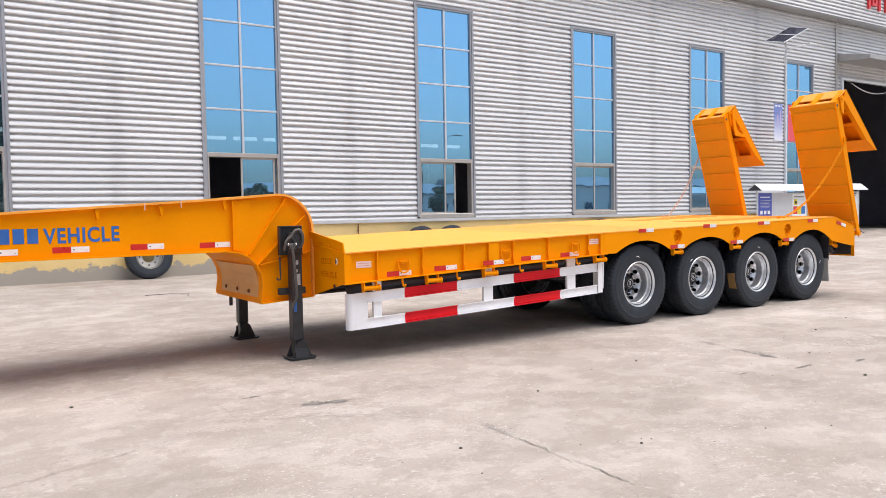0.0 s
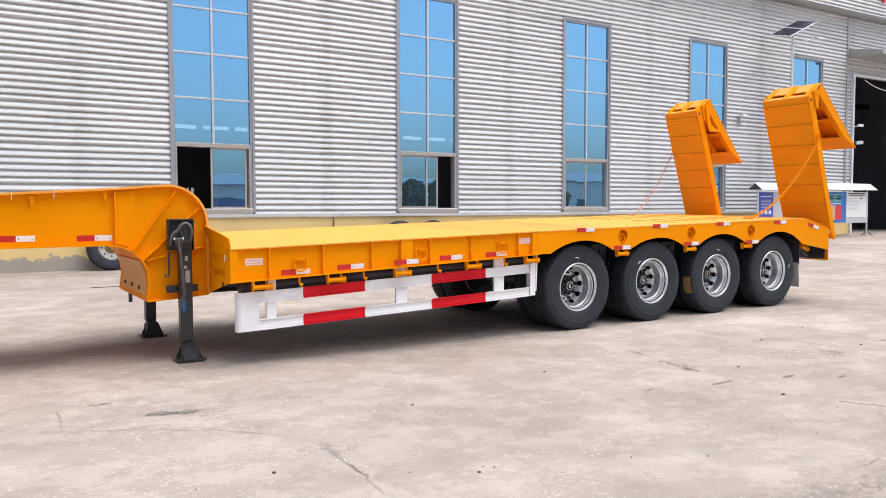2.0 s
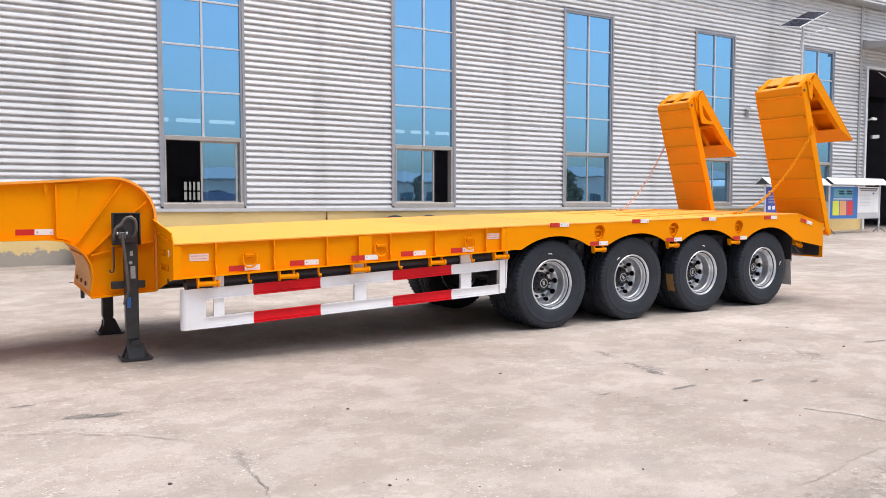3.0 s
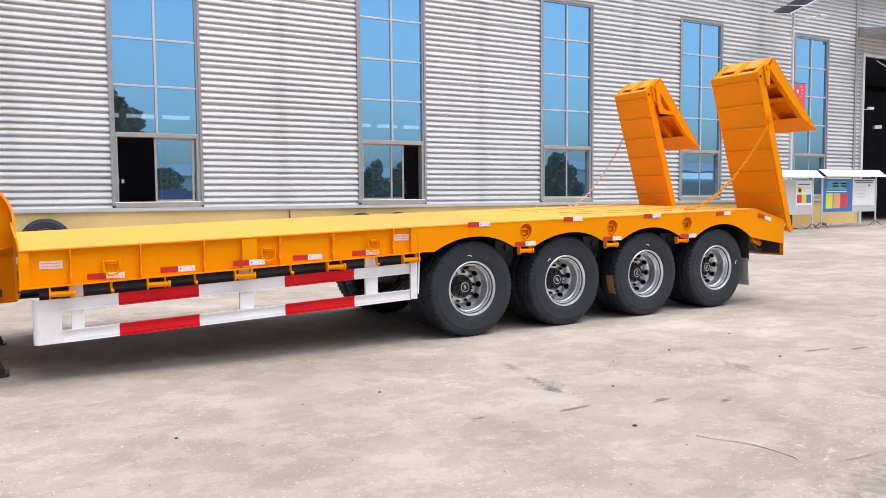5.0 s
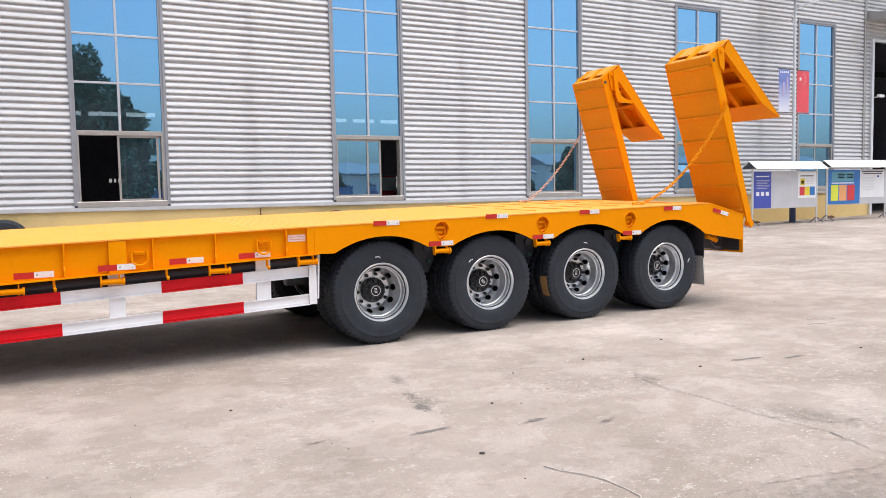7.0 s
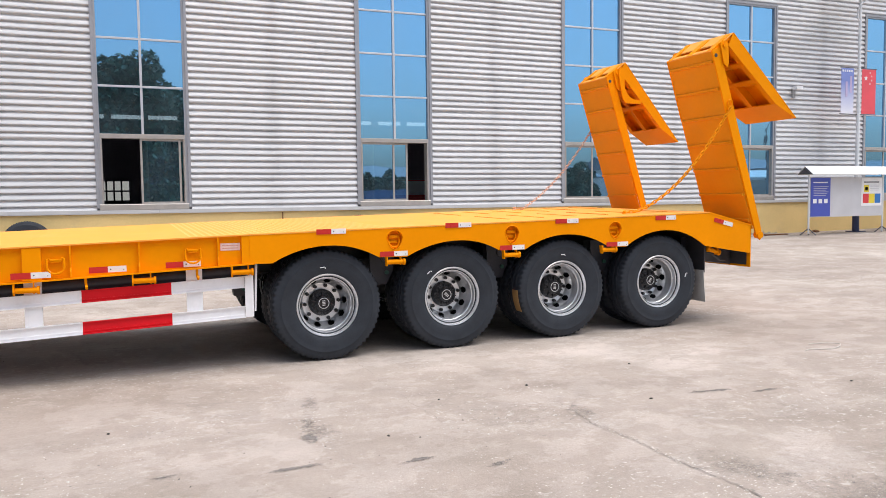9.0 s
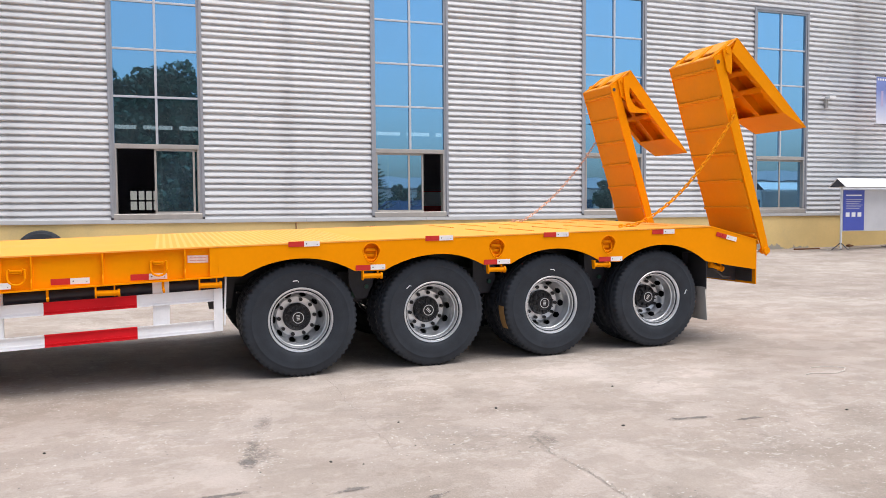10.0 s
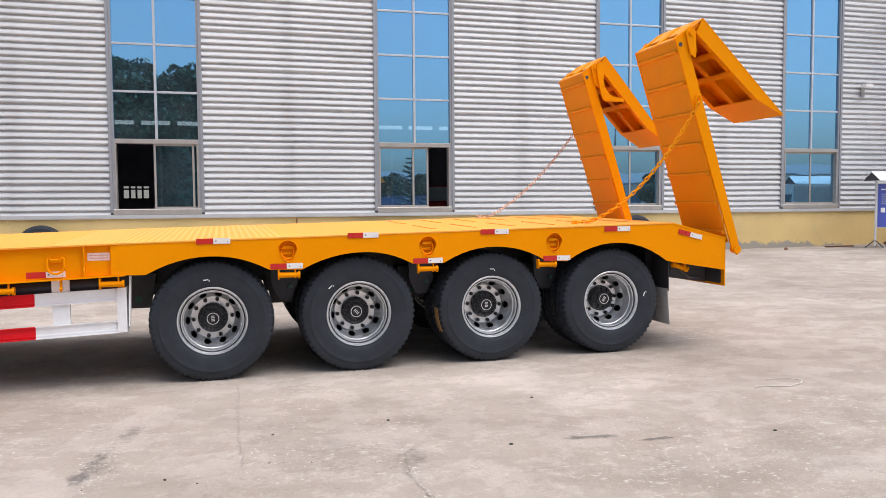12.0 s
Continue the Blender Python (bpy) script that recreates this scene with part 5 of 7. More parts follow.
def build_leg(y, s):
    """A two-speed landing leg; s: +1 with its gearbox towards smaller y."""
    def Y(d):
        return y + s * d
    bm = B()
    box(bm, 3.168, 3.282, Y(0.065), Y(-0.050), 0.22, 1.33, 0.012)
    leg = tp("landing_leg", bm, LEG_BLACK, "black steel landing leg with a folded crank")
    bm = B()
    box(bm, 3.180, 3.276, Y(0.055), Y(-0.042), 0.08, 0.23, 0.01)
    tp("inner_tube", bm, LEG_BLACK, parent=leg)
    bm = B()
    box(bm, 3.078, 3.325, Y(0.070), Y(0.09), 1.095, 1.395, 0.006)
    tp("mount_plate", bm, LEG_BLACK, parent=leg)
    bm = B()
    for x0, x1, z0, z1 in ((3.078, 3.092, 1.095, 1.395), (3.311, 3.325, 1.095, 1.395), (3.092, 3.311, 1.381, 1.395)):
        box(bm, x0, x1, Y(0.030), Y(0.071), z0, z1, 0.003)
    for x in (3.105, 3.300):
        for z in (1.13, 1.21, 1.29, 1.36):
            rod(bm, (x, Y(0.071), z), (x, Y(0.058), z), 0.011, 6)
    tp("plate_rim", bm, LEG_BLACK, parent=leg)
    bm = B()
    box(bm, 3.06, 3.36, Y(0.050), Y(0.085), 0.69, 0.76, 0.008)
    tp("mount_plate", bm, LEG_BLACK, parent=leg)
    bm = B()
    box(bm, 3.125, 3.275, Y(-0.045), Y(-0.095), 1.12, 1.31, 0.02)
    rod(bm, (3.205, Y(-0.09), 1.28), (3.205, Y(-0.118), 1.28), 0.055, 24)
    rod(bm, (3.205, Y(-0.09), 1.20), (3.205, Y(-0.112), 1.20), 0.034, 18)
    rod(bm, (3.205, Y(-0.118), 1.28), (3.205, Y(-0.126), 1.28), 0.02, 6)
    tp("gearbox", bm, LEG_BLACK, parent=leg, smooth=True)
    # the crank: a bow over the gearbox, a fork and a bent handle folded down
    bm = B()
    pipe(bm, [(3.075, Y(-0.10), 1.155), (3.068, Y(-0.13), 1.19), (3.076, Y(-0.14), 1.24), (3.100, Y(-0.14), 1.272), (3.133, Y(-0.14), 1.29), (3.152, Y(-0.14), 1.325), (3.180, Y(-0.14), 1.352), (3.215, Y(-0.14), 1.358), (3.243, Y(-0.14), 1.335), (3.257, Y(-0.14), 1.295), (3.257, Y(-0.138), 1.235), (3.243, Y(-0.13), 1.19), (3.222, Y(-0.11), 1.172)], 0.015, 10)
    tp("crank_bow", bm, HANDLE_GREY, "worn grey steel bow of the crank", parent=leg, smooth=True)
    bm = B()
    for x in (3.114, 3.158):
        box(bm, x - 0.006, x + 0.006, Y(-0.165), Y(-0.125), 1.165, 1.225, 0.003)
    rod(bm, (3.100, Y(-0.148), 1.212), (3.172, Y(-0.148), 1.212), 0.009, 10)
    rod(bm, (3.092, Y(-0.148), 1.212), (3.101, Y(-0.148), 1.212), 0.014, 6, slot=1)
    rod(bm, (3.171, Y(-0.148), 1.212), (3.180, Y(-0.148), 1.212), 0.014, 6, slot=1)
    tp("crank_fork", bm, [HANDLE_GREY, POLE], parent=leg, smooth=True)
    bm = B()
    pipe(bm, [(3.136, Y(-0.148), 1.205), (3.140, Y(-0.150), 1.15), (3.150, Y(-0.148), 1.06), (3.166, Y(-0.142), 0.90), (3.178, Y(-0.135), 0.76), (3.184, Y(-0.125), 0.69), (3.176, Y(-0.112), 0.645), (3.158, Y(-0.100), 0.61), (3.150, Y(-0.090), 0.56)], 0.014, 10)
    tp("crank_handle", bm, HANDLE_GREY, "worn grey folded crank handle", parent=leg, smooth=True)
    for x0, x1, z0, z1 in ((3.212, 3.238, 1.0, 1.045), (3.214, 3.256, 0.79, 0.905)):
        bm = B()
        box(bm, x0, x1, Y(-0.0505), Y(-0.054), z0, z1)
        tp("leg_label", bm, PALE_PLATE, "pale grey maker's plate", parent=leg)
    bm = B()
    rod(bm, (3.217, Y(-0.0505), 0.937), (3.217, Y(-0.054), 0.937), 0.016, 14)
    tp("leg_label", bm, PALE_PLATE, "small round grey plate", parent=leg)
    bm = B()
    box(bm, 3.178, 3.212, Y(-0.0505), Y(-0.053), 0.52, 0.62)
    tp("leg_label", bm, BLUE_LETTER, "small blue sticker", parent=leg)
    # foot: splayed cheeks on a turned-up pad
    bm = B()
    for d in (-0.075, 0.065):
        prism(bm, [(3.125, 0.016), (3.345, 0.016), (3.285, 0.16), (3.26, 0.185), (3.21, 0.185), (3.185, 0.16)], "y", Y(d), Y(d + 0.012))
    rod(bm, (3.255, Y(-0.083), 0.145), (3.255, Y(0.083), 0.145), 0.014, 12)
    prism(bm, [(Y(-0.10), 0.018), (Y(-0.065), 0.018), (Y(-0.065), 0.15)], "x", 3.16, 3.30)
    tp("foot_bracket", shift(bm, (0.012, 0, PAD)), LEG_BLACK, parent=leg)
    bm = B()
    prism(bm, [(3.095, 0.016), (3.115, 0.002), (3.355, 0.002), (3.375, 0.016), (3.370, 0.026), (3.350, 0.016), (3.120, 0.016), (3.100, 0.026)], "y", Y(-0.115), Y(0.115))
    tp("foot_pad", shift(bm, (0.012, 0, PAD)), LEG_BLACK, parent=leg)


build_leg(0.61, 1)
build_leg(TW - 0.61, -1)
bm = B()
rod(bm, (3.23, 0.70, 1.15), (3.23, TW - 0.70, 1.15), 0.02, 10)
tp("leg_shaft", bm, BLACK)
bm = B()
pipe(bm, [(3.09, 0.68, 1.08), (3.09, 0.67, 0.90), (3.085, 0.665, 0.85), (3.06, 0.665, 0.845), (3.05, 0.665, 0.87)], 0.009, 8)
tp("hose_hook", bm, BLACK, smooth=True)
bm = B()
rod(bm, (2.93, 1.75, 0.60), (2.93, 1.75, 0.50), 0.02, 10)
tp("drain_pin", bm, BLACK)


# ---- side guards: red and white rails ----
def build_guard():
    def up(x):
        return float(np.interp(x, (3.57, 7.10), (0.704, 0.846)))

    def lo(x):
        return float(np.interp(x, (3.57, 7.10), (0.443, 0.574)))
    cuts = (3.77, 4.215, 4.885, 5.68, 6.393, 7.02)
    bm = B()
    arc = [(3.612 - 0.047 * math.sin(radians(t)), 0.139 - 0.047 * math.cos(radians(t))) for t in range(0, 91, 10)]
    inner = [(3.612 - 0.039 * math.sin(radians(t)), 0.139 - 0.039 * math.cos(radians(t))) for t in range(0, 91, 10)]
    plan = [(3.775, 0.092)] + arc + [(3.565, 0.175), (3.573, 0.175)] + inner[::-1] + [(3.775, 0.100)]
    prism(bm, [(x, y) for x, y in plan], "z", 0.345, 0.715)
    for v in bm.verts:
        v.co.z += 0.045 * (v.co.x - 3.775) if v.co.z > 0.5 else 0.03 * (v.co.x - 3.775)
    root = tp("side_guard", bm, WHITE, "white and red painted steel side guard", smooth=True)
    for f, h in ((up, 0.105), (lo, 0.105)):
        for i in range(5):
            x0, x1 = cuts[i], cuts[i + 1]
            bm = B()
            m = RED if i in (1, 3) else WHITE
            prism(bm, [(x0, f(x0) - h), (x1, f(x1) - h), (x1, f(x1)), (x0, f(x0))], "y", 0.096, 0.101)
            for d0, d1 in ((0.0, 0.008), (h - 0.008, h)):
                prism(bm, [(x0, f(x0) - d1), (x1, f(x1) - d1), (x1, f(x1) - d0), (x0, f(x0) - d0)], "y", 0.079, 0.104)
            # pressed step along the rail
            prism(bm, [(x0, f(x0) - h + 0.022), (x1, f(x1) - h + 0.022), (x1, f(x1) - h + 0.03), (x0, f(x0) - h + 0.03)], "y", 0.090, 0.096)
            tp("guard_rail", bm, m, "red painted rail" if m is RED else "", parent=root)
    for x0, x1, top in ((3.85, 3.945, up), (5.253, 5.384, up), (6.52, 6.655, up)):
        bm = B()
        xm = (x0 + x1) / 2
        box(bm, x0, x1, 0.102, 0.134, lo(xm) - 0.05, up(xm) + 0.16)
        tp("guard_post", bm, WHITE, parent=root)
    bm = B()
    prism(bm, [(7.02, 0.470), (7.095, 0.472), (7.095, 0.85), (7.02, 0.845)], "y", 0.078, 0.086)
    prism(bm, [(7.087, 0.472), (7.095, 0.472), (7.095, 0.85), (7.087, 0.85)], "y", 0.086, 0.234)
    tp("guard_post", bm, WHITE, parent=root)
    bm = B()
    prism(bm, [(7.105, 0.52), (7.117, 0.52), (7.135, 0.945), (7.12, 0.945)], "y", 0.085, 0.15)
    tp("guard_brace", bm, WHITE, parent=root)


build_guard()


# ---- ramps ----
def build_ramp(y0, width, near):
    y1 = y0 + width
    P0, P1 = Vector((12.925, 1.115)), Vector((12.275, 3.165))
    u = (P1 - P0).normalized()
    n = Vector((u.y, -u.x))              # rearwards, square to the panel

    def q(a, b):
        p = P0 + u * a + n * b
        return (p.x, p.y)
    L = (P1 - P0).length
    bm = B()
    prism(bm, [q(0, 0), q(L, 0), q(L, 0.012), q(0, 0.012)], "y", y0 + 0.02, y1 - 0.02)
    root = tp("loading_ramp", bm, RAMP, "raised orange loading ramp folded at the top")
    for k in range(7):
        a = 0.10 + k * (L - 0.24) / 6
        bm = B()
        prism(bm, [q(a, -0.026), q(a + 0.026, -0.026), q(a + 0.034, 0.0), q(a - 0.008, 0.0)], "y", y0 + 0.03, y1 - 0.03)
        tp("grip_bar", bm, RAMP, parent=root)
    for ya, yb in ((y0, y0 + 0.02), (y1 - 0.02, y1)):
        bm = B()
        prism(bm, [q(-0.10, 0.02), q(L * 0.66, 0.0), q(L * 0.66, -0.004), q(L - 0.0, -0.004), q(L + 0.005, 0.115), q(L * 0.64, 0.118), q(0.0, 0.112), q(-0.13, 0.10), q(-0.16, 0.06)], "y", ya, yb)
        tp("side_beam", bm, PAINT, parent=root)
    bm = B()
    prism(bm, [q(0, 0.11), q(L, 0.11), q(L, 0.12), q(0, 0.12)], "y", y0 + 0.02, y0 + 0.14)
    prism(bm, [q(0, 0.11), q(L, 0.11), q(L, 0.12), q(0, 0.12)], "y", y1 - 0.14, y1 - 0.02)
    for k in range(5):
        a = 0.2 + k * (L - 0.4) / 4
        prism(bm, [q(a, 0.012), q(a + 0.012, 0.012), q(a + 0.012, 0.11), q(a, 0.11)], "y", y0 + 0.02, y1 - 0.02)
    tp("back_frame", bm, PAINT, parent=root)
    # pivot pin and ears
    c = q(-0.10, 0.07)
    for ya, yb in ((y0 - 0.015, y0 + 0.06), (y1 - 0.06, y1 + 0.015)):
        bm = B()
        rod(bm, (c[0], ya, c[1]), (c[0], yb, c[1]), 0.042, 16)
        tp("pivot_pin", bm, PAINT, parent=root, smooth=True)
    bm = B()
    h = q(L - 0.07, 0.035)
    rod(bm, (h[0], y0 - 0.003, h[1]), (h[0], y0 + 0.004, h[1]), 0.022, 14)
    tp("pin_hole", bm, BLACK, parent=root)
    # folded top section
    A, Bt = Vector((12.575, 3.372)), Vector((13.555, 2.432)) if near else Vector((13.50, 2.29))
    d = (Bt - A).normalized()
    m = Vector((d.y, -d.x))              # inwards
    B2, A2 = Bt - d * 0.34 + m * 0.106, A + d * 0.05 + m * 0.15
    for ya, yb in ((y0 - 0.004, y0 + 0.02), (y1 - 0.02, y1 + 0.004)):
        bm = B()
        prism(bm, [tuple(A), tuple(Bt), tuple(B2), tuple(A2)], "y", ya, yb)
        tp("flap_side", bm, PAINT, parent=root)
    bm = B()
    o = -m * 0.012
    prism(bm, [tuple(A + o), tuple(Bt + o), tuple(Bt), tuple(A)], "y", y0 - 0.006, y1 + 0.006)
    tp("flap_plate", bm, PAINT, parent=root)
    bm = B()
    prism(bm, [tuple(Bt), tuple(B2), tuple(B2 + Vector((-0.004, 0.012))), tuple(Bt + Vector((-0.004, 0.012)))], "y", y0 + 0.02, y1 - 0.02)
    tp("flap_end", bm, PAINT, parent=root)
    bm = B()
    prism(bm, [tuple(A), tuple(A + (A2 - A) * 0.45), tuple(A + (A2 - A) * 0.45 + d * 0.012), tuple(A + d * 0.012)], "y", y0 + 0.02, y1 - 0.02)
    tp("flap_head", bm, PAINT, parent=root)
    for t in (0.28, 0.56):
        p, r = A.lerp(Bt, t), A2.lerp(B2, t)
        bm = B()
        prism(bm, [tuple(p), tuple(r), tuple(r + d * 0.014), tuple(p + d * 0.014)], "y", y0 + 0.02, y1 - 0.02)
        r2 = r
        prism(bm, [tuple(r2), tuple(r2 + d * 0.07), tuple(r2 + d * 0.07 - m * 0.012), tuple(r2 - m * 0.012)], "y", y0 + 0.02, y1 - 0.02)
        tp("flap_rib", bm, PAINT, parent=root)
    ym = (y0 + y1) / 2
    bm = B()
    prism(bm, [tuple(A), tuple(Bt), tuple(B2), tuple(A2)], "y", ym - 0.007, ym + 0.007)
    prism(bm, [tuple(A2), tuple(B2), tuple(B2 - m * 0.012), tuple(A2 - m * 0.012)], "y", ym - 0.035, ym + 0.035)
    tp("flap_rib", bm, PAINT, parent=root)
    for ya, yb in ((y0 + 0.02, y0 + 0.07), (y1 - 0.07, y1 - 0.02)):
        bm = B()
        prism(bm, [tuple(A2), tuple(B2), tuple(B2 - m * 0.012), tuple(A2 - m * 0.012)], "y", ya, yb)
        tp("flap_lip", bm, PAINT, parent=root)
    # top strip and hinge blocks, with gaps between them
    T = P1
    for ya, yb in ((y0 + 0.02, y0 + 0.10), (ym - 0.05, ym + 0.05), (y1 - 0.10, y1 - 0.02)):
        bm = B()
        prism(bm, [tuple(T), tuple(A + Vector((-0.03, -0.005))), tuple(A + Vector((-0.02, -0.06))), tuple(T + Vector((0.03, -0.06)))], "y", ya, yb)
        tp("hinge_block", bm, PAINT, parent=root)
    # the strip's lighter paint stands for its highlight
    bm = B()
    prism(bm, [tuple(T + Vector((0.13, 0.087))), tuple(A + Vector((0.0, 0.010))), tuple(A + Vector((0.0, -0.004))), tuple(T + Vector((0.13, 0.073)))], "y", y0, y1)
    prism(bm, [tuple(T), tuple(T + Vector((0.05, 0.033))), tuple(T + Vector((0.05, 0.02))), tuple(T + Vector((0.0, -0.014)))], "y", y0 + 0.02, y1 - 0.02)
    tp("top_strip", bm, LIT_PAINT, parent=root)
    for ya, yb in ((y0 - 0.022, y0 - 0.005), (y1 + 0.005, y1 + 0.022)):
        bm = B()
        hp = Vector((12.435, 3.225))
        k = 16
        pts = [tuple(hp + 0.055 * Vector((math.cos(a), math.sin(a)))) for a in [math.pi * (0.1 + 1.0 * j / k) for j in range(k + 1)]]
        pts += [(12.43, 3.02), (12.49, 2.98), (12.50, 3.05)]
        prism(bm, pts, "y", ya, yb)
        tp("hinge_ear", bm, PAINT, parent=root)
    for ya, yb in ((y0 - 0.035, y0), (y1, y1 + 0.035)):
        bm = B()
        rod(bm, (12.435, ya, 3.225), (12.435, yb, 3.225), 0.026, 14)
        tp("hinge_pin", bm, PAINT, parent=root, smooth=True)
    if not near:
        bm = B()
        prism(bm, [(12.445, 3.20), (12.45, 3.27), (12.49, 3.30), (12.53, 3.28), (12.545, 3.22), (12.535, 3.09), (12.548, 3.01), (12.59, 2.935), (12.64, 2.892), (12.70, 2.868), (12.81, 2.858), (12.825, 2.835), (12.81, 2.811), (12.56, 2.812), (12.53, 2.84), (12.505, 2.90), (12.485, 2.985), (12.46, 3.10)], "y", y0 - 0.05, y0 - 0.03)
        tp("spring_bracket", bm, PAINT, parent=root)
    # chain from the side beam down to the deck
    ca = q(L * 0.70, 0.06)
    ys = y0 - 0.02 if near else y1 + 0.02
    bm = B()
    pipe(bm, [(ca[0] + 0.03 * math.cos(t), ys, ca[1] + 0.045 * math.sin(t)) for t in [2 * math.pi * k / 12 for k in range(12)]], 0.009, 6, True)
    tp("chain_shackle", bm, PAINT, parent=root, smooth=True)
    a = Vector((ca[0], ys, ca[1] - 0.05))
    b = Vector((11.52, 0.42, 1.335)) if near else Vector((11.15, 2.42, 1.37))
    pts = []
    N = 400
    for k in range(N + 1):
        t = k / N
        p = a.lerp(b, t)
        p.z -= (0.21 if near else 0.13) * 4 * t * (1 - t)
        p.z = max(p.z, deck_z(p.x) + CROSS * p.y + 0.012)
        pts.append(p)
    pts += [b + Vector((-0.20 * k / 40, 0.05 * math.sin(k / 8), 0)) for k in range(1, 41)]
    bm = B()
    dist, nxt, flip = 0.0, 0.0, 0
    for k in range(1, len(pts)):
        dist += (pts[k] - pts[k - 1]).length
        if dist >= nxt:
            nxt = dist + 0.047
            flip ^= 1
            dr = (pts[min(k + 3, len(pts) - 1)] - pts[max(k - 3, 0)]).normalized()
            s1 = dr.cross(Vector((0, 1, 0.1))).normalized() if flip else dr.cross(dr.cross(Vector((0, 1, 0.1)))).normalized()
            loop = [pts[k] + dr * 0.032 * math.cos(t) + s1 * 0.016 * math.sin(t) for t in [2 * math.pi * j / 10 for j in range(10)]]
            pipe(bm, loop, 0.0080 if near else 0.0050, 5, True)
    tp("ramp_chain", bm, CHAIN_NEAR if near else CHAIN, "orange painted safety chain", parent=root, smooth=True)


CHAIN_NEAR = mat("worn_orange_paint", (0.92, 0.36, 0.01), 0.6, 0, 0.08, 12, 60, 0.0, spec=0.1)
CHAIN = mat("faded_orange_paint", (0.68, 0.43, 0.32), 0.5, 0, 0.15, 12, 60, 0.1)
build_ramp(0.0, 0.79, True)
build_ramp(2.06, 0.72, False)

# ---- loose tyres leaning on the wall ----
WALL_TYRE = tyre_mesh(0.50, 0.135, 0.275)


def build_wall_tyre(x, lean, rim):
    t = thing("spare_tyre", "used black truck tyre leaning against the plaster wall", "tyre", (x, 18.40, ground_height(x, 18.4)), group="tyres along the wall")
    o = new("tyre_body", WALL_TYRE)
    o.parent = t
    o.matrix_basis = pose(0, -0.255, 0.495, -lean, 0, 0)
    if rim:
        bm = B()
        lathe(bm, [(0.276, -0.10), (0.287, -0.115), (0.290, -0.10), (0.27, -0.08), (0.25, -0.02), (0.24, 0.03), (0.14, 0.05), (0.13, 0.05)], 48)
        r = part("rim", bm, DULL_RIM, t, "dusty grey wheel rim", True)
        r.matrix_basis = pose(0, -0.255, 0.495, -lean, 0, 0)
        for k in range(8):
            bm = B()
            a = 2 * math.pi * k / 8
            rod(bm, (0.19 * math.cos(a), 0.044, 0.19 * math.sin(a)), (0.19 * math.cos(a), 0.030, 0.19 * math.sin(a)), 0.02, 10)
            h = part("stud_hole", bm, BLACK, t)
            h.matrix_basis = pose(0, -0.255, 0.495, -lean, 0, 0)


DULL_RIM = mat("dusty_rim_paint", (0.46, 0.44, 0.40), 0.5, 0.5, 0.15, 6, 60, 0.1, (0.2, 0.12, 0.07), 0.5)
for x, lean, rim in ((4.05, 9, True), (11.15, 8, False), (12.15, 8, True), (17.9, 9, False)):
    build_wall_tyre(x, lean, rim)


# ---- notice boards with little roofs ----
def build_board(x0, x1, y, posters, lab):
    g = ground_height(x0 + 1.5, 16.9)
    t = thing("notice_board", lab, "notice board", ((x0 + x1) / 2, y, g), group="notice boards by the wall")
    h = (x1 - x0) / 2
    for s in (-1, 1):
        x = s * (h - 0.17)
        bm = B()
        rod(bm, (x, 0, 0.04), (x, 0, 1.96), 0.028, 12)
        post = part("post", bm, POLE, t, smooth=True)
        for a in (40, 160, 280):
            bm = B()
            rod(bm, (x, 0, 0.20), (x + 0.24 * math.cos(radians(a)), 0.24 * math.sin(radians(a)), 0.012), 0.016, 8)
            part("foot", bm, DARK_METAL, post)
    bm = B()
    prism(bm, [(-0.30, 1.74), (0.0, 1.97), (0.30, 1.74), (0.30, 1.755), (0.0, 1.99), (-0.30, 1.755)], "x", -h, h)
    part("roof", bm, POSTER_WHITE, t, "white sheet metal gable roof")
    for s in (-1, 1):
        bm = B()
        prism(bm, [(-0.27, 1.752), (0.27, 1.752), (0.0, 1.962)], "x", s * (h - 0.03), s * (h - 0.02))
        part("gable", bm, DARK_METAL, t)
    bm = B()
    box(bm, -h + 0.20, h - 0.20, -0.02, 0.02, 0.52, 1.68, 0.004)
    part("panel", bm, BOARD_GREY, t, "plain grey metal panel")
    for a, b, z0, z1, m, name, bits in posters:
        bm = B()
        box(bm, a, b, -0.027, -0.022, z0, z1)
        p = part("poster", bm, m, t, name)
        for u0, u1, v0, v1, mm in bits:
            bm = B()
            box(bm, a + (b - a) * u0, a + (b - a) * u1, -0.031, -0.0275, z0 + (z1 - z0) * v0, z0 + (z1 - z0) * v1)
            part("print", bm, mm, p)
    return t


blue_bits = [(0.12, 0.86, 0.86, 0.89, POSTER_WHITE)] + [(0.14, 0.9 - 0.07 * (k % 3), 0.76 - 0.045 * k, 0.772 - 0.045 * k, BOARD_GREY) for k in range(6)] + [(0.12 + 0.28 * k, 0.30 + 0.28 * k, 0.34, 0.45, POSTER_WHITE) for k in range(3)]
white_bits = [(0.12, 0.86, 0.84, 0.88, DARK_MARK), (0.12, 0.36, 0.50, 0.76, POSTER_YELLOW), (0.17, 0.31, 0.56, 0.68, DARK_MARK)] + [(0.08 + 0.29 * k, 0.36 + 0.29 * k, 0.10, 0.44, mm) for k, mm in enumerate((POSTER_RED, POSTER_YELLOW, POSTER_BLUE))] + [(0.42, 0.86, 0.74 - 0.06 * k, 0.755 - 0.06 * k, BOARD_GREY) for k in range(4)]
build_board(24.0, 27.3, 16.9, [(-1.44, -0.68, 0.54, 1.66, BOARD_BLUE, "deep blue poster with white print", blue_bits), (0.56, 1.40, 0.82, 1.64, POSTER_WHITE, "white poster with coloured squares", white_bits)], "grey roofed notice board with blue and white posters")
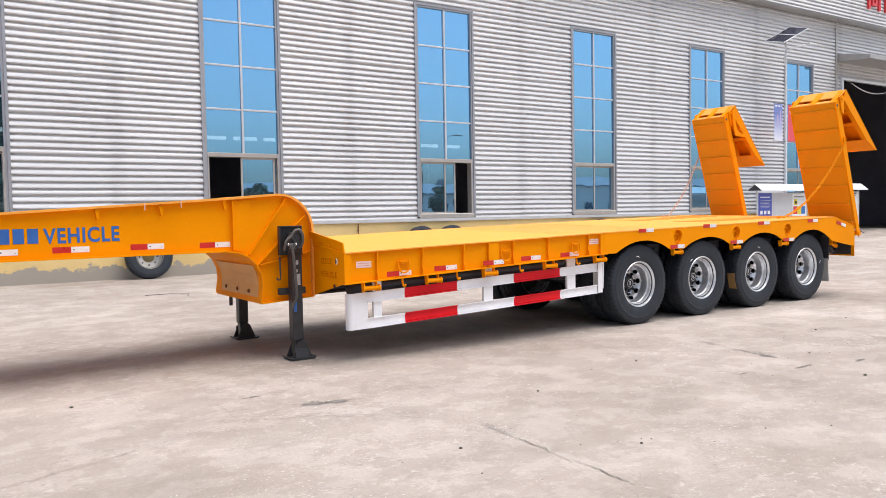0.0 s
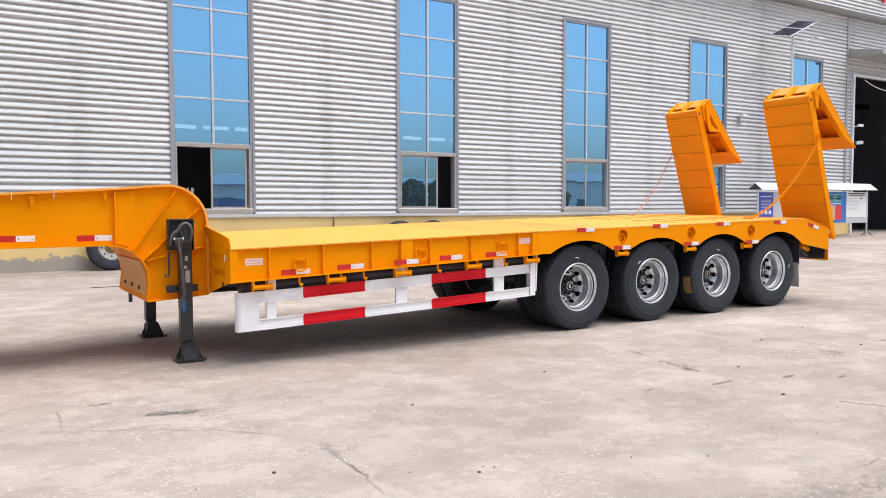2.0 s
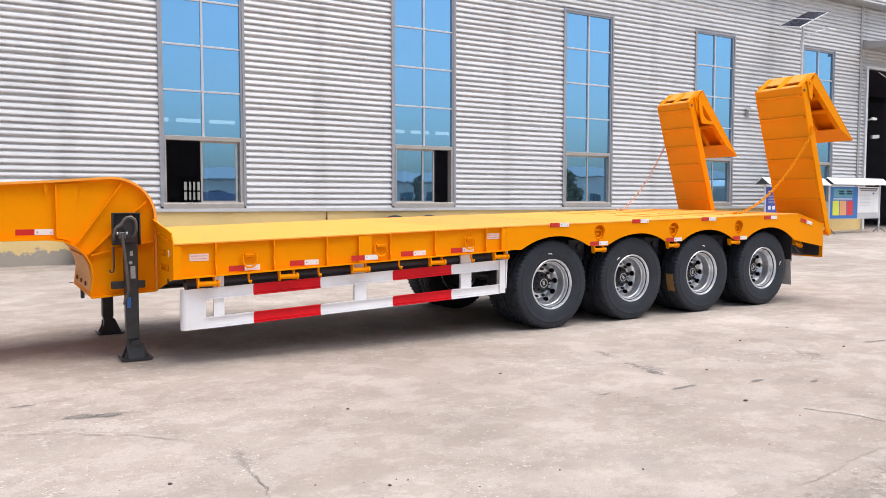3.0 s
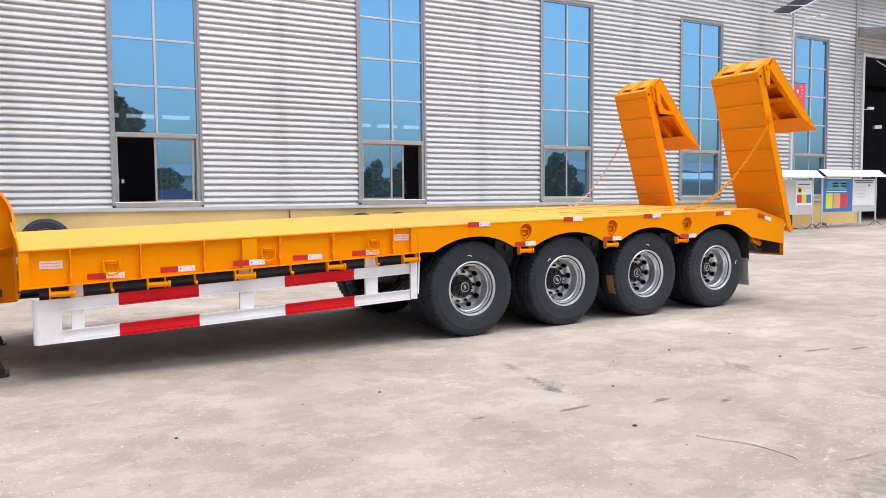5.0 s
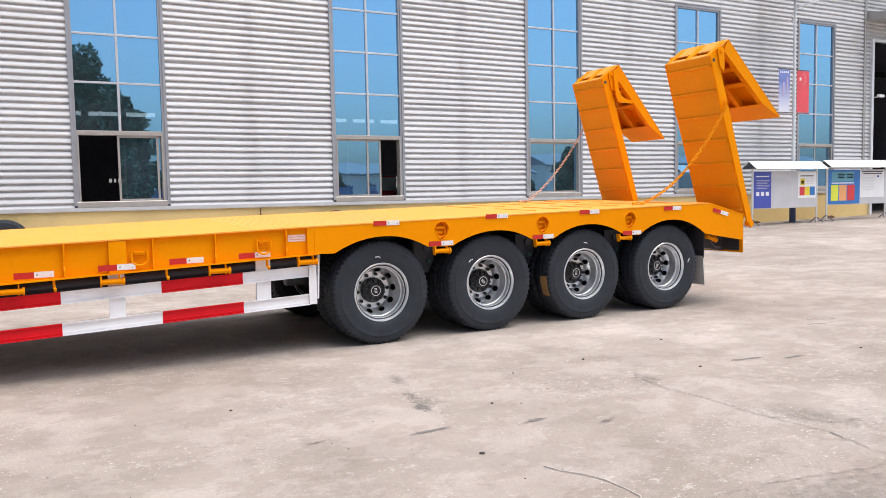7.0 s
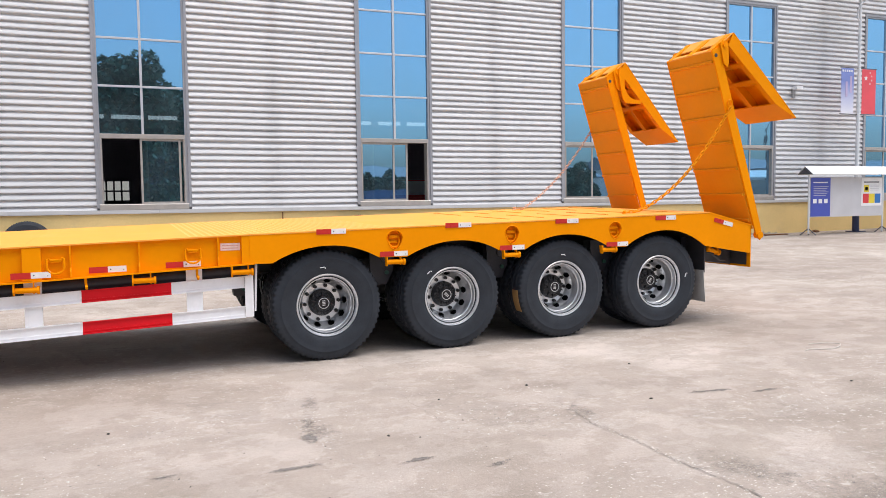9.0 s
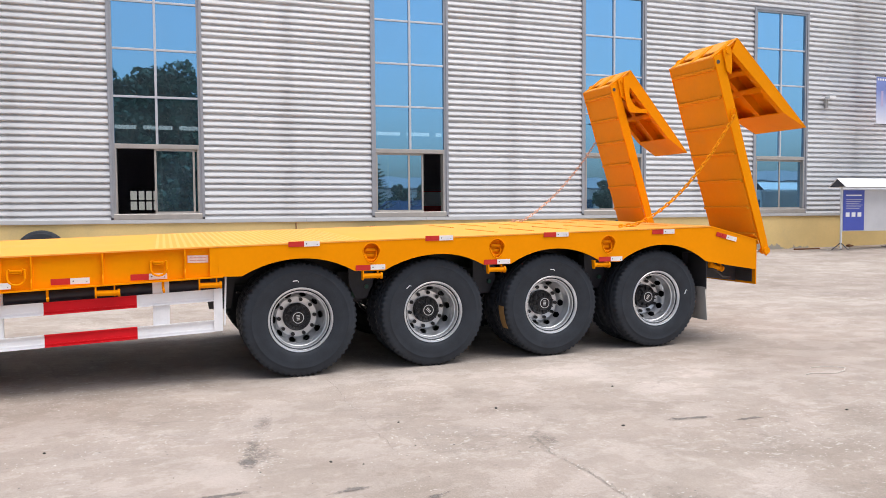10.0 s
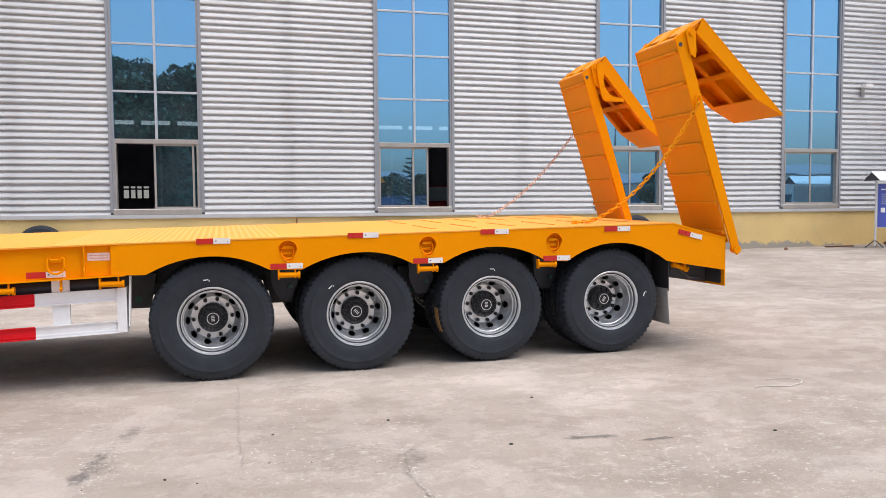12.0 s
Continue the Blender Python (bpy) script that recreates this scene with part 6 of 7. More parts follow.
big_bits = [(0.10, 0.80, 0.66, 0.94, POSTER_TEAL), (0.30, 0.50, 0.84, 0.88, POSTER_WHITE), (0.58, 0.78, 0.84, 0.88, POSTER_WHITE), (0.30, 0.50, 0.76, 0.80, POSTER_WHITE), (0.58, 0.78, 0.76, 0.80, POSTER_WHITE), (0.10, 0.80, 0.60, 0.63, POSTER_WHITE)] + [(0.08 + 0.26 * k, 0.31 + 0.26 * k, 0.10, 0.56, mm) for k, mm in enumerate((POSTER_LIME, POSTER_ORANGE, POSTER_RED))]
text_bits = [(0.06, 0.94, 0.91, 0.965, DARK_MARK), (0.12, 0.90, 0.84, 0.875, DARK_MARK), (0.70, 0.78, 0.72, 0.79, BOARD_BLUE)] + [(0.10, 0.62 - 0.05 * (k % 2), 0.72 - 0.055 * k, 0.732 - 0.055 * k, BOARD_GREY) for k in range(9)]
build_board(27.45, 30.85, 16.9, [(-1.48, 0.12, 0.54, 1.67, POSTER_BLUE, "mid-blue poster with yellow, orange and red panels", big_bits), (0.14, 1.42, 0.74, 1.67, POSTER_WHITE, "white printed notice", text_bits)], "grey roofed notice board with a blue poster")


# ---- solar street lamp with banners ----
def build_lamp():
    x, y = 26.75, 17.5
    g = ground_height(x, y)
    t = thing("street_lamp", "pale solar street lamp on a dark blue foot with banners", "street lamp", (x, y, g))
    bm = B()
    rod(bm, (0, 0, 0.015), (0, 0, 0.75), 0.105, 16, 0.095)
    box(bm, -0.20, 0.20, -0.20, 0.20, 0.0, 0.02)
    part("base", bm, BASE_BLUE, t, "dark blue steel foot", True)
    bm = B()
    rod(bm, (0, 0, 0.75), (0, 0, 7.35), 0.065, 16, 0.04)
    part("pole", bm, POLE, t, smooth=True)
    for s in (-1, 1):
        bm = B()
        box(bm, -0.41, 0.41, -0.38, 0.38, -0.015, 0.02, 0.004)
        fr = part("panel_frame", bm, POLE, t)
        m = pose(-0.02, -0.05, 7.50, 14, -24, 0) @ pose(s * 0.43, 0, 0)
        fr.matrix_basis = m
        bm = B()
        box(bm, -0.385, 0.385, -0.355, 0.355, 0.0205, 0.0245)
        part("solar_panel", bm, SOLAR, fr, "dark solar panel")
        bm = B()
        box(bm, -0.385, 0.385, -0.355, 0.355, -0.0195, -0.0155)
        part("back_sheet", bm, DARK_METAL, fr, "grey panel back")
    bm = B()
    pipe(bm, [(0, 0, 6.35), (-0.12, -0.02, 6.45), (-0.15, -0.02, 6.65), (-0.08, -0.05, 6.85), (0.1, -0.1, 6.98), (0.45, -0.25, 7.10), (0.75, -0.4, 7.18)], 0.024, 8)
    part("arm", bm, POLE, t, smooth=True)
    bm = B()
    box(bm, 0.66, 1.10, -0.54, -0.36, 7.15, 7.22, 0.015)
    part("lamp_head", bm, POLE, t)
    for z in (3.58, 4.97):
        bm = B()
        rod(bm, (-0.78, 0, z), (0.74, 0, z), 0.013, 8)
        part("banner_arm", bm, DARK_METAL, t)
    bm = B()
    prism(bm, [(-0.74, 3.60), (-0.22, 3.60), (-0.22, 4.95), (-0.74, 4.95)], "y", -0.012, -0.006)
    b = part("banner", bm, BANNER_BLUE, t, "blue to white printed banner")
    for k in range(5):
        bm = B()
        box(bm, -0.70 + 0.09 * k, -0.65 + 0.09 * k, -0.017, -0.0125, 4.84, 4.90)
        part("print", bm, POSTER_WHITE, b)
    for k, (px, z0, z1) in enumerate(((-0.56, 4.10, 4.55), (-0.38, 4.22, 4.72))):
        bm = B()
        box(bm, px, px + 0.08, -0.017, -0.0125, z0, z1)
        part("print", bm, BANNER_PALE, b)
    bm = B()
    prism(bm, [(0.12, 3.60), (0.70, 3.60), (0.70, 4.95), (0.12, 4.95)], "y", -0.012, -0.006)
    b = part("banner", bm, BANNER_RED, t, "red banner with pale stars")
    for cx, cz, r in ((0.28, 4.68, 0.085), (0.45, 4.85, 0.03), (0.52, 4.75, 0.03), (0.52, 4.62, 0.03), (0.45, 4.52, 0.03)):
        bm = B()
        pts = []
        for k in range(10):
            a = math.pi / 2 + k * math.pi / 5
            q = r if k % 2 == 0 else r * 0.4
            pts.append((cx + q * math.cos(a), cz + q * math.sin(a)))
        prism(bm, pts, "y", -0.017, -0.0125)
        part("star", bm, POSTER_WHITE, b)


BASE_BLUE = mat("dark_blue_paint", (0.02, 0.035, 0.10), 0.4, 0, 0.2, 5, 50, 0.05)
BANNER_PALE = mat("pale_lilac_print", (0.50, 0.42, 0.62), 0.7, 0, 0.1, 5, 50, 0.0)
build_lamp()


# ---- small fittings on the hall ----
def build_fittings():
    t = thing("security_camera", "small white security camera on a wall bracket", "camera", (32.12, 18.33, 4.72))
    bm = B()
    rod(bm, (0, 0.05, 0.0), (0.12, -0.10, 0.02), 0.018, 8)
    part("bracket", bm, POLE, t)
    bm = B()
    box(bm, 0.06, 0.36, -0.17, -0.07, 0.0, 0.10, 0.015)
    part("housing", bm, POSTER_WHITE, t)
    bm = B()
    rod(bm, (0.36, -0.12, 0.05), (0.375, -0.12, 0.05), 0.035, 14)
    part("lens", bm, BLACK, t)
    t = thing("wall_lamp", "small grey lamp fitting on the siding", "wall lamp", (25.05, 18.37, 4.6))
    bm = B()
    box(bm, -0.05, 0.05, -0.03, 0.03, -0.15, 0.15, 0.008)
    part("bracket", bm, TRIM, t)
    bm = B()
    box(bm, -0.09, 0.16, -0.22, -0.03, 0.10, 0.19, 0.012)
    part("lamp_head", bm, POSTER_WHITE, t)
    # red roof sign: unreadable part of it is shown as blocks
    for k in range(3):
        x = 33.15 + 1.35 * k
        t = thing("sign_character", "raised red block of the roof sign", "sign", (x, 17.90, 9.72), group="red roof sign blocks")
        for a, b, z0, z1 in ((0.0, 0.95, 0.80, 0.94), (0.0, 0.13, 0.0, 0.80), (0.82, 0.95, 0.0, 0.80), (0.28, 0.67, 0.48, 0.60), (0.28, 0.40, 0.16, 0.48), (0.55, 0.67, 0.16, 0.48), (0.40, 0.55, 0.16, 0.27)):
            bm = B()
            box(bm, a, b, -0.04, 0.04, z0, z1)
            part("stroke", bm, POSTER_RED, t)
    bm = B()
    pipe(bm, [(32.9 + 0.28 * k, 18.70, 6.98 - 0.55 * math.sin(math.pi * min(1, k / 16)) ** 0.8) for k in range(17)], 0.0195, 8)
    tagged(part("hanging_hose", bm, POSTER_WHITE, None, "pale hose slung across the doorway", True), category="hose")
    bm = B()
    box(bm, 32.1, 43.0, 24.0, 24.25, 6.7, 6.95)
    tagged(part("crane_beam", bm, DARK_METAL, None, "grey crane beam inside the dark hall"), category="beam")
    # pipe stubs and marks on the plaster base
    for x, z in ((20.4, 0.78), (2.4, 0.95)):
        bm = B()
        rod(bm, (x, FACE + 0.012, z), (x, FACE - 0.05, z), 0.025, 10)
        rod(bm, (x, FACE - 0.045, z), (x, FACE - 0.045, z - 0.12), 0.02, 8)
        tagged(part("pipe_stub", bm, RUST, None, "short rusty pipe stub in the plaster", True), category="pipe")
    bm = B()
    rod(bm, (9.36, FACE - 0.016, 0.96), (9.36, FACE - 0.016, 1.245), 0.013, 8)
    rod(bm, (9.36, FACE - 0.016, 1.08), (9.36, FACE + 0.01, 1.08), 0.02, 8)
    tagged(part("wall_pipe", bm, RUST, None, "thin rusty pipe standing against the plaster", True), category="pipe")


build_fittings()


def build_cabinet(x, y, w, h, m, lab):
    t = thing("tool_cabinet", lab, "cabinet", (x, y, 0.12))
    bm = B()
    box(bm, -w / 2, w / 2, 0.0, 0.5, 0.05, h, 0.01)
    part("body", bm, m, t)
    for s in (-1, 1):
        bm = B()
        box(bm, min(s * 0.01, s * (w / 2 - 0.02)), max(s * 0.01, s * (w / 2 - 0.02)), -0.02, -0.001, 0.08, h * 0.72, 0.006)
        d = part("door", bm, m, t)
        bm = B()
        rod(bm, (s * 0.05, -0.035, h * 0.4), (s * 0.05, -0.035, h * 0.5), 0.012, 8)
        part("handle", bm, POLE, d)
    bm = B()
    box(bm, -w / 2 + 0.02, w / 2 - 0.02, -0.02, -0.001, h * 0.76, h - 0.03)
    part("front", bm, POSTER_WHITE, t)


build_cabinet(14.6, 24.0, 1.5, 2.0, POSTER_RED, "red tool cabinet inside the dark hall")
build_cabinet(6.02, 22.0, 0.22, 1.30, BOARD_GREY, "pale cabinet inside the dark hall")


# ---- what stands across the yard and shows in the window glass ----
def build_tree(x, y, h, spread, seed, bottom=0.22):
    rng = random.Random(seed)
    t = thing("broadleaf_tree", "tall dark green broadleaf tree across the yard", "tree", (x, y, 0), group="trees across the yard")
    bm = B()
    p = [Vector((0, 0, -0.1))]
    for k in range(1, 7):
        p.append(Vector((rng.uniform(-0.12, 0.12) * k * 0.4, rng.uniform(-0.12, 0.12) * k * 0.4, h * 0.78 * k / 6)))
    for k in range(6):
        rod(bm, p[k], p[k + 1], 0.22 * (1 - k / 7), 10, 0.22 * (1 - (k + 1) / 7))
    limbs = []
    for k in range(26):
        z = rng.uniform(bottom, 0.72) * h
        b = Vector((0, 0, z))
        a = rng.uniform(0, 2 * math.pi)
        L = spread * rng.uniform(0.6, 1.0) * (1.15 - 0.6 * z / h)
        e = b + Vector((L * math.cos(a), L * math.sin(a), L * rng.uniform(0.35, 0.8)))
        rod(bm, b, e, 0.07, 6, 0.02)
        limbs += [b.lerp(e, 0.6), e]
    part("trunk", bm, BARK, t, smooth=True)
    vs, fs = [], []
    cl = limbs + [Vector((rng.uniform(-0.3, 0.3) * spread, rng.uniform(-0.3, 0.3) * spread, h * rng.uniform(0.6, 0.97))) for _ in range(10)]
    for c in cl:
        r = spread * rng.uniform(0.30, 0.46)
        for _ in range(330):
            d = Vector((rng.gauss(0, 1), rng.gauss(0, 1), rng.gauss(0, 0.8)))
            q = c + d.normalized() * r * rng.random() ** 0.4
            s = rng.uniform(0.13, 0.27)
            u = Vector((rng.gauss(0, 1), rng.gauss(0, 1), rng.gauss(0, 1))).normalized() * s
            w = u.cross(Vector((rng.gauss(0, 1), rng.gauss(0, 1), rng.gauss(0, 1)))).normalized() * s * 0.6
            i = len(vs)
            vs += [q - u, q + w, q + u, q - w]
            fs.append((i, i + 1, i + 2, i + 3))
    me = bpy.data.meshes.new("crown")
    me.from_pydata([tuple(v) for v in vs], [], fs)
    me.materials.append(LEAF)
    o = new("crown", me)
    o.parent = t


for x, y, h, sp, sd in ((-3.5, -16, 11.0, 3.0, 1), (0.2, -15.2, 10.8, 2.7, 2), (1.9, -17.0, 10.5, 2.6, 6), (3.2, -16.0, 10.4, 2.6, 3), (4.9, -17.0, 10.6, 2.6, 7), (6.6, -15.6, 10.2, 2.7, 4), (8.9, -16.4, 8.2, 2.3, 5)):
    build_tree(x, y, h, sp, sd, 0.04)
for x, y, h, sp, sd in ((31, -32, 4.2, 1.3, 12), (52, -26, 6.0, 2.0, 13), (-12, -30, 8.0, 2.5, 14), (14, -26, 3.8, 1.3, 15), (23.5, -28, 4.2, 1.4, 16), (27, -27, 3.4, 1.2, 17), (36, -30, 4.6, 1.5, 18), (42, -30, 4.0, 1.4, 19), (47, -29, 4.8, 1.6, 20)):
    build_tree(x, y, h, sp, sd, 0.12)


def build_conifer(x, y, h, spread, seed):
    """A young conifer: a straight leader and whorls of drooping, needled branches."""
    rng = random.Random(seed)
    t = thing("conifer_tree", "young green conifer across the yard", "tree", (x, y, 0), group="trees across the yard")
    bm = B()
    rod(bm, (0, 0, -0.1), (0, 0, h), 0.09, 8, 0.01)
    vs, fs = [], []
    for k in range(15):
        z = h * (0.10 + 0.86 * k / 15)
        L = spread * (1.0 - 0.92 * k / 15) * rng.uniform(0.75, 1.15)
        for j in range(9):
            a = 2 * math.pi * (j + 0.37 * k) / 9 + rng.uniform(-0.2, 0.2)
            d = Vector((math.cos(a), math.sin(a), rng.uniform(0.15, 0.40)))
            rod(bm, (0, 0, z), tuple(Vector((0, 0, z)) + d * L), 0.018, 5, 0.005)
            for i in range(26):
                p = Vector((0, 0, z)) + d * L * (0.12 + 0.88 * i / 25)
                for s in (-1, 1):
                    w = Vector((-d.y * s, d.x * s, rng.uniform(-0.2, 0.3))).normalized() * rng.uniform(0.10, 0.21)
                    u = d * 0.045
                    q = len(vs)
                    vs += [p - u, p + w * 0.6 + u, p + w + u * 2.2, p + u]
                    fs.append((q, q + 1, q + 2, q + 3))
    part("trunk", bm, BARK, t, smooth=True)
    me = bpy.data.meshes.new("crown")
    me.from_pydata([tuple(v) for v in vs], [], fs)
    me.materials.append(LEAF)
    o = new("crown", me)
    o.parent = t


build_conifer(21.0, -14, 5.0, 1.7, 11)


def build_far_shed(x0, x1, y, h, lab):
    t = thing("warehouse", lab, "building", ((x0 + x1) / 2, y, 0), group="sheds across the yard")
    L = (x1 - x0) / 2
    bm = B()
    box(bm, -L, L, -8, 0, 0, h)
    part("wall", bm, PALE_WALL, t)
    bm = B()
    prism(bm, [(-8.4, h), (0.4, h), (0.4, h + 0.2), (-4, h + 1.6), (-8.4, h + 0.2)], "x", -L - 0.3, L + 0.3)
    part("roof", bm, ROOF_SHEET, t, "grey sheet roof")
    n = int(L * 2 / 5)
    for k in range(n):
        x = -L + 2.5 + 5 * k
        bm = B()
        box(bm, x - 0.9, x + 0.9, 0.0, 0.05, 1.2, 2.6)
        w = part("window", bm, SASH, t)
        bm = B()
        box(bm, x - 0.8, x + 0.8, 0.052, 0.06, 1.3, 2.5)
        part("pane", bm, GLASS, w)


build_far_shed(14, 58, -42, 3.6, "long pale shed with a grey roof across the yard")
build_far_shed(64, 120, -48, 5.0, "long pale shed with a grey roof across the yard")
build_far_shed(-70, -8, -46, 4.2, "long pale shed with a grey roof across the yard")


def build_hoarding(x0, x1, y, h):
    t = thing("hoarding", "blue corrugated steel hoarding across the yard", "fence", ((x0 + x1) / 2, y, 0))
    n = int((x1 - x0) / 1.0)
    for k in range(n):
        x = -(x1 - x0) / 2 + k
        bm = B()
        pts = []
        for j in range(5):
            pts += [(x + 0.2 * j, 0.0), (x + 0.2 * j + 0.08, 0.0), (x + 0.2 * j + 0.1, 0.03), (x + 0.2 * j + 0.18, 0.03)]
        prism(bm, pts + [(x + 0.98, 0.05), (x, 0.05)], "z", 0.02, h)
        part("sheet", bm, BLUE_SHEET, t)


build_hoarding(10, 30, -24, 2.2)


def build_far_lamp(x, y):
    t = thing("street_lamp", "grey curved street lamp across the yard", "street lamp", (x, y, 0))
    bm = B()
    rod(bm, (0, 0, 0), (0, 0, 7.0), 0.10, 10, 0.06)
    part("pole", bm, DARK_METAL, t, smooth=True)
    bm = B()
    pipe(bm, [(0, 0, 7.0), (0.1, 0, 7.6), (0.4, 0, 8.1), (0.9, 0, 8.4), (1.6, 0, 8.45)], 0.0325, 8)
    part("arm", bm, DARK_METAL, t, smooth=True)
    bm = B()
    box(bm, 1.5, 2.1, -0.12, 0.12, 8.38, 8.5, 0.03)
    part("lamp_head", bm, DARK_METAL, t)


build_far_lamp(37.5, -20)
build_far_lamp(62, -20)


# ---- marks and litter on the concrete ----
def crack(points, width, seed, name="floor_crack"):
    rng = random.Random(seed)
    line = []
    for (x0, y0), (x1, y1) in zip(points, points[1:]):
        n = max(3, int(math.hypot(x1 - x0, y1 - y0) / 0.022))
        for k in range(n):
            t = k / n
            line.append(Vector((x0 + (x1 - x0) * t + rng.uniform(-0.006, 0.006) + 0.03 * noise.noise(Vector((x0 * 3 + 7 * t, seed, 1.3))), y0 + (y1 - y0) * t + rng.uniform(-0.008, 0.008) + 0.03 * noise.noise(Vector((y0 * 3 + 7 * t, seed, 5.1))), 0)))
    line.append(Vector((*points[-1], 0)))
    vs, fs = [], []
    for i, p in enumerate(line):
        d = (line[min(i + 1, len(line) - 1)] - line[max(i - 1, 0)]).normalized()
        s = Vector((-d.y, d.x, 0))
        w = width * 0.62 * rng.uniform(0.1, 1.2) * max(0.3, 0.85 + 1.0 * noise.noise(Vector((p.x * 4, p.y * 4, seed)))) * min(1, 9 * i / len(line) + 0.2, 9 * (len(line) - 1 - i) / len(line) + 0.2)
        z = ground_height(p.x, p.y) + 0.006
        vs += [tuple(p + s * w) [:2] + (z,), tuple(p - s * w)[:2] + (z,)]
        if i:
            fs.append((2 * i - 2, 2 * i - 1, 2 * i + 1, 2 * i))
    me = bpy.data.meshes.new(name)
    me.from_pydata(vs, [], fs)
    me.materials.append(CRACK)
    tagged(new(name, me), "thin dark crack in the concrete yard", "crack", kind="structure")


CRACK = mat("crack_dirt", (0.25, 0.222, 0.197), 0.95, 0, 0.3, 10, 80, 0.0)
crack([(3.30, 1.2), (3.31, 3.3), (3.30, 3.8), (3.33, 4.29), (3.31, 4.7)], 0.0080, 1)
crack([(-0.8, 4.75), (0.4, 5.21), (1.03, 5.43), (1.5, 5.62), (1.94, 5.82), (2.42, 5.58), (2.83, 5.33), (3.19, 4.96), (3.31, 4.7)], 0.0068, 2)
crack([(0.2, 5.75), (0.9, 5.70), (1.44, 5.64)], 0.0045, 13)
crack([(1.97, 6.39), (1.97, 6.07), (1.95, 5.85)], 0.0062, 3)
crack([(7.37, 6.1), (7.28, 5.85), (7.20, 5.60)], 0.0050, 4)
crack([(7.99, 7.2), (7.98, 6.4), (7.98, 5.71), (8.0, 4.78)], 0.0042, 5)
crack([(8.96, 4.9), (8.9, 4.45), (8.94, 4.14), (8.94, 3.85), (8.93, 3.65), (8.97, 3.38), (8.99, 3.16), (8.91, 2.82), (8.93, 1.8)], 0.0085, 6)
crack([(8.93, 3.65), (9.01, 3.5), (9.15, 3.36), (9.32, 3.09), (9.5, 2.6)], 0.0085, 7)
crack([(7.24, 2.9), (7.64, 2.79), (7.88, 2.8), (8.17, 2.76), (8.66, 2.66), (8.9, 2.7)], 0.0050, 8)
crack([(4.75, 2.62), (5.3, 2.70), (5.9, 2.62), (6.6, 2.75), (7.24, 2.8)], 0.0040, 14)
crack([(4.87, 4.80), (5.35, 4.70), (6.01, 4.63), (6.6, 4.60)], 0.0040, 15)
crack([(5.64, 5.88), (6.17, 5.84), (6.59, 5.75), (6.96, 5.57)], 0.0035, 16)
crack([(8.31, 5.11), (8.6, 4.98), (8.96, 4.85)], 0.0050, 17)
crack([(12.2, 7.6), (13.6, 8.3), (15.5, 8.5)], 0.0050, 12)


def worn_material(name, colour, pale, fine, most):
    """A ragged-edged mark that thins out from its middle."""
    m = mat(name, colour, 0.88, 0, 0.25, 9, 45, 0.6, pale, 0.9)
    n, l = m.node_tree.nodes, m.node_tree.links
    co, ge, no, ln, ma, mr, tr, mx = [n.new("ShaderNode" + k) for k in ("TexCoord", "NewGeometry", "TexNoise", "VectorMath", "Math", "MapRange", "BsdfTransparent", "MixShader")]
    no.inputs["Scale"].default_value, no.inputs["Detail"].default_value, no.inputs["Roughness"].default_value = fine, 9, 0.75
    l.new(ge.outputs["Position"], no.inputs["Vector"])
    ln.operation, ma.operation = "LENGTH", "MULTIPLY_ADD"
    l.new(co.outputs["Object"], ln.inputs[0])
    l.new(ln.outputs["Value"], ma.inputs[0])
    ma.inputs[1].default_value = -0.75
    ra = n.new("ShaderNodeMath")
    ra.operation = "MULTIPLY"
    ra.inputs[1].default_value = 2.2
    l.new(no.outputs[0], ra.inputs[0])
    l.new(ra.outputs[0], ma.inputs[2])
    mr.inputs[1].default_value, mr.inputs[2].default_value = 0.58, 1.05
    mr.inputs[3].default_value, mr.inputs[4].default_value = 0.0, most
    l.new(ma.outputs[0], mr.inputs[0])
    l.new(mr.outputs[0], mx.inputs[0])
    l.new(tr.outputs[0], mx.inputs[1])
    l.new(n["Principled BSDF"].outputs[0], mx.inputs[2])
    l.new(mx.outputs[0], n["Material Output"].inputs[0])
    return m


def patch(x, y, rx, ry, m, lab, name="stain", turn=0.0):
    k = 28
    pts = [(1.05 * math.cos(2 * math.pi * i / k), 1.05 * math.sin(2 * math.pi * i / k), 0) for i in range(k)]
    me = bpy.data.meshes.new(name)
    me.from_pydata(pts, [], [tuple(range(k))])
    me.materials.append(m)
    o = new(name, me)
    o.matrix_world = pose(x, y, ground_height(x, y) + 0.004, 0, -math.degrees(math.atan(0.0052)) if x > 7.5 else 0, turn) @ Matrix.Diagonal((rx, ry, 1, 1))
    tagged(o, lab, "stain", kind="structure")


DAMP = worn_material("damp_concrete", (0.20, 0.182, 0.168), (0.27, 0.245, 0.222), 7.0, 0.85)
SPALL = worn_material("spalled_concrete", (0.22, 0.195, 0.175), (0.46, 0.43, 0.40), 15.0, 0.32)
for x, y, rx, ry, t in ((2.60, 5.92, 0.24, 0.10, -15), (2.80, 5.88, 0.20, 0.08, 0), (2.28, 6.42, 0.12, 0.04, 0), (7.1, 5.0, 0.10, 0.16, 0), (-0.2, 7.2, 0.16, 0.05, 0), (0.2, 7.6, 0.14, 0.04, 0), (6.2, 4.6, 0.10, 0.05, 0), (7.6, 4.3, 0.16, 0.05, 10), (8.0, 4.05, 0.12, 0.05, 20), (10.2, 4.83, 0.30, 0.05, -8), (10.6, 4.67, 0.25, 0.04, 0), (6.9, 4.45, 0.30, 0.045, 3)):
    patch(x, y, rx, ry, DAMP, "dark damp stain on the concrete", turn=t)
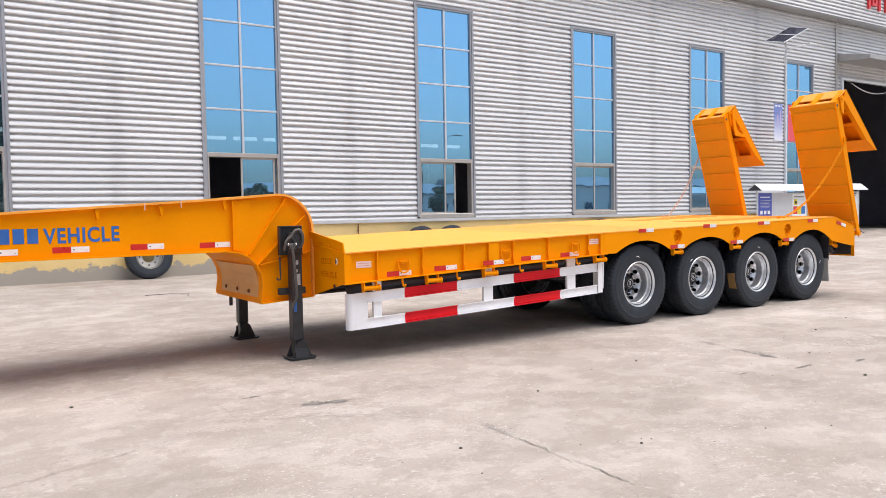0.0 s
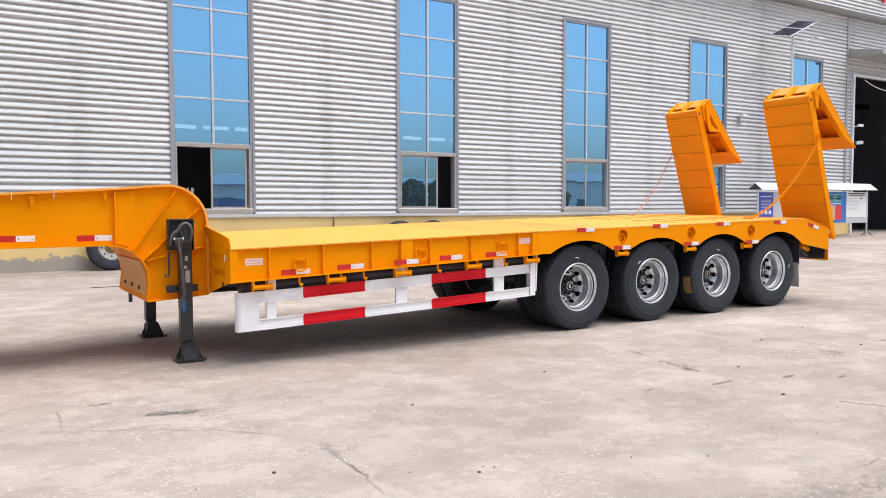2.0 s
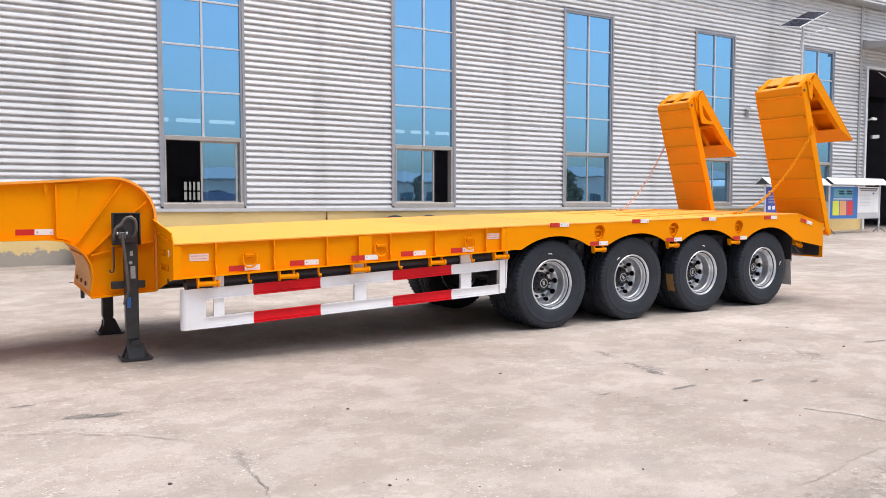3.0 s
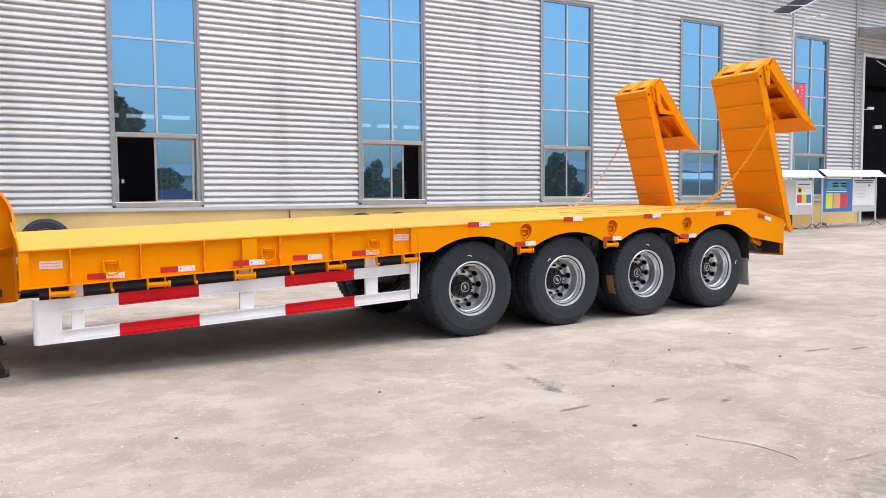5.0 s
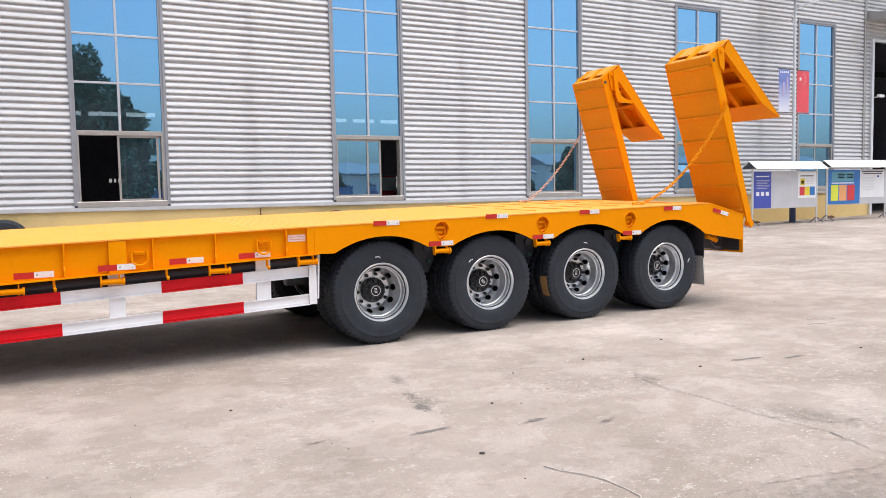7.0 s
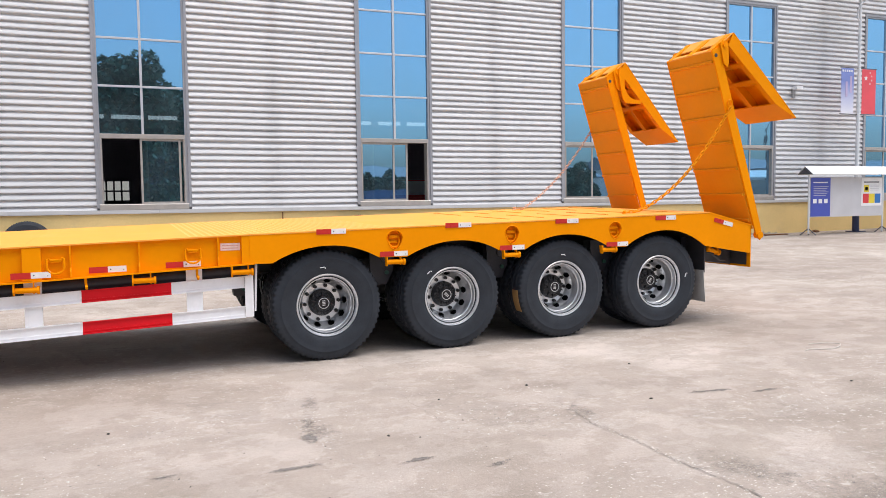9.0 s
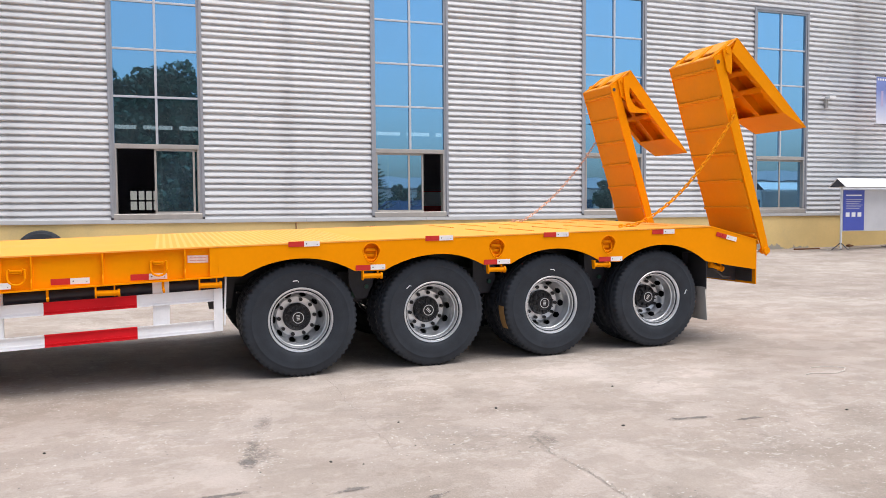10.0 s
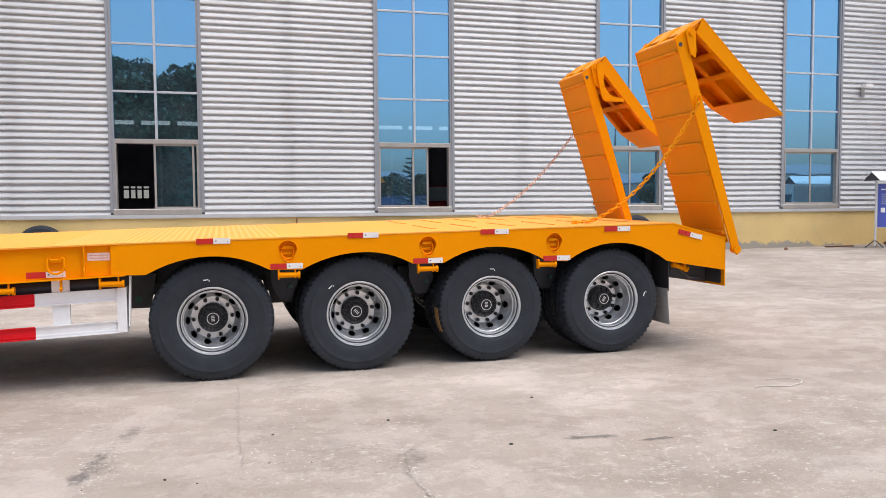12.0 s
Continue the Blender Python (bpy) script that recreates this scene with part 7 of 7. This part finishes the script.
for x, y, rx, ry, t in ((9.22, 3.40, 0.22, 0.40, 20), (9.55, 2.80, 0.55, 0.50, 0), (8.2, 2.45, 0.95, 0.48, 0), (7.15, 5.25, 0.07, 0.5, -8), (7.28, 5.8, 0.10, 0.3, -10), (3.34, 4.5, 0.08, 0.35, 0), (9.0, 4.75, 0.12, 0.3, 0), (5.2, 2.45, 0.5, 0.26, 0), (5.9, 2.40, 0.55, 0.25, 5), (6.6, 2.50, 0.5, 0.26, -4), (7.3, 2.5, 0.6, 0.3, 0), (7.2, 5.1, 0.14, 0.3, 0)):
    patch(x, y, rx, ry, SPALL, "rough spalled patch beside a slab joint", "spalled_patch", turn=t)


def build_gravel(n, m, seed, s0, s1, lab, name):
    """Loose grit over the yard, in one object."""
    rng = random.Random(seed)
    vs, fs = [], []
    for _ in range(n):
        x, y = rng.uniform(-4, 22), 1.5 + 16.2 * rng.random() ** 1.4
        if rng.random() < 0.45:
            x, y = rng.gauss(5.0, 2.6), rng.gauss(4.2, 0.9)
        s = rng.uniform(s0, s1)
        z = ground_height(x, y)
        i = len(vs)
        for k in range(5):
            a = 2 * math.pi * k / 5 + rng.uniform(-0.4, 0.4)
            vs.append((x + s * rng.uniform(0.6, 1.3) * math.cos(a), y + s * rng.uniform(0.6, 1.3) * math.sin(a), z - 0.001))
        vs.append((x + rng.uniform(-0.3, 0.3) * s, y + rng.uniform(-0.3, 0.3) * s, z + s * rng.uniform(0.5, 1.0)))
        fs += [(i + k, i + (k + 1) % 5, i + 5) for k in range(5)]
    me = bpy.data.meshes.new(name)
    me.from_pydata(vs, [], fs)
    me.materials.append(m)
    tagged(new(name, me), lab, "gravel", kind="stuff")


PALE_CHIP = mat("pale_chip", (0.55, 0.51, 0.47), 0.9, 0, 0.2, 20, 80, 0.1)
build_gravel(900, PALE_CHIP, 21, 0.002, 0.007, "pale loose grit on the concrete", "grit")


def build_rubble(n, m, seed, spots, s0, s1, lab):
    """Crumbs broken off along the slab joints, in one object."""
    rng = random.Random(seed)
    vs, fs = [], []
    for _ in range(n):
        cx, cy, rx, ry = rng.choice(spots)
        x, y, s = rng.gauss(cx, rx * 0.5), rng.gauss(cy, ry * 0.5), rng.uniform(s0, s1)
        z = ground_height(x, y)
        i = len(vs)
        for k in range(5):
            a = 2 * math.pi * k / 5 + rng.uniform(-0.4, 0.4)
            vs.append((x + s * rng.uniform(0.6, 1.5) * math.cos(a), y + s * rng.uniform(0.5, 1.0) * math.sin(a), z - 0.001))
        vs.append((x, y, z + s * rng.uniform(0.2, 0.6)))
        fs += [(i + k, i + (k + 1) % 5, i + 5) for k in range(5)]
    me = bpy.data.meshes.new("rubble")
    me.from_pydata(vs, [], fs)
    me.materials.append(m)
    tagged(new("rubble", me), lab, "rubble", kind="stuff")


SPOTS = [(9.22, 3.40, 0.22, 0.4), (9.55, 2.80, 0.5, 0.5), (8.2, 2.45, 0.9, 0.45), (7.17, 5.25, 0.15, 0.6), (3.34, 4.4, 0.1, 0.4), (2.9, 4.6, 0.9, 0.5), (4.6, 3.6, 0.8, 0.35), (8.95, 4.1, 0.06, 0.8), (5.6, 2.45, 0.9, 0.3), (6.8, 2.45, 0.9, 0.3), (5.3, 4.75, 0.7, 0.25), (6.3, 5.5, 0.7, 0.4), (2.6, 4.6, 0.8, 0.5), (8.3, 4.9, 0.6, 0.4), (7.2, 5.1, 0.16, 0.35)]
build_rubble(1500, PALE_CHIP, 23, SPOTS, 0.003, 0.011, "pale crumbs along the slab joints")
build_rubble(500, STONE, 24, SPOTS, 0.002, 0.009, "grey crumbs along the slab joints")
build_gravel(120, DARK_STONE, 22, 0.004, 0.009, "small dark stones scattered on the concrete", "gravel")


def build_stone(x, y, s, seed, m, lab):
    rng = random.Random(seed)
    bm = B()
    s = s * (0.65 if s < 0.04 else 1.0)
    bmesh.ops.create_icosphere(bm, subdivisions=1, radius=s)
    for v in bm.verts:
        v.co = Vector((v.co.x * rng.uniform(0.8, 1.4), v.co.y * rng.uniform(0.6, 1.0), v.co.z * rng.uniform(0.4, 0.7)))
    shift(bm, (0, 0, s * 0.3))
    o = part("stone", bm, m, None)
    o.matrix_world = pose(x, y, ground_height(x, y), 0, 0, rng.uniform(0, 180))
    tagged(o, lab, "stone", "stones on the yard")


for k, (x, y, s) in enumerate(((6.98, 3.92, 0.028), (9.64, 4.84, 0.022), (7.58, 4.81, 0.018), (9.0, 5.6, 0.02), (1.0, 7.0, 0.025), (4.3, 5.2, 0.02), (5.9, 5.6, 0.018), (2.9, 4.3, 0.02), (10.2, 5.9, 0.018), (8.2, 5.5, 0.016), (3.9, 3.7, 0.018), (11.4, 4.6, 0.02), (22.0, 17.6, 0.07), (25.75, 18.1, 0.10), (25.95, 18.2, 0.07), (29.6, 18.15, 0.13), (29.45, 18.1, 0.08))):
    build_stone(x, y, s, 60 + k, DARK_STONE if k < 12 else RUST, "small dark stone lying on the concrete" if k < 12 else "rusty lump lying at the wall's foot")


def build_wire(points, r, m, lab):
    bm = B()
    pipe(bm, [(x, y, ground_height(x, y) + r + z) for x, y, z in points], r, 6)
    tagged(part("wire", bm, m, None, lab, True), category="wire")


build_wire([(12.03, 5.64, 0), (12.12, 5.66, 0.004), (12.22, 5.62, 0.0), (12.33, 5.59, 0), (12.45, 5.62, 0.01), (12.50, 5.66, 0.02), (12.46, 5.74, 0.02), (12.38, 5.82, 0.01), (12.30, 5.86, 0)], 0.0045, PALE_CHIP, "pale loop of wire lying on the concrete")
build_wire([(7.17, 3.57, 0), (7.20, 3.47, 0.003), (7.28, 3.35, 0.004), (7.325, 3.24, 0.002), (7.34, 3.10, 0), (7.335, 2.98, 0.002), (7.30, 2.93, 0)], 0.0036, PALE_CHIP, "white strip of string on the concrete")
build_wire([(3.2, 14.6, 0), (3.6, 14.5, 0.01), (3.9, 14.35, 0), (3.8, 14.1, 0.0)], 0.005, DARK_STONE, "thin dark wire lying by the wall")
bm = B()
box(bm, 23.4, 24.3, 17.75, 17.82, 0.0, 0.04, 0.006)
shift(bm, (0, 0, ground_height(23.8, 17.8)))
tagged(part("steel_bar", bm, RUST, None, "rusty steel bar lying at the wall's foot"), category="bar")
